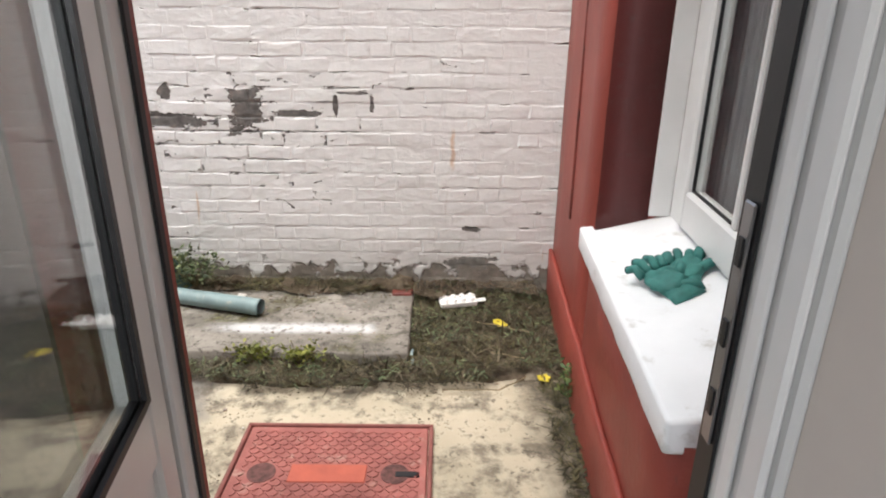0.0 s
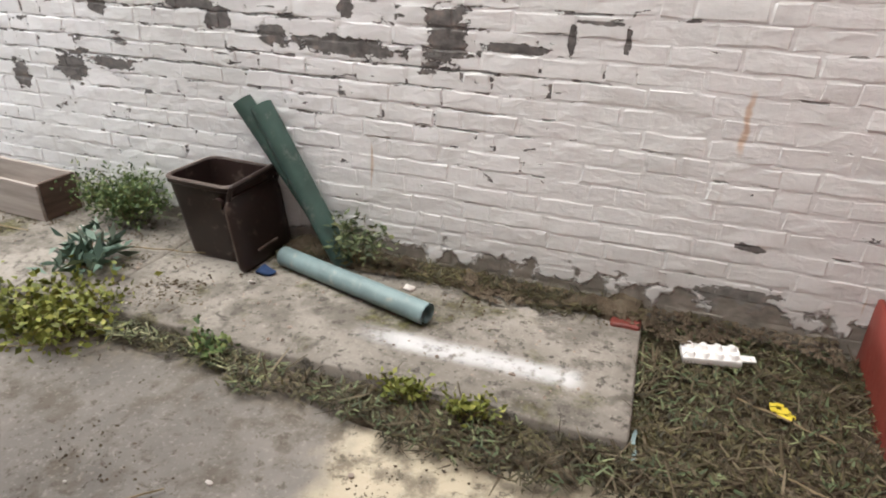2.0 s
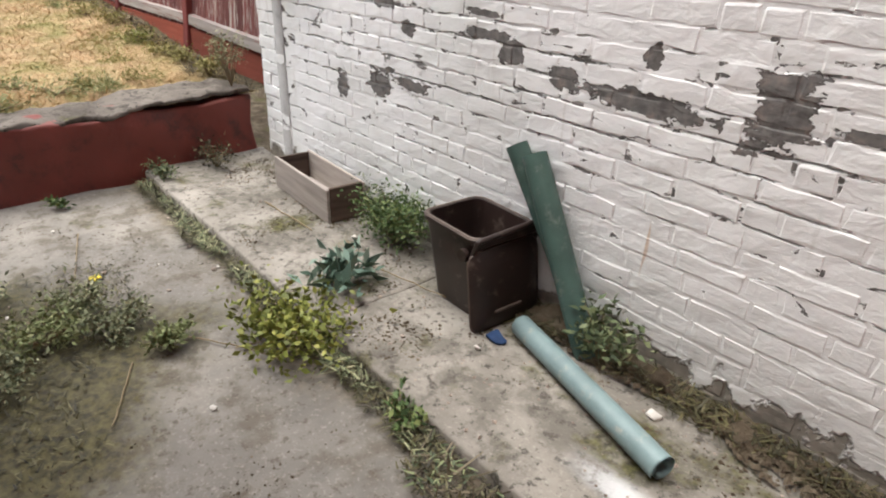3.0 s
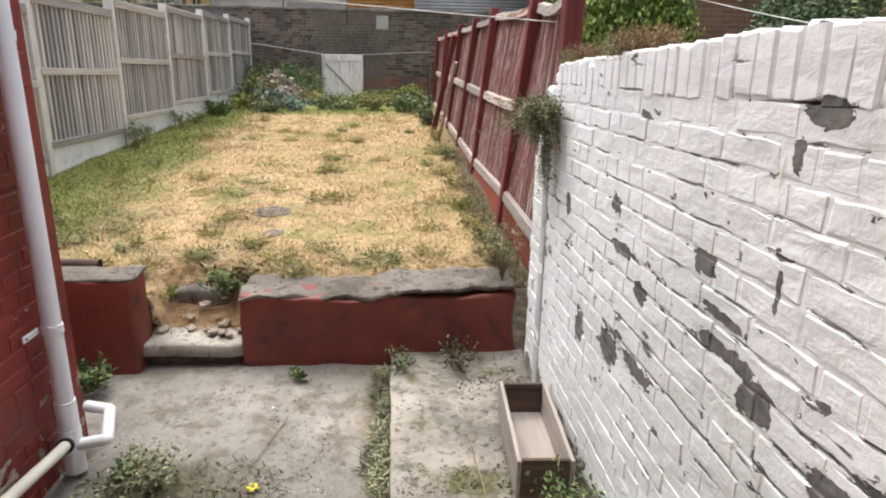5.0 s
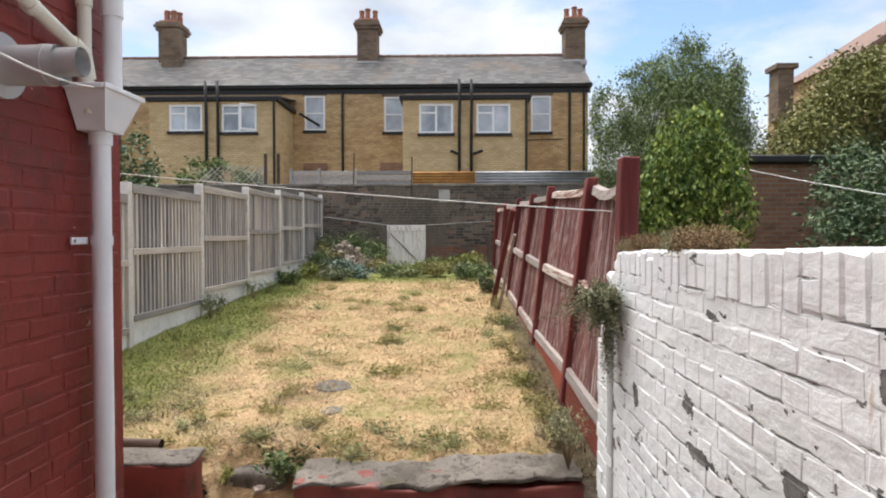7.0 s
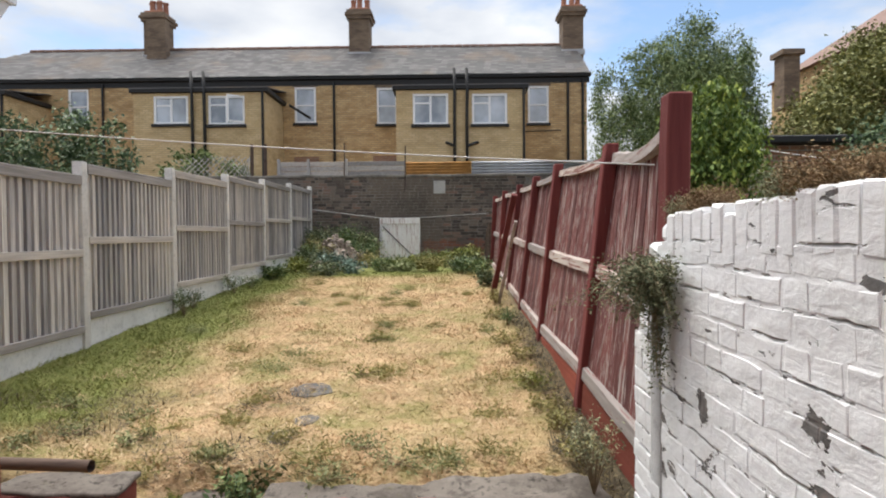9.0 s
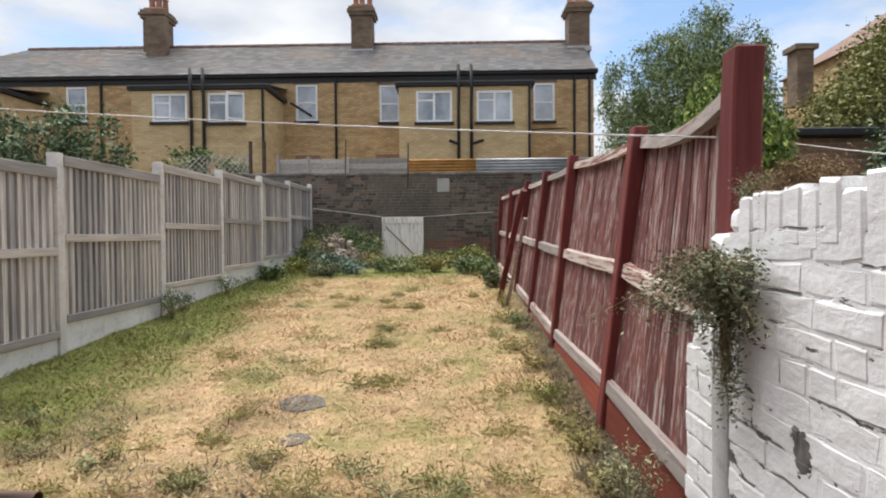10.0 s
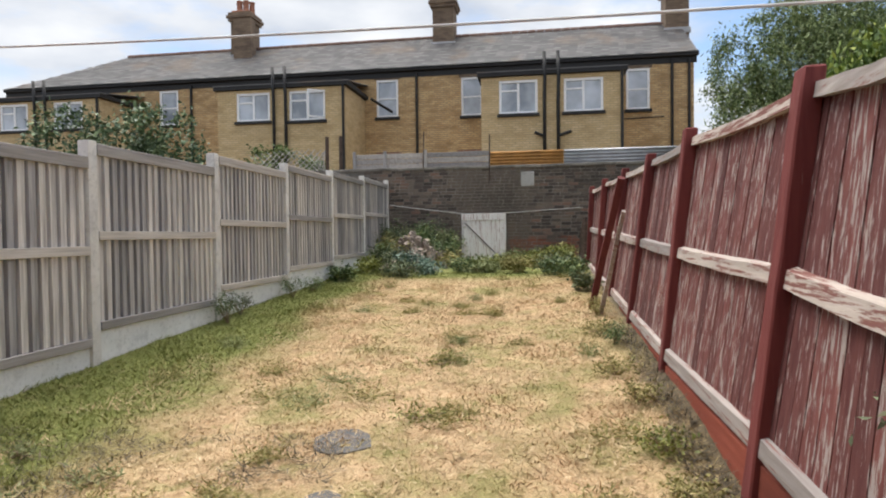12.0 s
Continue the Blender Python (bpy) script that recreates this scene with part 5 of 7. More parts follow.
for i in range(len(RED) - 1):
    a, b = RED[i], RED[i + 1]
    f = thing("red_fence_bay", "faded red board fence bay with bare pale rails", "fence panel", "bays of the red fence")
    sag = 0.09 if i == 0 else 0.02
    tops = lambda u: lerp(a[3], b[3], u) - 0.07 - sag * math.sin(math.pi * u) * (1 - 0.4 * u)
    feet = lambda u: lerp(a[2], b[2], u) + 0.13
    span = a[0] - b[0]
    n = max(6, int(span / 0.115))
    for k in range(n):
        u0, u1 = (k + 0.03) / n, (k + 0.97) / n
        bm = bmesh.new()
        vs = []
        for y in (RY - 0.006, RY + 0.012):
            l0, l1 = lerp(a[4], b[4], u0), lerp(a[4], b[4], u1)
            vs.append([bm.verts.new(v) for v in ((lerp(a[0], b[0], u0), y, feet(u0)), (lerp(a[0], b[0], u1), y, feet(u1)), (lerp(a[1], b[1], u1), y + l1 + 0.004 * (k % 2), tops(u1)), (lerp(a[1], b[1], u0), y + l0 + 0.004 * (k % 2), tops(u0)))])
        bm.faces.new(vs[0])
        bm.faces.new(vs[1][::-1])
        for j in range(4):
            bm.faces.new((vs[0][j], vs[1][j], vs[1][(j + 1) % 4], vs[0][(j + 1) % 4]))
        part("board", bm, MREDBOARD, f)

    def rail(v, h, d, mat, name, off=0.0, bev=0.006):
        bm = bmesh.new()
        m_ = 9
        prev = None
        for k in range(m_ + 1):
            u = k / m_
            zf, zt = feet(u) - 0.13, tops(u)
            z = lerp(zf, zt, v) if v <= 1 else zt
            x = lerp(lerp(a[0], b[0], u), lerp(a[1], b[1], u), min(1, v))
            z += off
            yf = RY - 0.008 + lerp(a[4], b[4], u) * min(1, v)
            cur = [bm.verts.new((x, yf - d, z)), bm.verts.new((x, yf, z)), bm.verts.new((x, yf + 0.01, z + h)), bm.verts.new((x, yf - d + 0.01, z + h - 0.012))]
            if prev:
                for j in range(4):
                    bm.faces.new((prev[j], prev[(j + 1) % 4], cur[(j + 1) % 4], cur[j]))
            else:
                bm.faces.new(cur[::-1])
            prev = cur
        bm.faces.new(prev)
        part(name, jitter(bm, 0.006, 7, i), mat, f)

    rail(0.515, 0.085, 0.045, MREDRAIL, "rail")
    rail(0.10, 0.085, 0.045, MREDRAIL, "rail")
    rail(1.0, 0.075, 0.05, MREDRAIL, "top_rail", -0.055)
    rail(0.0, 0.20, 0.022, MREDGRAV, "gravel_board", -0.06)
prop = thing("fence_prop", "red timber prop leaning against the fence", "fence prop")
part("shaft", jitter(dice(T([(-10.75, RY - 0.35, 0.50), (-9.9, RY - 0.07, 2.10)], 0.05, 4), 0.2), 0.006, 5), MREDPOST, prop)
prop = thing("fence_prop", "bare timber batten leaning against the fence", "fence prop")
part("shaft", jitter(dice(T([(-10.35, RY - 0.28, 0.48), (-9.75, RY - 0.07, 1.75)], 0.03, 4), 0.2), 0.006, 5), MREDRAIL, prop)
for i in range(4):
    p = thing("dark_stake", "old dark timber stake at the end of the fence", "stake", "stakes by the garden end")
    x = -16.0 - 0.38 * i
    part("shaft", T([(x, RY - 0.04, 0.7), (x + 0.03, RY - 0.03, 1.85 - 0.1 * i)], 0.05, 6), MDARKWOOD, p)

# ---- back wall of the garden ----
BX = -17.7
bw = setting("wall_back", B(BX - 0.22, BX - 0.008, -14.0, 12.0, -0.4, 3.06), MGMORT, "sooty old brick wall across the end of the garden", "wall")
BACK = []
for s, z, kk in courses(6.3, 0.6, 33, seed=21):
    BACK.append((Matrix.Translation((BX, -1.6 + s, z)) @ Matrix.Rotation(math.pi / 2, 4, "Z") @ Matrix.Rotation(R.uniform(-0.008, 0.008), 4, "Y"), kk, s))
part("coping", jitter(dice(B(BX - 0.25, BX + 0.02, -14.0, 12.0, 3.06, 3.13, 0.01), 0.3), 0.02, 3), MGMORT, bw, "worn cement coping")
o = solo("wall_plate", B(BX - 0.01, BX + 0.03, 2.20, 2.50, 2.63, 2.96, 0.008), MPLATE, "square grey cement plate fixed to the brick wall", "plate")
wd = thing("white_board_door", "flaking white timber door leaning on the brick wall", "door")
part("board_face", jitter(dice(B(BX + 0.03, BX + 0.07, 0.83, 1.84, 0.92, 1.86, 0.006), 0.2), 0.006, 4), MWDOOR, wd)
part("top_rail", B(BX + 0.065, BX + 0.095, 0.82, 1.85, 1.86, 2.02, 0.006), MWDOOR, wd)
part("edge_batten", B(BX + 0.065, BX + 0.09, 0.82, 0.88, 0.92, 1.86, 0.004), MWDOOR, wd)
part("edge_batten", B(BX + 0.065, BX + 0.09, 1.79, 1.85, 0.92, 1.86, 0.004), MWDOOR, wd)
part("brace", T([(BX + 0.085, 0.90, 1.80), (BX + 0.085, 1.72, 0.98)], 0.012, 6), MDARKWOOD, wd)


def corrugated(y0, y1, z0, z1, x, pitch=0.076):
    bm = bmesh.new()
    n = max(4, int((z1 - z0) / pitch * 6))
    rows_ = []
    for i in range(n + 1):
        z = z0 + (z1 - z0) * i / n
        dx = 0.016 * math.sin(2 * math.pi * (z - z0) / pitch)
        rows_.append([bm.verts.new((x + dx, y, z)) for y in (y0, (y0 + y1) / 2, y1)] + [bm.verts.new((x + dx - 0.002, y, z)) for y in (y1, (y0 + y1) / 2, y0)])
    for p, q in zip(rows_, rows_[1:]):
        for j in range(6):
            bm.faces.new((p[j], p[(j + 1) % 6], q[(j + 1) % 6], q[j]))
    return bm


for y0_, y1_, mt, lb in ((1.49, 3.17, MTINR, "rusty orange corrugated sheet on top of the wall"), (3.18, 6.4, MTIN, "grey corrugated sheet on top of the wall"), (6.42, 9.5, MTIN, "grey corrugated sheet on top of the wall")):
    solo("corrugated_sheet", corrugated(y0_, y1_, 3.10, 3.46, BX - 0.10), mt, lb, "sheet", "sheets along the wall top", True)
for y0_, y1_ in ((-1.80, -1.06), (-1.04, -0.10), (-0.06, 1.46)):
    f = thing("low_fence", "weathered low board fence on top of the wall", "fence panel", "panels along the wall top")
    for i in range(3):
        part("board", jitter(B(BX - 0.11, BX - 0.09, y0_, y1_, 3.12 + i * 0.125, 3.235 + i * 0.125, 0.004), 0.006, 2, i), MRAILG, f)
    part("upright", B(BX - 0.09, BX - 0.04, y0_ - 0.02, y0_ + 0.05, 3.10, 3.55, 0.004), MPANEL, f)
for y, zb, zt in ((-0.08, 3.1, 3.95), (1.47, 2.7, 3.85)):
    solo("thin_pole", T([(BX + 0.03, y, zb), (BX + 0.03, y + 0.02, zt)], 0.016, 8), MDARKWOOD, "thin dark pole standing against the wall", "pole")
tr = thing("trellis", "dark lattice trellis panel with an arched top", "trellis")
for i in range(13):
    y = -4.6 + i * 0.16
    for sg in (-1, 1):
        L = 0.62
        ya, yb = (y, y + L) if sg > 0 else (y + L, y)
        part("lath", T([(BX - 0.3 + 0.01 * sg, max(-4.6, min(-2.6, ya)), 3.05), (BX - 0.3 + 0.01 * sg, max(-4.6, min(-2.6, yb)), 3.70 - 0.05 * abs(i - 6) / 3)], 0.010, 4), MPANEL, tr)
for y in (-2.55, -2.2):
    solo("garden_post", T([(BX - 0.3, y, 2.9), (BX - 0.3, y, 3.98)], 0.045, 6), MDARKWOOD, "dark timber post behind the wall", "post")
setting("bank", B(-60, BX - 0.3, -60, 40, -0.4, 1.9), MGROUND, "raised ground of the gardens behind the wall", "ground")

# ---- terrace of houses ----
OX, MX, RXX = -24.0, -26.5, -29.5
EZ, RZ = 7.75, 9.88
ter = thing("terrace_house", "yellow brick Victorian terrace with slate roof and black pipes", "house")
TY0, TY1 = -19.5, 8.02


def cut_wall(parent, x, y0, y1, z0, z1, holes, mat, thick=0.25, name="wall"):
    """A wall facing +x with rectangular openings (y0, y1, z0, z1)."""
    ys = sorted({y0, y1, *[h[0] for h in holes], *[h[1] for h in holes]})
    zs = sorted({z0, z1, *[h[2] for h in holes], *[h[3] for h in holes]})
    bm = bmesh.new()
    for ya, yb in zip(ys, ys[1:]):
        for za, zb in zip(zs, zs[1:]):
            cy, cz = (ya + yb) / 2, (za + zb) / 2
            if not any(h[0] < cy < h[1] and h[2] < cz < h[3] for h in holes):
                box(bm, x - thick, x, ya, yb, za, zb)
    bmesh.ops.remove_doubles(bm, verts=bm.verts, dist=1e-5)
    return part(name, bm, mat, parent)


def casement(parent, x, y0, y1, z0, z1, opened=False, sash=False):
    w = part("window", ring2(x - 0.10, x - 0.015, y0, y1, z0, z1, 0.08), MFRAMEW, parent, "white-framed upper window")
    if sash:
        part("bar", B(x - 0.09, x - 0.05, y0 + 0.05, y1 - 0.05, (z0 + z1) / 2 - 0.03, (z0 + z1) / 2 + 0.03), MFRAMEW, w)
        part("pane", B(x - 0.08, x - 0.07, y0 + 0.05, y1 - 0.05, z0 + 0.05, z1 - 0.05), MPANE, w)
    else:
        ym = (y0 + y1) / 2
        part("bar", B(x - 0.095, x - 0.035, ym - 0.04, ym + 0.04, z0 + 0.05, z1 - 0.05), MFRAMEW, w)
        part("bar", B(x - 0.09, x - 0.045, y0 + 0.05, ym - 0.04, z1 - 0.36, z1 - 0.30), MFRAMEW, w)
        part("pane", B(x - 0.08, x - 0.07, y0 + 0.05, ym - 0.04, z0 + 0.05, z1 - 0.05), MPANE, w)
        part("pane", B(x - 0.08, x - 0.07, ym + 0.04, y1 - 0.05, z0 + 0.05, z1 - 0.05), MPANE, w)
        if opened:
            sm = ring2(-0.02, 0.02, -0.62, 0.0, z0 + 0.06, z1 - 0.02, 0.06)
            bmesh.ops.transform(sm, matrix=pose(x - 0.03, y1 - 0.02, 0, 0, 0, 38), verts=sm.verts)
            part("open_sash", sm, MFRAMEW, w, "white window sash standing open")
    part("sill", B(x - 0.02, x + 0.09, y0 - 0.06, y1 + 0.06, z0 - 0.10, z0, 0.006), MBLACKP, w, "dark painted sill")


def ring2(x0, x1, y0, y1, za, zb, w):
    bm = bmesh.new()
    box(bm, x0, x1, y0, y0 + w, za, zb)
    box(bm, x0, x1, y1 - w, y1, za, zb)
    box(bm, x0, x1, y0 + w, y1 - w, za, za + w)
    box(bm, x0, x1, y0 + w, y1 - w, zb - w, zb)
    return bm


MAINW = [(-12.62, -11.80, 6.10, 7.5), (-3.55, -2.70, 6.05, 7.48), (-0.28, 0.52, 5.98, 7.42), (5.70, 6.52, 5.95, 7.42)]
cut_wall(ter, MX, TY0, TY1, 1.5, EZ, MAINW, MYBRICK)
for h in MAINW:
    casement(ter, MX, *h, sash=True)
    part("lintel", B(MX, MX + 0.012, h[0] - 0.08, h[1] + 0.08, h[3] + 0.001, h[3] + 0.14), MCHIM, ter)
for y0_, y1_ in ((-3.6, -2.6), (-0.45, 0.6)):
    part("blocked_arch", B(MX + 0.002, MX + 0.015, y0_, y1_, 4.3, 4.72), MRBRICK, ter, "red brick arch over a lower opening")
for yc, wins in ((-17.6, None), (-6.35, ((-8.0, -6.75, 5.62, 6.62, False), (-6.03, -4.72, 5.58, 6.62, True))), (3.0, ((1.30, 2.56, 5.50, 6.60, False), (3.41, 4.66, 5.49, 6.58, False)))):
    y0_, y1_ = (-8.72, -4.0) if yc < -6 and yc > -10 else ((0.70, 5.30) if yc > 0 else (-18.2, -13.4))
    wins = wins or ((-17.6, -16.4, 5.65, 6.65, False), (-15.3, -14.1, 5.65, 6.65, False))
    out = part("rear_addition", B(MX + 0.01, OX - 0.25, y0_, y1_, 1.5, 6.72), MYREND, ter, "yellow brick rear addition of the terrace")
    cut_wall(out, OX, y0_, y1_, 1.5, 6.72, [w[:4] for w in wins], MYREND, 0.24, "front")
    for w in wins:
        casement(out, OX, *w[:4], opened=w[4])
    part("fascia", B(MX, OX + 0.10, y0_ - 0.12, y1_ + 0.12, 6.74, 6.90, 0.01), MBLACKP, out, "black painted fascia and gutter")
    rf = bmesh.new()
    ym = (y0_ + y1_) / 2
    q = [rf.verts.new(v) for v in ((OX + 0.12, y0_ - 0.12, 6.90), (OX + 0.12, y1_ + 0.12, 6.90), (MX, y1_ + 0.12, 7.30), (MX, y0_ - 0.12, 7.30))]
    u = [rf.verts.new(v.co - Vector((0, 0, 0.03))) for v in q]
    rf.faces.new(q)
    rf.faces.new(u[::-1])
    for j in range(4):
        rf.faces.new((q[j], u[j], u[(j + 1) % 4], q[(j + 1) % 4]))
    part("lean_to_roof", rf, MSLATE, out)
    for y in (ym - 0.22, ym + 0.22):
        part("soil_pipe", T([(OX + 0.07, y, 1.9), (OX + 0.07, y, 5.9), (OX + 0.13, y + 0.02, 6.6), (OX + 0.13, y, 7.45)], 0.055, 10), MBLACKP, out, "black cast-iron soil pipe", True)
    part("side_pipe", T([(OX + 0.06, y1_ - 0.06, 1.9), (OX + 0.06, y1_ - 0.06, 6.75)], 0.045, 8), MBLACKP, out, "black rain pipe")
    if yc > 0:
        for y, d in ((ym - 0.22, -0.32), (ym + 0.22, 0.42)):
            part("branch_pipe", T([(OX + 0.07, y, 4.72), (OX + 0.07, y + d, 4.86)], 0.05, 8), MBLACKP, out)
part("gutter_bend", T([(MX + 0.8, -3.55, 6.60), (MX + 0.15, -2.9, 6.22)], 0.05, 8), MBLACKP, ter)
for y in (-1.97, 7.27, 7.85, -11.2):
    part("rain_pipe", T([(MX + 0.06, y, 1.9), (MX + 0.06, y, EZ - 0.1)], 0.05, 8), MBLACKP, ter, "black rain pipe")
part("cable", T([(MX + 0.03, 5.4, 5.62), (MX + 0.03, 7.0, 5.66)], 0.02, 6), MBLACKP, ter)
part("gutter", B(MX - 0.05, MX + 0.16, TY0 - 0.2, TY1 + 0.15, EZ, EZ + 0.16, 0.02), MBLACKP, ter, "black gutter along the eaves")
part("fascia", B(MX - 0.05, MX + 0.02, TY0 - 0.2, TY1 + 0.1, EZ - 0.22, EZ), MBLACKP, ter)
part("gable", B(RXX - 3.0, MX - 0.26, TY1 - 0.25, TY1, 1.5, EZ), MYBRICK, ter, "brick gable end")
# slate courses, each slate a loose quad laid with a slight lift
rng = np.random.default_rng(5)
sl = []
rows_n, width = 19, 0.30
for k in range(rows_n):
    u0, u1 = k / rows_n, (k + 1.25) / rows_n
    ya = TY0 + max(0.0, k / rows_n) * 3.3
    y = ya + (0.15 if k % 2 else 0.0)
    while y < TY1 + 0.1:
        lift = 0.03 + rng.uniform(0, 0.012)
        xA, zA = MX + 0.22 + (RXX - MX - 0.22) * u0, EZ + 0.10 + (RZ - EZ - 0.1) * u0
        xB, zB = MX + 0.22 + (RXX - MX - 0.22) * u1, EZ + 0.10 + (RZ - EZ - 0.1) * u1
        yy = min(y + width - 0.008, TY1 + 0.12)
        sl.append([(xA, y, zA + lift), (xA, yy, zA + lift), (xB, yy, zB), (xB, y, zB)])
        y += width
s_ = soup("slate_field", np.array(sl), MSLATE, ter, 4)
s_["label"] = "weathered grey roof slates"
s_["kind"] = "stuff"
rf = bmesh.new()
q = [rf.verts.new(v) for v in ((MX + 0.2, TY0 - 0.2, EZ + 0.10), (MX + 0.2, TY1 + 0.1, EZ + 0.10), (RXX, TY1 + 0.1, RZ), (RXX, TY0 + 3.4, RZ), (RXX - 3.0, TY1 + 0.1, EZ + 0.1), (RXX - 3.0, TY0 - 0.2, EZ + 0.1))]
rf.faces.new((q[0], q[1], q[2], q[3]))
rf.faces.new((q[3], q[2], q[4], q[5]))
rf.faces.new((q[0], q[3], q[5]))
rf.faces.new((q[1], q[4], q[2]))
part("roof", rf, MSLATE, ter, "slate roof with a hipped end")
n = 70
rb_ = bmesh.new()
for i in range(n):
    y0_ = TY0 + 3.4 + (TY1 - TY0 - 3.4) * i / n
    tube(rb_, [(RXX, y0_, RZ + 0.02), (RXX, y0_ + (TY1 - TY0 - 3.4) / n - 0.02, RZ + 0.02 + 0.01 * (i % 2))], 0.09, 8)
part("ridge_tile", rb_, MRIDGE, ter, "red clay ridge tiles")
for yc, pots in ((-10.25, 5), (-1.30, 3), (7.95, 3)):
    ch = part("chimney", B(RXX - 0.3, RXX + 0.65, yc - 0.44, yc + 0.44, 9.0, 10.95), MCHIM, ter, "dark brick chimney stack")
    if yc < -6:
        box_ = B(RXX + 0.65, RXX + 1.1, yc - 0.1, yc + 0.7, 9.0, 10.9)
        part("stack_return", box_, MCHIM, ch)
    for z, e in ((10.95, 0.09), (11.08, 0.15), (11.21, 0.09)):
        part("corbel", B(RXX - 0.3 - e, RXX + 0.65 + e, yc - 0.44 - e, yc + 0.44 + e, z, z + 0.13, 0.01), MCHIM, ch)
    part("flaunching", B(RXX - 0.3, RXX + 0.65, yc - 0.42, yc + 0.42, 11.34, 11.44, 0.02), MPOT, ch)
    part("flashing", B(RXX - 0.35, RXX + 0.70, yc - 0.5, yc + 0.5, 9.30, 9.52, 0.01), MLEAD, ch, "grey lead flashing")
    for i in range(pots):
        y = yc - 0.30 + 0.60 * i / (pots - 1)
        part("pot", T([(RXX + 0.1 + 0.25 * (i % 2), y, 11.4), (RXX + 0.1 + 0.25 * (i % 2), y, 11.85), (RXX + 0.1 + 0.25 * (i % 2), y, 11.86), (RXX + 0.1 + 0.25 * (i % 2), y, 11.93)], [0.13, 0.105, 0.13, 0.13], 12), MPOT, ch, "terracotta chimney pot", "auto")

# house and shed beyond the neighbour's trees
nh = thing("neighbour_house", "brick house with a steep brown tiled roof", "house")
part("wall", B(-26.0, -20.0, 15.0, 23.4, 1.5, 7.2), MYBRICK, nh)
rf = bmesh.new()
q = [rf.verts.new(v) for v in ((-20.0, 14.8, 7.2), (-20.0, 23.6, 7.2), (-20.0, 19.2, 10.0), (-26.0, 14.8, 7.2), (-26.0, 23.6, 7.2), (-26.0, 19.2, 10.0))]
for f in ((0, 1, 2), (3, 5, 4), (0, 2, 5, 3), (1, 4, 5, 2), (0, 3, 4, 1)):
    rf.faces.new([q[i] for i in f])
part("roof", rf, MRIDGE, nh, "brown tiled roof")
part("barge_board", T([(-19.95, 14.6, 7.1), (-19.95, 19.2, 10.02)], 0.09, 4), MRIDGE, nh)
part("chimney", B(-22.4, -21.8, 13.25, 13.75, 5.5, 7.35), MCHIM, nh, "brick chimney")
part("corbel", B(-22.5, -21.7, 13.15, 13.85, 7.2, 7.36), MCHIM, nh)
sh = thing("brick_shed", "small red-brown brick outhouse behind the wall", "shed")
part("wall", B(-13.0, -11.0, 7.25, 9.3, -0.4, 2.85), MRBRICK, sh)
part("roof", B(-13.1, -10.85, 7.1, 9.4, 2.86, 2.98, 0.02), MBLACKP, sh)

# ---- planting ----
def clump_tree(name, label, base, height, blobs, leaf, count, mat, seed, trunk=0.12, narrow=0.45, droop=0.35, mats2=None, spread=0.85):
    """A tree: tapered trunk, limbs to each bough, and a crown of loose leaves in uneven clumps."""
    rng = np.random.default_rng(seed)
    t = thing(name, label, "tree" if height > 2.2 else "shrub")
    b = Vector(base)
    bm = tube(bmesh.new(), [b + Vector((0, 0, -0.8)), b + Vector((0.05, 0.04, height * 0.35)), b + Vector((0.1, -0.05, height * 0.75))], [trunk, trunk * 0.75, trunk * 0.3], 10)
    part("trunk", jitter(bm, trunk * 0.15, 4), MBARK, t, smooth=True)
    lm = bmesh.new()
    pts, dark = [], []
    tot = sum(bl[3] * bl[4] * bl[5] for bl in blobs)
    for bl in blobs:
        c = b + Vector(bl[:3])
        tube(lm, [b + Vector((0.03, 0.0, height * 0.3)), (b + Vector((0, 0, height * 0.45))).lerp(c, 0.5), c], [trunk * 0.4, trunk * 0.25, trunk * 0.08], 6)
        n = int(count * bl[3] * bl[4] * bl[5] / tot)
        k = max(6, n // 70)
        d = rng.normal(size=(k, 3))
        d /= np.linalg.norm(d, axis=1)[:, None]
        cc = d * rng.uniform(0.45, 1.05, k)[:, None] ** 0.6 * np.array(bl[3:6]) + np.array(c)
        w = cc[rng.integers(0, k, n)] + rng.normal(size=(n, 3)) * np.array(bl[3:6]) * 0.15
        pts.append(w)
    part("limb", lm, MBARK, t, smooth=True)
    P = np.concatenate(pts)
    cr = soup("crown", leaves(rng, P, leaf, droop, narrow, spread), mat, t, 4)
    return t


clump_tree("birch_tree", "tall airy green tree behind the fence", (-15.5, 7.5, 0.2), 6.2,
           [(0.0, 0.1, 4.1, 1.0, 1.15, 1.2), (0.2, -0.9, 3.2, 0.8, 0.8, 1.0), (0.1, 0.95, 3.8, 0.8, 0.85, 1.3), (0.0, 0.35, 5.3, 0.6, 0.6, 0.8), (0.1, 1.3, 5.0, 0.45, 0.4, 0.75), (0.0, -0.55, 5.0, 0.5, 0.55, 0.5), (0.1, -1.35, 4.2, 0.5, 0.45, 0.8), (0, 0, 2.3, 1.1, 1.2, 1.0)], 0.074, 90000, MTREE, 3, 0.14, 0.34, 0.9)
clump_tree("dark_tree", "dark green tree standing among paler trees", (-17.0, 9.3, 0.2), 6.0,
           [(0, 0, 4.2, 0.9, 0.75, 1.3), (0, -0.4, 5.2, 0.6, 0.5, 0.6), (0, 0.4, 3.2, 1.0, 0.9, 1.0)], 0.065, 26000, MTREED, 4, 0.12)
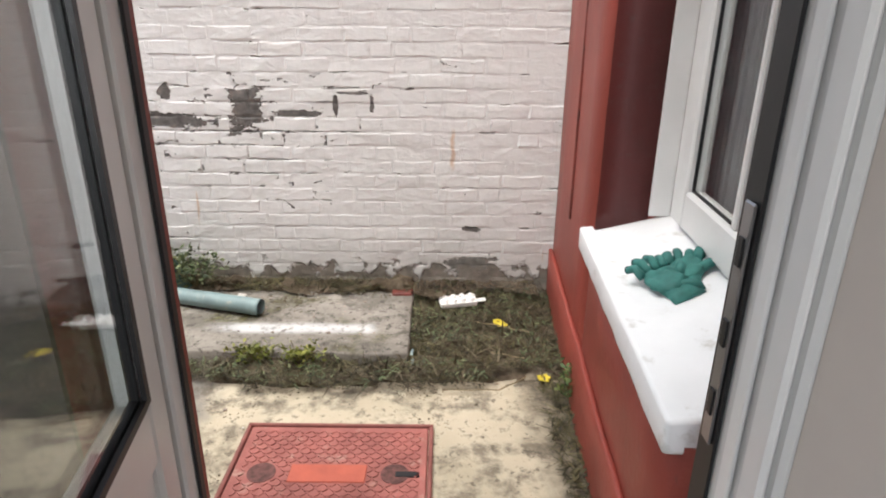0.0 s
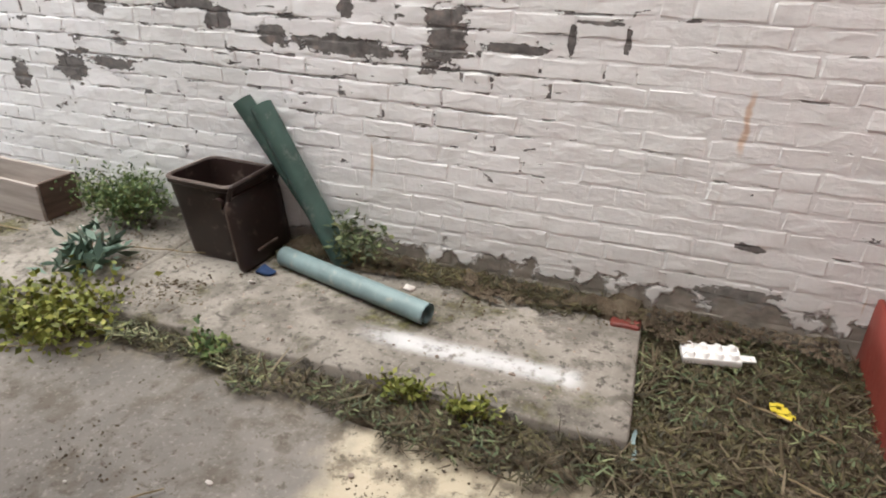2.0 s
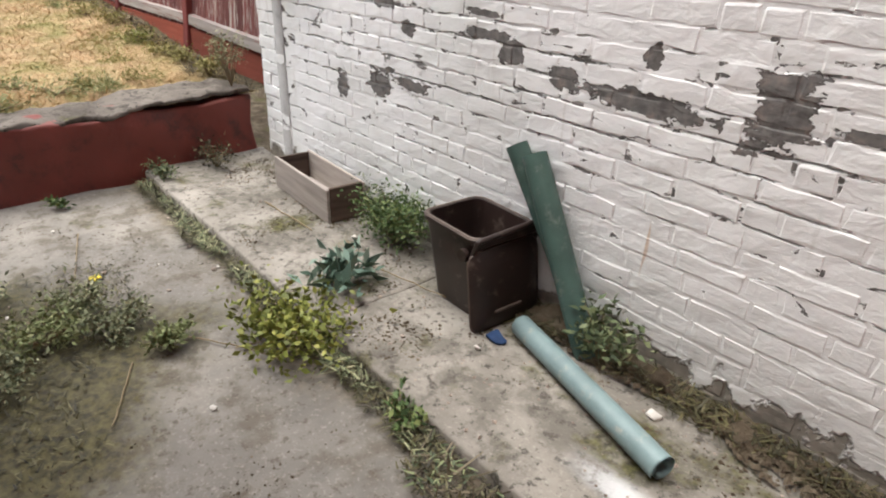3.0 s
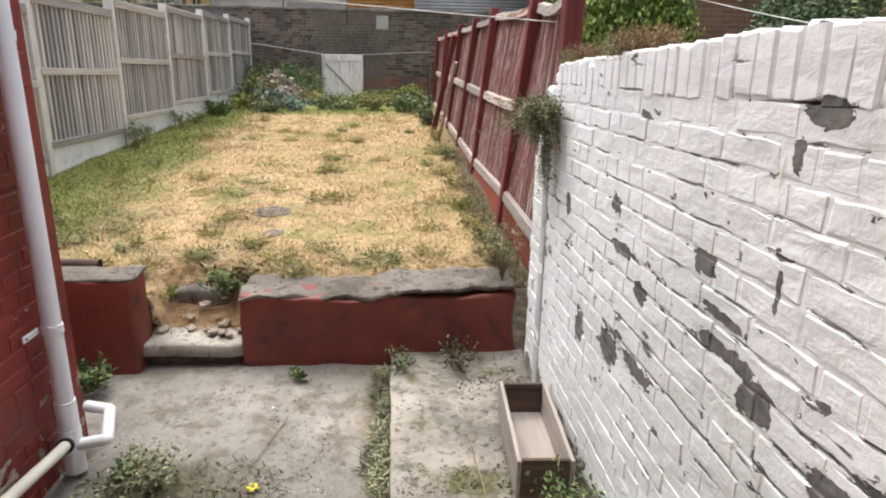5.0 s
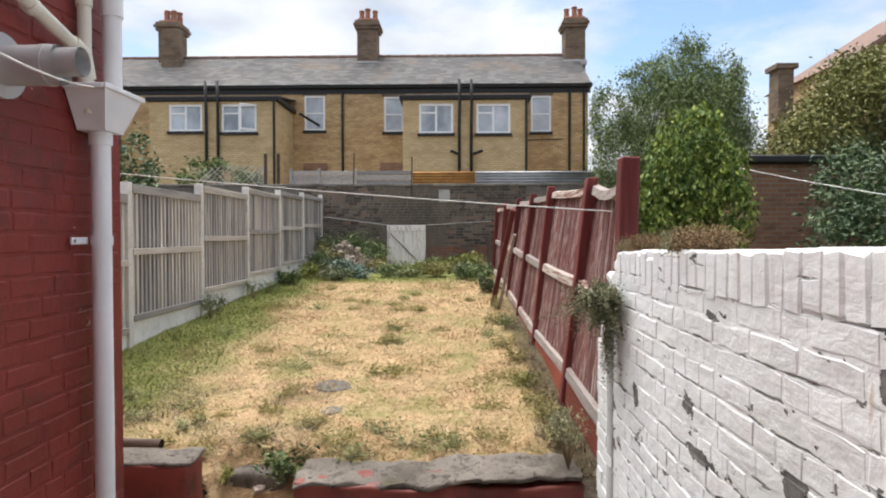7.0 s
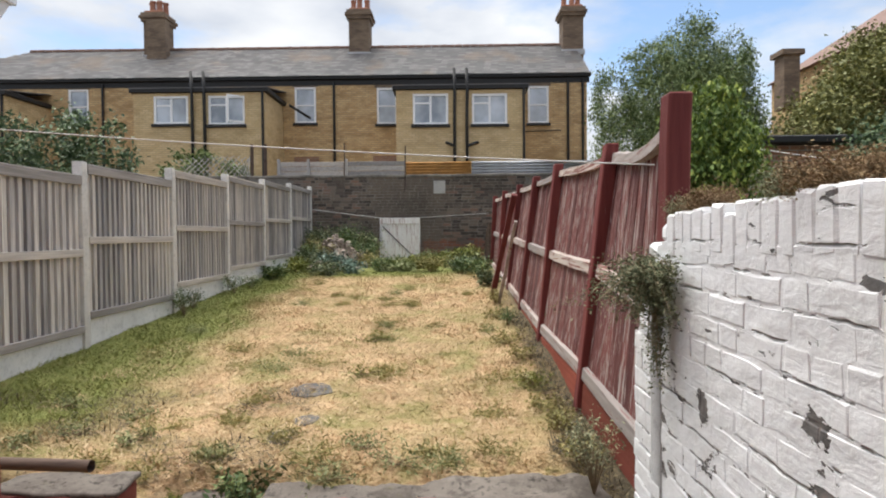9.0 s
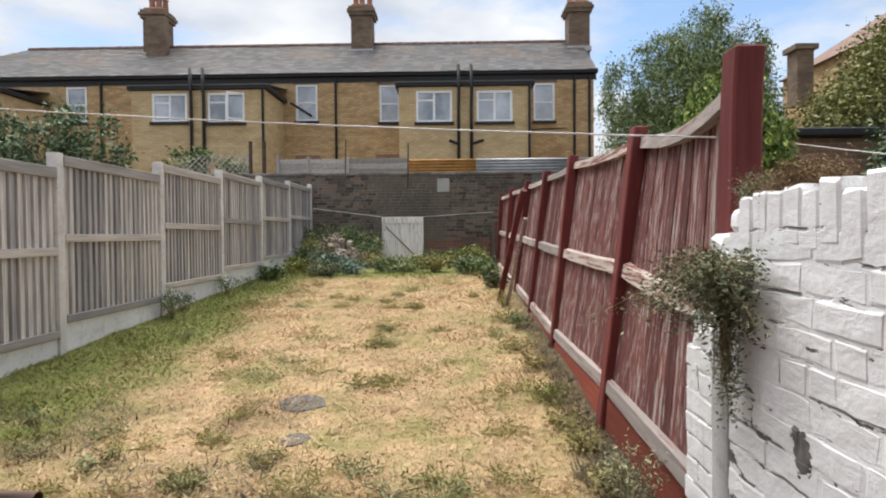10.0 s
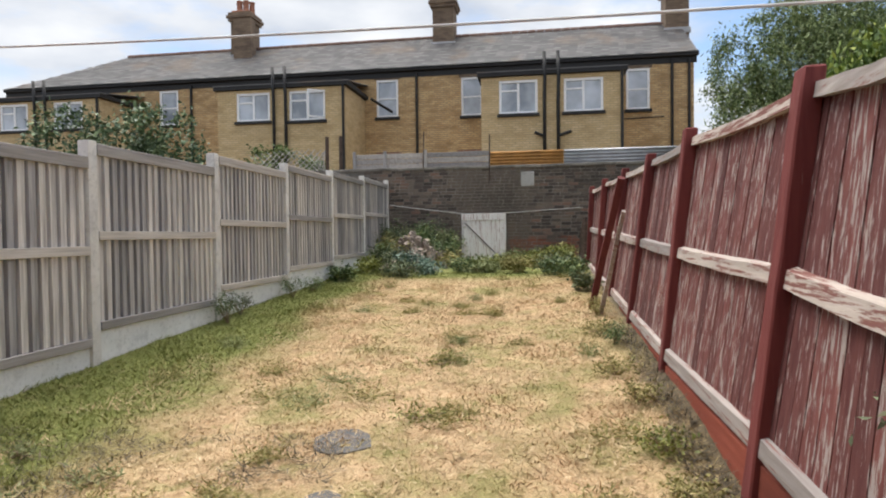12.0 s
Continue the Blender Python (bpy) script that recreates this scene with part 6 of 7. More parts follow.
clump_tree("lime_shrub", "bright yellow-green weeping shrub behind the wall", (-10.2, 6.1, 0.3), 3.3,
           [(0, 0, 2.35, 0.6, 0.62, 0.75), (0.1, -0.35, 1.9, 0.5, 0.45, 0.7), (0.1, 0.35, 1.85, 0.5, 0.45, 0.7), (0, 0.05, 2.95, 0.35, 0.4, 0.35)], 0.085, 17000, MLIME, 5, 0.07, 0.40, 1.4)
clump_tree("olive_tree", "broad olive-green tree in the neighbour's garden", (-13.5, 10.9, 0.2), 5.2,
           [(0, 0, 3.9, 1.2, 1.3, 1.0), (0.2, -1.4, 3.1, 0.9, 0.8, 0.9), (0.2, 1.2, 4.3, 1.0, 1.0, 1.0), (-0.2, 0.4, 4.7, 0.8, 1.2, 0.6), (0.2, -0.6, 2.3, 0.9, 0.9, 0.6)], 0.085, 62000, MOLIVE, 6, 0.13)
clump_tree("dark_shrub", "dark green shrub mass in the neighbour's garden", (-9.6, 8.5, 0.0), 3.1,
           [(0, 0, 2.3, 0.8, 0.8, 0.75), (0.2, 0.9, 2.6, 0.9, 0.8, 0.9), (0.2, -0.5, 1.6, 0.8, 0.7, 0.6), (0.3, 0.6, 1.4, 0.9, 0.9, 0.7)], 0.08, 22000, MTREED, 7, 0.08)
clump_tree("distant_shrub", "dark leafy shrub rising above the panel fence", (-14.8, -4.9, -0.2), 4.4,
           [(0, 0, 3.7, 0.9, 0.8, 0.8), (0, -1.0, 3.5, 0.9, 0.8, 0.75), (0, -2.0, 3.7, 0.9, 0.9, 0.8), (0.3, 0.5, 3.0, 0.7, 0.6, 0.5), (0, -1.2, 2.4, 1.2, 1.6, 0.9)], 0.12, 11000, MTREED, 8, 0.08)
clump_tree("thin_shrub", "thin leafy shrub rising behind the fence", (-20.5, -4.6, 1.9), 2.4,
           [(0, 0, 1.7, 0.4, 0.7, 0.6), (0, 0.8, 1.5, 0.4, 0.5, 0.4), (0, -0.9, 1.6, 0.5, 0.7, 0.6)], 0.12, 3500, MTREE, 9, 0.05)


def weed(name, label, at, r, h, n, mat, leaf, seed, flat=1.0, narrow=0.45, droop=-0.3, stems=6, cat="weed", group="", stem=None):
    """A low plant: stems from one root, leaves round them."""
    rng = np.random.default_rng(seed)
    t = thing(name, label, cat, group)
    bm = bmesh.new()
    ends = []
    for i in range(stems):
        a = rng.uniform(0, 6.28)
        e = Vector(at) + Vector((math.cos(a) * r * rng.uniform(0.3, 0.95), math.sin(a) * r * flat * rng.uniform(0.3, 0.95), h * rng.uniform(0.45, 1.0)))
        m_ = Vector(at).lerp(e, 0.5) + Vector((0, 0, h * 0.15))
        tube(bm, [Vector(at), m_, e], [0.004, 0.003, 0.0015], 4)
        ends += [(m_, e)]
    tagged(part("stem", bm, stem or MSTEM, t), kind="stuff")
    k = rng.integers(0, stems, n)
    u = rng.uniform(0.0, 1.1, n)[:, None]
    A, E_ = np.array([x[0] for x in ends])[k], np.array([x[1] for x in ends])[k]
    P = A + (E_ - A) * u + rng.normal(size=(n, 3)) * r * 0.16
    P[:, 2] = np.maximum(P[:, 2], at[2] + 0.004)
    soup("foliage", leaves(rng, P, leaf, droop, narrow), mat, t, 4)
    return t


YARDW = ((-3.41, 1.56, 0.2), (-2.92, 1.77, 0.2), (-2.75, 1.61, 0.18), (-2.87, 2.03, 0.15), (-2.64, 2.15, 0.1), (-3.1, 1.53, 0.2), (-3.07, 1.92, 0.14))
G = "weeds in the yard"
weed("yellow_weed", "yellow-green flowering weed in a crack of the yard", (-2.40, 2.56, -0.09), 0.34, 0.06, 1500, MYWEED, 0.032, 1, 0.6, 0.55, -0.4, 26, group=G)
weed("blue_weed", "blue-green broad-leaved weed on the slab", (-2.52, 2.84, -0.05), 0.16, 0.12, 150, MBWEED, 0.085, 2, 1, 0.34, -0.6, 12, group=G)
weed("green_weed", "lush green weed between planter and bin", (-2.75, 3.28, -0.05), 0.27, 0.24, 3000, MWEED, 0.026, 3, 0.55, 0.36, -0.4, 34, group=G)
weed("wall_weed", "straggling dark weed at the foot of the wall", (-1.50, 3.30, -0.05), 0.16, 0.21, 420, MVINE, 0.035, 4, 0.6, 0.45, -0.3, 12, group=G)
weed("small_weed", "small green weed on the slab edge", (-1.72, 2.58, -0.09), 0.08, 0.09, 160, MWEED, 0.03, 5, 1, 0.5, -0.4, 7, group=G)
weed("edge_weed", "yellow-green weed on the slab edge", (-0.98, 2.60, -0.10), 0.11, 0.10, 230, MYWEED, 0.026, 6, 0.5, 0.5, -0.4, 9, group=G)
weed("edge_weed", "green weed on the slab edge", (-0.76, 2.59, -0.10), 0.10, 0.10, 200, MYWEED, 0.026, 16, 0.5, 0.5, -0.4, 9, group=G)
weed("corner_weed", "green weed at the foot of the red wall", (0.42, 2.35, -0.10), 0.10, 0.16, 220, MWEED, 0.03, 7, 1.0, 0.4, -0.4, 9, group=G)
weed("corner_weed", "dark green weed at the foot of the stub wall", (-4.22, 0.98, -0.11), 0.17, 0.17, 380, MWEED, 0.04, 8, 0.9, 0.55, -0.3, 10, group=G)
weed("step_weed", "green weed growing on the step", (RX - 0.45, 1.60, 0.20), 0.20, 0.14, 420, MWEED, 0.045, 9, 0.9, 0.4, -0.4, 12, group=G)
weed("step_weed", "yellow moss beside the step", (RX - 0.36, 1.22, 0.16), 0.09, 0.10, 260, MYWEED, 0.02, 10, 0.7, 0.4, -0.4, 8, group=G)
weed("base_weed", "green weed at the foot of the retaining wall", (-4.34, 2.10, -0.11), 0.07, 0.06, 120, MWEED, 0.03, 11, 1, 0.5, -0.3, 6, group=G)
weed("base_weed", "dark weed in the joint by the retaining wall", (-4.36, 2.68, -0.10), 0.14, 0.13, 330, MVINE, 0.025, 12, 0.6, 0.4, -0.3, 10, group=G)
weed("base_weed", "dry weed at the foot of the retaining wall", (-4.34, 3.02, -0.06), 0.2, 0.16, 420, MDWEED, 0.025, 13, 0.5, 0.4, -0.3, 12, group=G)
weed("base_weed", "tangled weed in the wall corner", (-4.68, 3.32, 0.36), 0.18, 0.36, 900, MSAGE, 0.018, 14, 0.6, 0.4, -0.3, 16, group=G)
for i, (x, y, r_1) in enumerate(YARDW):
    weed("yard_weed", "low grey-green weed spreading over the mossy yard floor", (x, y, YARD + 0.004), r_1, 0.095, int(5000 * r_1), (MGREYW if i % 3 == 1 else MSAGE), 0.024, 180 + i, 1, 0.45, -0.3, 14, group=G)
weed("yard_weed", "small green weed by the drain", (-3.35, 1.50, -0.11), 0.07, 0.09, 120, MWEED, 0.03, 15, 1, 0.5, -0.3, 6, group=G)

# plants on and over the party wall
vine = thing("hanging_vine", "straggling grey-green plant hanging from the wall end", "plant")
rng = np.random.default_rng(31)
bm = bmesh.new()
P = []
for i in range(104):
    a = rng.uniform(0, 6.28)
    root = Vector((-3.98, PW - 0.004, 1.40))
    if i < 92:
        e = root + Vector((rng.normal() * 0.12 + 0.03, -abs(rng.normal()) * 0.11 - 0.02, rng.uniform(-0.13, 0.10)))
    else:
        e = root + Vector((rng.normal() * 0.03 + 0.05, -rng.uniform(0.01, 0.06), -rng.uniform(0.18, 0.40)))
    m_ = root.lerp(e, 0.5) + Vector((0, -0.03, 0.05))
    tube(bm, [root, m_, m_.lerp(e, 0.8)], [0.003, 0.002, 0.001], 4)
    for u in np.linspace(0.2, 1.0, 105):
        q = root.lerp(m_, u).lerp(m_.lerp(e, u), u)
        P.append(np.array(q) + rng.normal(size=3) * 0.016)
tagged(part("stem", bm, MSTEM, vine), kind="stuff")
soup("foliage", leaves(rng, np.array(P), 0.0145, 0.1, 0.36), MTHYME, vine, 4)
for i, (x, r_1, z) in enumerate(((-3.98, 0.10, 1.62), (-3.86, 0.13, 1.635), (-3.74, 0.09, 1.64), (-3.30, 0.11, 1.655), (-3.18, 0.13, 1.66), (-3.06, 0.10, 1.665))):
    weed("wall_top_plant", "dry rust-brown plant growing on the wall top", (x, PW + 0.07, z - 0.01), r_1, 0.085, 3800, (MRUSTW if i % 3 else MSAGE), 0.0085, 60 + i, 0.8, 0.4, -0.2, 34, "plant", "plants on the wall top")
for i in range(9):
    x = -2.9 + i * 0.32
    weed("tall_grass", "tall grass behind the white wall", (x, PW + 0.9 + 0.2 * (i % 3), 1.20), 0.25, 0.90, 150, MWEED if i % 2 else MYWEED, 0.09, 80 + i, 0.6, 0.1, -1.2, 16, "grass", "grasses behind the wall")

# growth along the fences and at the garden's end
edge = random.Random(12)
for i, (x, y, r_1, h, mt) in enumerate(((-9.55, -0.72, 0.24, 0.34, MWEED), (-9.95, -0.78, 0.2, 0.25, MVINE), (-11.3, -0.7, 0.25, 0.3, MWEED), (-12.0, -0.7, 0.25, 0.2, MWEED), (-13.2, -0.65, 0.3, 0.22, MWEED), (-14.4, -0.5, 0.35, 0.25, MYWEED), (-15.8, -0.3, 0.45, 0.5, MDWEED), (-16.6, 0.0, 0.5, 0.75, MWEED), (-17.0, 0.5, 0.4, 0.7, MVINE), (-14.8, 0.55, 0.4, 0.2, MBWEED), (-15.2, 1.2, 0.4, 0.22, MWEED), (-15.6, 1.7, 0.4, 0.2, MYWEED), (-16.2, 2.3, 0.4, 0.18, MYWEED), (-15.0, 2.2, 0.4, 0.25, MDWEED), (-14.3, 2.9, 0.4, 0.25, MWEED), (-16.5, 3.0, 0.4, 0.3, MYWEED), (-13.5, 3.2, 0.3, 0.3, MWEED), (-12.2, 3.25, 0.25, 0.2, MVINE), (-10.3, 3.25, 0.22, 0.18, MDWEED), (-8.8, 3.28, 0.2, 0.18, MWEED), (-7.2, 3.25, 0.2, 0.12, MDWEED), (-6.5, 3.28, 0.2, 0.12, MYWEED), (-5.6, 3.33, 0.16, 0.12, MDWEED), (-5.1, 3.33, 0.14, 0.15, MDWEED), (-16.8, -0.5, 0.5, 0.8, MVINE), (-16.3, 0.6, 0.45, 0.55, MWEED), (-15.7, -0.6, 0.4, 0.45, MWEED), (-17.1, 0.1, 0.5, 0.9, MWEED), (-15.3, 0.0, 0.45, 0.3, MBWEED), (-7.9, 3.2, 0.25, 0.1, MDWEED), (-9.3, 3.2, 0.3, 0.1, MDWEED), (-6.0, 3.3, 0.2, 0.08, MDWEED), (-16.9, 2.6, 0.3, 0.2, MYWEED), (-17.2, 3.2, 0.3, 0.3, MDWEED))):
    weed("border_weed", "rough weeds along the garden border", (x, y, lawn_z(x, y) - 0.01), r_1, h, int(2600 * r_1), (MTUFT if mt is MDWEED else mt), 0.024 + 0.04 * (x < -12), 100 + i, 0.8, 0.45, -0.35, 14, group="weeds along the border")
for i in range(44):
    x, y = -5.0 - 9.0 * edge.random() ** 1.3, edge.uniform(-0.3, 3.2)
    weed("lawn_tuft", "olive tuft of longer grass in the dry lawn", (x, y, lawn_z(x, y)), edge.uniform(0.12, 0.30), edge.uniform(0.02, 0.045), 420, (MTUFT if i % 5 else MGREYW), 0.04, 140 + i, 1, 0.12, -0.6, 12, group="tufts in the lawn", stem=MTUFT)
for i, (x, y, r_1) in enumerate(((-5.6, 0.35, 0.22), (-5.45, 0.75, 0.16), (-5.9, 0.55, 0.14), (-5.2, 1.35, 0.14), (-6.1, -0.1, 0.18), (-5.35, 0.1, 0.14), (-4.95, 2.0, 0.2), (-5.1, 2.35, 0.22), (-5.35, 2.15, 0.16), (-7.0, 1.9, 0.2), (-8.3, 1.85, 0.28))):
    weed("lawn_weed", "green broad-leaved weed in the dry lawn", (x, y, lawn_z(x, y)), r_1, 0.05, 230, (MYWEED if i > 8 else MGREYW), 0.036, 300 + i, 1, 0.22, -0.5, 14, group="weeds in the lawn")
for i, (x, y, h) in enumerate(((-16.9, -0.55, 0.95), (-16.6, -0.9, 0.7), (-17.2, 0.05, 1.05), (-17.1, 0.55, 0.8), (-15.9, 0.7, 0.3), (-15.4, -0.45, 0.4), (-15.0, 1.5, 0.18), (-15.8, 2.7, 0.16), (-14.8, 3.0, 0.25), (-17.1, 2.2, 0.2), (-17.3, 2.9, 0.2), (-14.2, 0.1, 0.2))):
    weed("bramble", "tangled green bramble at the garden's end", (x, y, lawn_z(x, y)), 0.45, h * 0.85, 1100, (MGREYW, MTUFT, MVINE)[i % 3], 0.055, 330 + i, 1, 0.5, -0.2, 18, "bramble", "brambles at the garden's end")
# rubble heap by the back wall
rh = thing("rubble_heap", "heap of broken brick and rubble against the back wall", "rubble")
rr = random.Random(17)
for i in range(230):
    a, d = rr.uniform(0, 6.28), rr.random() ** 0.7
    x, y = -16.3 + math.cos(a) * d * 1.35, -0.05 + math.sin(a) * d * 1.0
    s = rr.uniform(0.05, 0.14)
    bm = bmesh.new()
    bmesh.ops.create_cube(bm, size=1.0, matrix=Matrix.Translation((x, y, lawn_z(x, y) + (1 - d) * 0.62)) @ Euler((rr.uniform(0, 3), rr.uniform(0, 3), rr.uniform(0, 3))).to_matrix().to_4x4() @ Matrix.Diagonal((s * 1.6, s, s * 0.7, 1)))
    part("rubble_piece", jitter(bm, s * 0.25, 9, i), MRUBBLE, rh)
rs_ = random.Random(29)
for x, y, sx, sy in ((-6.55, 1.56, 0.20, 0.17), (-5.82, 1.70, 0.12, 0.08), (-5.50, 1.62, 0.13, 0.09)):
    bm = bmesh.new()
    rim_ = [(x + sx * q * math.cos(a), y + sy * q * math.sin(a)) for a, q in [(2 * math.pi * i / 14 + rs_.uniform(-0.12, 0.12), rs_.uniform(0.82, 1.12)) for i in range(14)]]
    low_, top_ = [[bm.verts.new((u, v, lawn_z(u, v) + h)) for u, v in rim_] for h in (-0.06, 0.006)]
    bm.faces.new(top_)
    for i in range(14):
        bm.faces.new((low_[i], low_[(i + 1) % 14], top_[(i + 1) % 14], top_[i]))
    solo("stepping_stone", bm, MSTONE, "flat dark grey stone sunk in the dry lawn", "stone", "stones in the lawn")

# grass: short blades all over the lawn
rng = np.random.default_rng(77)
n = 190000
u = rng.random(n)
X = -4.70 - (u ** 1.5) * 10.3
Y = rng.uniform(-0.92, 3.48, n)
keep_ = rng.random(n) < 0.95
X, Y = X[keep_], Y[keep_]
Z = np.array([lawn_z(a, b) for a, b in zip(X, Y)])
n = len(X)
ang = rng.uniform(0, 6.283, n)
patch = np.sin(X * 3.1 + 1.3 * np.sin(Y * 2.3)) * np.sin(Y * 3.7 + np.sin(X * 1.9))
H_ = rng.uniform(0.005, 0.018, n) * (1 + 0.9 * np.clip(patch, 0, 1)) * np.where(Y < 0.2, 1.7, 1.0)
W_ = rng.uniform(0.003, 0.006, n) * (1 + (-4.75 - X) * 0.08)
lean = rng.normal(size=(n, 2)) * 0.036
base = np.stack([X, Y, Z - 0.006], 1)
sd = np.stack([np.cos(ang), np.sin(ang), np.zeros(n)], 1) * W_[:, None]
tip = base + np.stack([lean[:, 0], lean[:, 1], H_ + 0.006], 1)
o = soup("grass", np.stack([base - sd, base + sd, tip], 1), MBLADE)
tagged(o, "short dry grass with greener patches", "grass", kind="stuff")


def litter_blades(name, label, count, x0, x1, y0, y1, z, mat, size, seed, keepf=None):
    rng = np.random.default_rng(seed)
    P = np.stack([rng.uniform(x0, x1, count), rng.uniform(y0, y1, count), z + rng.uniform(0, 0.03, count)], 1)
    if keepf is not None:
        P = P[[keepf(p[0], p[1]) for p in P]]
    d = rng.normal(size=(len(P), 3)) * (1, 1, 0.30)
    d[:, 2] = np.abs(d[:, 2])
    d /= np.linalg.norm(d, axis=1)[:, None]
    L = size * rng.uniform(0.4, 1.5, len(P))[:, None]
    s = np.cross(d, (0, 0, 1.0))
    s /= np.linalg.norm(s, axis=1)[:, None] + 1e-6
    W = 0.0014 + 0.0036 * rng.random(len(P))[:, None]
    q = np.stack([P - s * W, P + s * W, P + d * L + s * W * 0.4, P + d * L - s * W * 0.4], 1)
    return tagged(soup(name, q, mat, None, 4), label, "debris", kind="stuff")


def bed(x, y):
    """The rough outline of the weedy corner and its tongue along the slab."""
    w = 0.10 * noise.noise(Vector((x * 3, y * 3, 0))) + 0.05 * noise.noise(Vector((x * 9, y * 9, 2)))
    if x > -0.30:
        return y > 2.42 + w + 0.12 * (x > 0.1)
    return 2.44 + w < y < 2.66 and x > -1.15 or (2.5 + w < y < 2.62 and x > -1.6)


litter_blades("dead_weeds", "tangle of dead stalks and dark weeds on the soil", 3400, -1.6, 0.52, 2.25, 3.40, -0.10, MSTRAW, 0.075, 41, bed)
litter_blades("dark_weeds", "low dark weeds over the soil", 15000, -1.6, 0.52, 2.25, 3.40, -0.10, MDWEED, 0.028, 42, bed)
litter_blades("green_bed_weeds", "small green weeds among the dead stalks", 4200, -1.6, 0.52, 2.25, 3.40, -0.09, MVINE, 0.03, 55, lambda x, y: bed(x, y) and noise.noise(Vector((x * 5, y * 5, 3))) > -0.05)
litter_blades("joint_greens", "grey-green weeds in the joint of the yard", 3600, -4.4, -1.6, 2.46, 2.70, -0.10, MTHYME, 0.045, 56, lambda x, y: abs(y - 2.585) < 0.03 + 0.07 * noise.noise(Vector((x * 4, 0, 9))))
litter_blades("wall_foot_weeds", "dead leaves and weeds along the foot of the wall", 3200, -2.0, -0.3, 3.18, 3.41, -0.05, MDWEED, 0.05, 43, lambda x, y: y > 3.27 + 0.1 * noise.noise(Vector((x * 4, 0, 0))))
litter_blades("joint_weeds", "dark weeds growing in the joint of the yard", 4200, -4.4, -1.6, 2.48, 2.68, -0.11, MDWEED, 0.05, 44, lambda x, y: abs(y - 2.585) < 0.05 + 0.06 * noise.noise(Vector((x * 3, 0, 5))))
litter_blades("yard_moss_weeds", "patch of low mossy weeds on the yard floor", 3800, -3.9, -2.2, 1.2, 2.2, YARD, MDWEED, 0.025, 45, lambda x, y: noise.noise(Vector((x * 1.7, y * 1.7, 8))) + 0.35 > 0.9 * abs(y - 1.62) + 0.3 * abs(x + 3.0))
def lawn_litter(name, label, count, x0, x1, y0, y1, mat, size, seed, keepf):
    ob = litter_blades(name, label, count, x0, x1, y0, y1, 0.0, mat, size, seed, keepf)
    co = np.empty(len(ob.data.vertices) * 3, dtype=np.float32)
    ob.data.vertices.foreach_get("co", co)
    co = co.reshape(-1, 3)
    for q in range(0, len(co), 4):
        co[q:q + 4, 2] += lawn_z(float(co[q, 0]), float(co[q, 1]))
    ob.data.vertices.foreach_set("co", co.reshape(-1))
    ob.data.update()


lawn_litter("fence_foot_weeds", "dead stalks and dark litter along the foot of the red fence", 8000, -9.5, -4.6, 2.9, 3.5, MSTRAW, 0.07, 47, lambda x, y: y > 3.30 + 0.01 * (-4.6 - x) + 0.22 * noise.noise(Vector((x * 2.2, 0, 1))))
lawn_litter("step_edge_weeds", "dead stalks and dry litter on the lawn edge by the step", 5200, -6.6, -4.65, -0.8, 1.7, MSTRAW, 0.05, 48, lambda x, y: noise.noise(Vector((x * 2.0, y * 2.0, 6))) > 0.05)
lawn_litter("long_dry_grass", "longer dry grass lying in patches on the lawn", 26000, -12.0, -4.65, -0.3, 3.3, MHAY, 0.05, 49, lambda x, y: noise.noise(Vector((x * 1.6, y * 1.6, 2))) > 0.0)
litter_blades("house_foot_weeds", "weeds along the foot of the red wall", 900, 0.25, 0.42, 1.5, 2.5, -0.11, MDWEED, 0.05, 46, lambda x, y: x > 0.30 + 0.05 * noise.noise(Vector((y * 5, 0, 0))))

# ---- things in the yard ----
def rounded(x, y, hw, hd, r, z, n=5):
    out = []
    for cx, cy, a0 in ((hw - r, hd - r, 0), (-hw + r, hd - r, 90), (-hw + r, -hd + r, 180), (hw - r, -hd + r, 270)):
        for i in range(n + 1):
            a = radians(a0 + 90 * i / n)
            out.append((x + cx + r * math.cos(a), y + cy + r * math.sin(a), z))
    return out


def shell(loops, close_first=True, close_last=False):
    bm = bmesh.new()
    rows_ = [[bm.verts.new(v) for v in lp] for lp in loops]
    for p, q in zip(rows_, rows_[1:]):
        n = len(p)
        for j in range(n):
            bm.faces.new((p[j], p[(j + 1) % n], q[(j + 1) % n], q[j]))
    if close_first:
        bm.faces.new(rows_[0][::-1])
    if close_last:
        bm.faces.new(rows_[-1])
    return bm


# food-waste bin, lid hanging open to the front
bin_ = thing("caddy_bin", "open dark brown plastic waste caddy on the concrete slab", "bin", at=pose(-2.12, 3.245, -0.05, 0, 0, -3))
outer = [rounded(0, 0, 0.125, 0.105, 0.035, 0.0), rounded(0, 0, 0.13, 0.11, 0.035, 0.012), rounded(0, 0, 0.168, 0.148, 0.045, 0.345), rounded(0, 0, 0.178, 0.158, 0.05, 0.352), rounded(0, 0, 0.178, 0.158, 0.05, 0.372), rounded(0, 0, 0.168, 0.148, 0.045, 0.376)]
inner_ = [rounded(0, 0, 0.160, 0.140, 0.042, 0.372), rounded(0, 0, 0.122, 0.102, 0.03, 0.02)]
part("bucket", shell(outer + inner_, True, True), MBIN, bin_, smooth="auto")
part("rim", shell([rounded(0, 0, 0.1785, 0.1585, 0.05, 0.366), rounded(0, 0, 0.181, 0.161, 0.05, 0.371), rounded(0, 0, 0.176, 0.156, 0.05, 0.378), rounded(0, 0, 0.165, 0.145, 0.045, 0.377)], False), MBINRIM, bin_, "scuffed pale rim", "auto")
lid_ = bmesh.new()
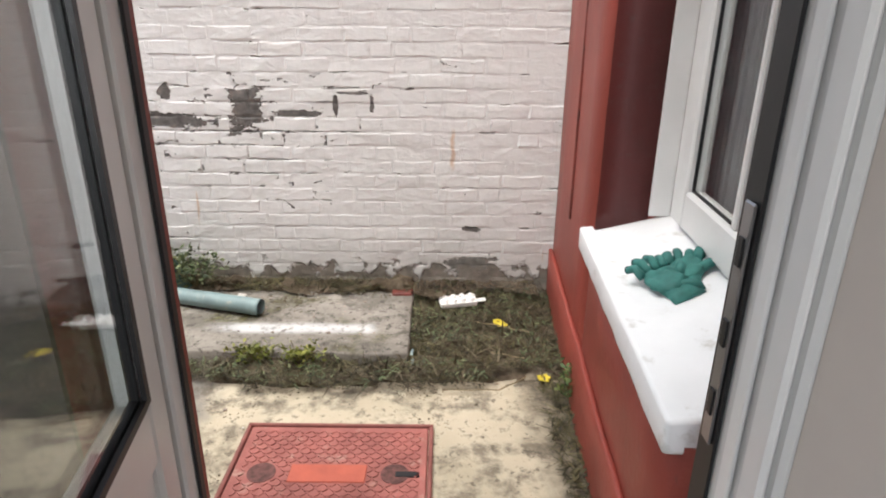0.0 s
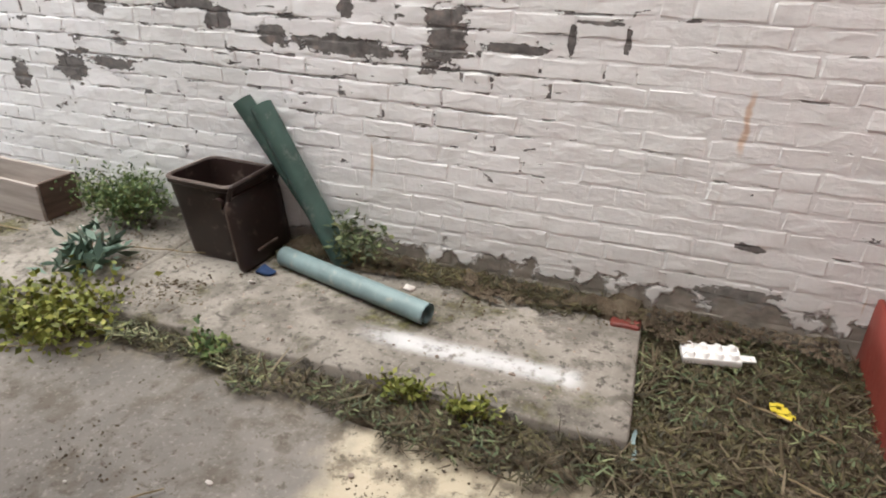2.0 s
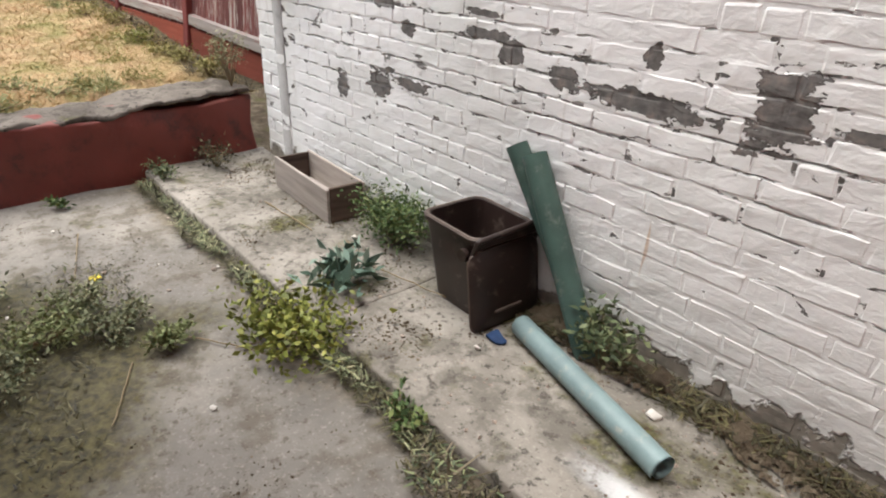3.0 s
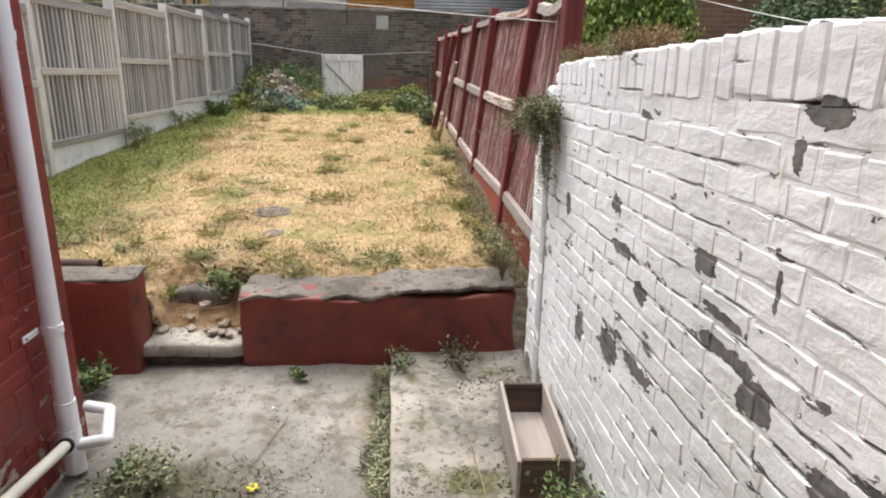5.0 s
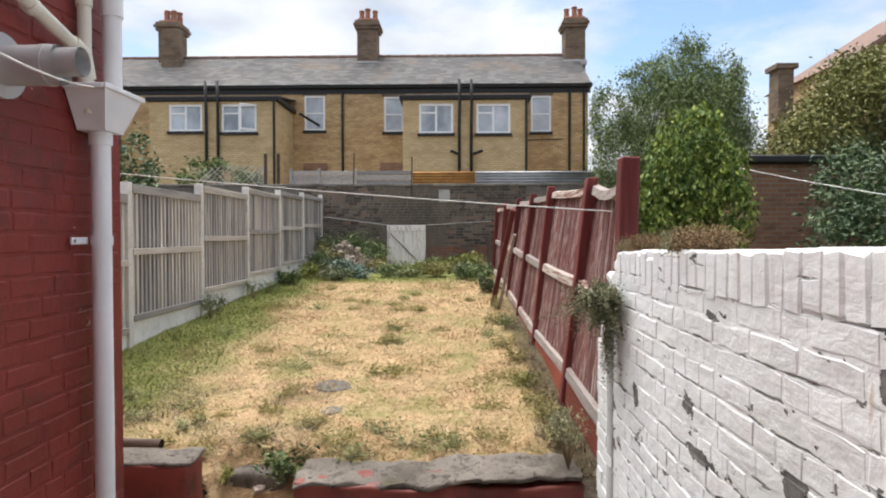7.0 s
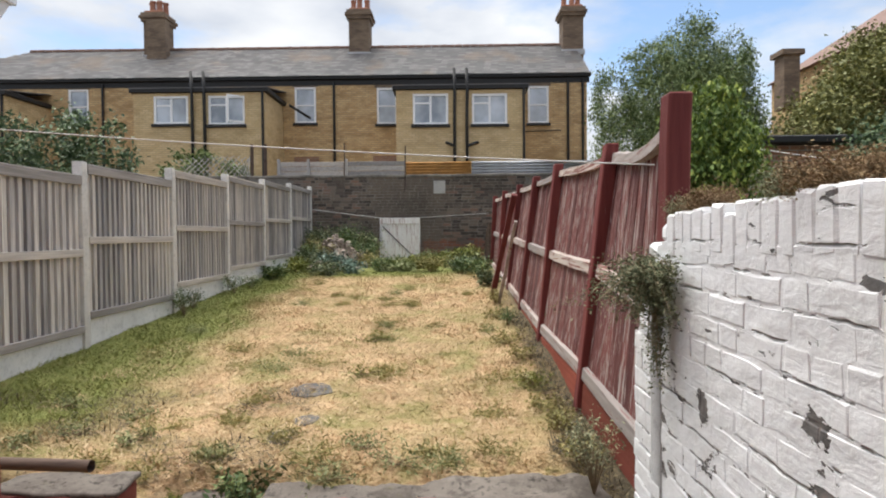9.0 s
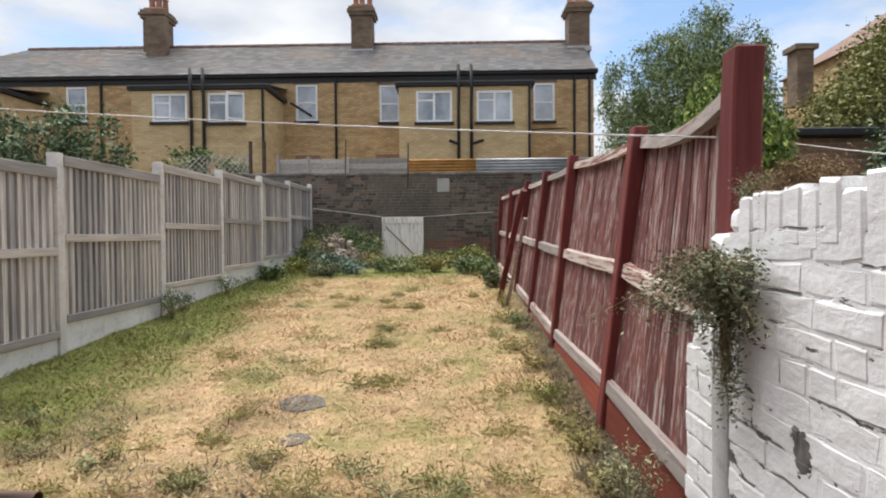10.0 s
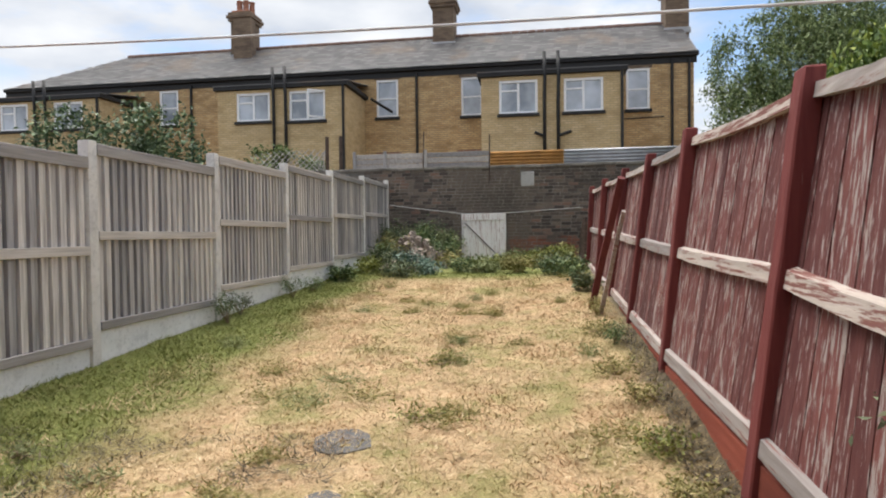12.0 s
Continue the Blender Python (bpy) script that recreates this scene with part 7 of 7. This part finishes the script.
loops = [rounded(0, 0, 0.155, 0.17, 0.045, 0.0), rounded(0, 0, 0.163, 0.178, 0.05, 0.018), rounded(0, 0, 0.150, 0.165, 0.045, 0.026), rounded(0, 0, 0.10, 0.115, 0.04, 0.036)]
lid_ = shell(loops, True, True)
lid_o = part("lid", lid_, MBIN, bin_, smooth="auto")
LM = pose(0.185, -0.02, 0.165, 0, 82, 0)
lid_o.matrix_basis = LM
rimb = part("lid_rim", shell([rounded(0, 0, 0.1635, 0.1785, 0.05, 0.012), rounded(0, 0, 0.167, 0.182, 0.05, 0.016), rounded(0, 0, 0.1635, 0.1785, 0.05, 0.021)], False), MBINRIM, lid_o, "scuffed pale lid edge", "auto")
part("lid_slot", B(0.085, 0.10, -0.07, 0.07, 0.028, 0.04, 0.004), MBINRIM, lid_o)
hdl = T(arc([(0.155, -0.16, 0.28), (0.20, -0.165, 0.385), (0.20, 0.165, 0.40), (0.155, 0.16, 0.28)], 5, 0.05), 0.011, 8)
part("carry_handle", hdl, MBIN, bin_, "brown plastic carrying handle", True)
part("handle_band", B(0.178, 0.196, -0.155, 0.155, 0.345, 0.39, 0.006), MBIN, bin_)
for y in (-0.165, 0.165):
    part("hinge_lug", T([(0.12, y - 0.01, 0.30), (0.12, y + 0.01, 0.30)], 0.026, 14), MBIN, bin_, smooth="auto")


def roll(name, label, a, b, r, mat, turns=2.2, seed=0):
    """A rolled sheet: a spiral strip swept along its axis."""
    t = thing(name, label, "roll")
    a, b = Vector(a), Vector(b)
    d = (b - a).normalized()
    e = d.orthogonal().normalized()
    f = d.cross(e)
    bm = bmesh.new()
    n = 44
    line = []
    for k in range(9):
        c = a.lerp(b, k / 8)
        ringv = []
        for i in range(n + 1):
            th = 2 * math.pi * turns * i / n + seed
            rad = r * (0.62 + 0.38 * i / n) + 0.0015 * noise.noise(Vector((i * 0.3, k * 0.9, seed)))
            ringv.append(bm.verts.new(c + rad * (math.cos(th) * e + math.sin(th) * f)))
        line.append(ringv)
    for p, q in zip(line, line[1:]):
        for i in range(n):
            bm.faces.new((p[i], p[i + 1], q[i + 1], q[i]))
    part("sheet", bm, mat, t, smooth=True)
    return t


roll("leaning_roll", "dark green rolled sheet leaning on the white wall", (-1.60, 3.37, -0.05), (-2.055, 3.365, 0.615), 0.047, MGREEN, seed=0.3)
roll("leaning_roll", "dark green rolled sheet leaning on the white wall", (-1.55, 3.29, -0.05), (-1.955, 3.355, 0.605), 0.055, MGREEN, seed=1.3)
roll("lying_roll", "pale green rolled sheet lying on the slab", (-1.80, 3.20, -0.005), (-1.045, 2.985, 0.0), 0.045, MGREENL, seed=2.0)
bm = bmesh.new()
bmesh.ops.create_icosphere(bm, subdivisions=2, radius=0.035, matrix=Matrix.Translation((-1.83, 3.10, -0.04)) @ Matrix.Diagonal((1.3, 0.9, 0.5, 1)))
solo("blue_rag", jitter(bm, 0.02, 25), MBLUE, "scrap of dark blue rag beside the bin", "rag", smooth=True)

# timber planter, empty, greyed
PM = pose(-3.45, 3.265, -0.05, 0, 0, -3)
plt = thing("planter_trough", "empty weathered wooden planter trough by the white wall", "planter", at=PM)
L2, W2, HH = 0.33, 0.115, 0.19
part("side_board", jitter(dice(B(-L2, L2, -W2, -W2 + 0.018, 0, HH, 0.003), 0.1), 0.003, 9), MOLDWOOD, plt)
part("side_board", jitter(dice(B(-L2, L2, W2 - 0.018, W2, 0, HH, 0.003), 0.1), 0.003, 9, 2), MOLDWOOD, plt)
part("end_board", B(-L2 + 0.004, -L2 + 0.022, -W2 + 0.019, W2 - 0.019, 0.004, HH - 0.006, 0.003), MDARKWOOD, plt, "dark damp end board")
part("end_board", B(L2 - 0.016, L2 + 0.004, -W2 + 0.0185, W2 - 0.0185, 0.004, HH + 0.006, 0.003), MDARKWOOD, plt, "dark damp end board")
part("base_board", B(-L2 + 0.023, L2 - 0.017, -W2 + 0.019, W2 - 0.019, 0.004, 0.03), MOLDWOOD, plt)

# white moulded pack
pk = thing("moulded_pack", "white moulded plastic tray pack lying on the soil", "packaging", at=pose(-0.04, 3.20, -0.075, 4, -3, 8))
part("tray", B(-0.10, 0.10, -0.045, 0.045, 0, 0.03, 0.008, 2), MFLAKE, pk)
for i in range(4):
    for j in range(2):
        bm = bmesh.new()
        bmesh.ops.create_cone(bm, cap_ends=True, segments=10, radius1=0.021, radius2=0.012, depth=0.014, matrix=Matrix.Translation((-0.072 + i * 0.048, -0.021 + j * 0.043, 0.0365)))
        part("cell", bm, MFLAKE, pk)
part("flap", B(0.102, 0.15, -0.02, 0.012, 0.012, 0.016), MFLAKE, pk)


# gardening gloves, a crumpled pair
def glove(at, turn, seed):
    g_ = thing("work_glove", "crumpled teal-green rubber work glove on the sill", "glove", "gloves on the sill", at=at @ pose(0, 0, 0, 0, 0, turn))
    bm = bmesh.new()
    bmesh.ops.create_uvsphere(bm, u_segments=20, v_segments=12, radius=1.0, matrix=Matrix.Translation((0, 0, 0.020)) @ Matrix.Diagonal((0.052, 0.066, 0.020, 1)))
    part("palm", jitter(jitter(bm, 0.016, 24, seed), 0.008, 60, seed), MGLOVE, g_, smooth=True)
    rr_ = random.Random(seed)
    for i, (dx, ln_, sp) in enumerate(((-0.036, 0.055, -16), (-0.012, 0.068, -4), (0.014, 0.064, 5), (0.037, 0.05, 16))):
        a = radians(sp)
        p0 = Vector((dx, 0.045, 0.018))
        p1 = p0 + Vector((math.sin(a) * ln_ * 0.5, math.cos(a) * ln_ * 0.5, 0.014 + rr_.uniform(0, 0.012)))
        p2 = p0 + Vector((math.sin(a) * ln_, math.cos(a) * ln_, rr_.uniform(-0.004, 0.012)))
        part("finger", jitter(tube(bmesh.new(), [p0, p0.lerp(p1, 0.6), p1, p1.lerp(p2, 0.6), p2, p2 + (p2 - p1) * 0.12], [0.013, 0.014, 0.013, 0.0135, 0.011, 0.004], 10), 0.004, 50, seed + i), MGLOVE, g_, smooth=True)
        part("fingertip", jitter(tube(bmesh.new(), [p2 - (p2 - p1) * 0.2, p2, p2 + (p2 - p1) * 0.16], [0.0125, 0.0122, 0.004], 10), 0.002, 50, seed + i), MGLOVED, g_, "dirty dark fingertip", True)
    part("thumb", jitter(tube(bmesh.new(), [(0.04, -0.01, 0.02), (0.065, 0.01, 0.026), (0.08, 0.035, 0.02), (0.083, 0.042, 0.018)], [0.015, 0.015, 0.012, 0.004], 10), 0.003, 50, seed), MGLOVE, g_, smooth=True)
    cf = bmesh.new()
    tube(cf, [(0, -0.04, 0.018), (0, -0.07, 0.02), (0, -0.105, 0.018)], [0.03, 0.032, 0.036], 18)
    bmesh.ops.scale(cf, vec=(1.35, 1, 0.55), verts=cf.verts)
    part("cuff", jitter(jitter(cf, 0.010, 25, seed), 0.004, 70, seed), MGLOVE, g_, "teal ribbed cuff", True)


SILLM = WM @ pose(0.12, 0.57, SZ + 0.094, 0, -14.5, 0)
glove(SILLM @ pose(-0.015, 0.0, 0.008, 8, 0, 0), 22, 5)
glove(SILLM @ pose(0.055, 0.05, 0.0), -14, 9)

# litter and twigs
rl = random.Random(23)
for i in range(46):
    x, y = rl.uniform(-4.2, 0.3), rl.uniform(1.5, 3.35)
    onslab = y > 2.66 and x < -0.3
    z = -0.048 if onslab else YARD + 0.004
    if y > 2.45 and x > -0.3:
        continue
    s = rl.uniform(0.004, 0.013)
    bm = bmesh.new()
    bmesh.ops.create_icosphere(bm, subdivisions=1, radius=s, matrix=Matrix.Translation((x, y, z + s * 0.25)) @ Matrix.Diagonal((1.3, 1, 0.5, 1)))
    mt = MRUBBLE if i % 3 else MCHIP
    solo("paint_chip" if mt is MCHIP else "pebble", jitter(bm, s * 0.5, 40, i), mt, "flake of white paint lying in the yard" if mt is MCHIP else "small pale pebble lying in the yard", "debris", "bits in the yard")
for i, (x, y, z, r_1) in enumerate(((-1.21, 3.20, -0.047, 0.020), (-1.83, 3.0, -0.047, 0.012), (-2.9, 3.15, -0.047, 0.017))):
    solo("paper_scrap", jitter(dice(B(x - r_1, x + r_1, y - r_1 * 0.7, y + r_1 * 0.7, z, z + 0.012, 0.003), 0.012), 0.012, 40, i), MCHIP, "crumpled white scrap lying by the wall", "litter", "scraps in the yard", True)
for i, (x, y, z) in enumerate(((0.16, 2.98, -0.07), (0.32, 2.48, -0.08), (0.18, 2.95, -0.07), (-3.35, 2.05, -0.105))):
    bm = bmesh.new()
    for k in range(5):
        a = k * 1.256
        box(bm, x + 0.018 * math.cos(a) - 0.010, x + 0.018 * math.cos(a) + 0.010, y + 0.018 * math.sin(a) - 0.008, y + 0.018 * math.sin(a) + 0.008, z, z + 0.006)
    solo("fallen_petals", jitter(bm, 0.006, 40, i), MYELLOW, "small yellow fallen petals on the ground", "petals", "petals in the yard")
for i, pts in enumerate((((-2.75, 2.15, -0.11), (-2.45, 2.35, -0.10), (-2.28, 2.42, -0.09)), ((-2.46, 2.33, -0.10), (-2.42, 2.42, -0.09)), ((-3.6, 3.0, -0.045), (-3.1, 3.02, -0.04)), ((-2.0, 3.18, -0.04), (-2.55, 3.05, -0.035), (-2.9, 3.10, -0.045)), ((-0.12, 2.42, -0.10), (0.12, 2.40, -0.09), (0.25, 2.5, -0.08)), ((0.02, 3.0, -0.07), (0.3, 2.86, -0.06)), ((0.1, 2.7, -0.08), (0.25, 2.62, -0.06)), ((-3.9, 2.1, -0.11), (-3.4, 1.98, -0.105)), ((-1.62, 1.9, -0.11), (-1.45, 2.05, -0.105)), ((-2.62, 2.0, -0.11), (-2.3, 1.85, -0.105)))):
    solo("twig", jitter(dice(T(pts, 0.003, 5), 0.05), 0.006, 20, i), MSTEM, "dry pale twig lying on the concrete", "twig", "twigs in the yard")
solo("blue_strip", jitter(dice(B(-0.268, -0.256, 2.60, 2.72, -0.08, -0.076), 0.03), 0.01, 20), MGREENL, "scrap of pale blue plastic strip by the slab", "litter")

def crumbs(name, label, count, x0, x1, y0, y1, z, mat, s0, s1, seed, keepf):
    """Loose crumbs of soil and grit, each a small rough lump."""
    rng = np.random.default_rng(seed)
    tri = []
    for _ in range(count):
        x, y = rng.uniform(x0, x1), rng.uniform(y0, y1)
        if not keepf(x, y):
            continue
        s = rng.uniform(s0, s1) * (0.5 + rng.random())
        c = np.array((x, y, z + s * 0.2))
        v = c + np.array(((1, 0, 0), (0, 1, 0), (-1, 0, 0), (0, -1, 0), (0, 0, 0.7))) * s * rng.uniform(0.6, 1.3, (5, 1))
        tri += [(v[i], v[(i + 1) % 4], v[4]) for i in range(4)]
    return tagged(soup(name, np.array(tri), mat), label, "debris", kind="stuff")


clot = lambda x, y: noise.noise(Vector((x * 2.6, y * 2.6, 4.0))) + 0.6 * noise.noise(Vector((x * 8, y * 8, 1.0))) > 0.12
crumbs("soil_crumbs", "crumbs of dark soil scattered over the slab", 9500, -4.3, -0.35, 2.68, 3.36, -0.050, MSOIL, 0.002, 0.0075, 51, lambda x, y: clot(x, y) and (y > 3.0 + 0.5 * noise.noise(Vector((x * 1.3, 0, 2))) or x < -1.9))
crumbs("foot_crumbs", "soil crumbs and grit heaped at the foot of the wall", 5200, -2.3, 0.4, 3.14, 3.42, -0.036, MSOIL, 0.004, 0.012, 54, lambda x, y: y > 3.26 + 0.12 * noise.noise(Vector((x * 3, 0, 0))))
crumbs("yard_grit", "grit and soil crumbs scattered over the yard floor", 9000, -4.3, 0.3, 1.3, 2.55, YARD, MSOIL, 0.0015, 0.005, 52, lambda x, y: clot(x, y) and not (cx0 - 0.02 < x < cx1 + 0.02 and cy0 - 0.02 < y < cy1 + 0.02))
crumbs("pale_grit", "pale flakes and grit scattered over the yard", 1900, -4.3, 0.3, 1.3, 3.3, -0.05, MRUBBLE, 0.002, 0.008, 53, lambda x, y: y > 2.68 and x < -0.45)

# lines overhead
def cord(name, label, a, b, sag, r=0.004, n=14):
    a, b = Vector(a), Vector(b)
    solo(name, T([a.lerp(b, i / n) - Vector((0, 0, sag * 4 * (i / n) * (1 - i / n))) for i in range(n + 1)], r, 6), MLINE, label, "washing line", "lines across the garden", True)


cord("washing_line", "white washing line tied to the waste pipe", (px + 0.08, OW + 0.10, 2.30), (0.3, 2.6, 2.35), 0.22, 0.0035)
cord("washing_line", "white washing line tied to the tall red post", (-4.22, 3.455, 1.85), (-5.25, -0.90, 2.30), 0.03, 0.003)
cord("washing_line", "white cord strung along the back wall", (-17.69, -0.9, 2.25), (-17.63, 0.84, 2.02), 0.0, 0.008)
cord("washing_line", "white cord strung along the back wall", (-17.63, 1.84, 2.02), (-17.69, 3.6, 2.12), 0.0, 0.006)
cord("overhead_cable", "thin pale cable crossing behind the wall", (-11.0, 6.9, 2.85), (-4.0, 8.0, 1.5), 0.1, 0.006)

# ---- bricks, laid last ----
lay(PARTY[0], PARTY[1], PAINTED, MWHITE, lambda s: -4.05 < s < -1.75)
for i, (x, w, dz, dy) in enumerate(top):
    v = TOPV[i % 6]
    if i < 6:
        TOPV[i] = (v, brick_mesh("coping_brick", v, MWHITE))
for i, (x, w, dz, dy) in enumerate(top):
    ob = new("coping_brick", TOPV[i % 6][1])
    ob.parent = wall
    ob.matrix_basis = Matrix.Translation((x, PW - 0.001 + dy, 1.628 + dz - 0.028 * max(0.0, -2.3 - x) - (0.05 * abs(noise.noise(Vector((x * 7, 0, 0)))) if x < -3.15 else 0.0))) @ Matrix.Rotation(math.pi / 2 + (0.12 * noise.noise(Vector((x * 11, 3, 0))) if x < -3.15 else 0.0), 4, "Y")
lay(pier, PIER, PAINTED, MWHITE, lambda s: True)
lay(side, SIDE, STRETCH, MRED, lambda z: 0.1 < z < 1.7)
lay(bw, BACK, ROUGHB, MGARDENB, lambda s: 2.2 < s < 4.0)
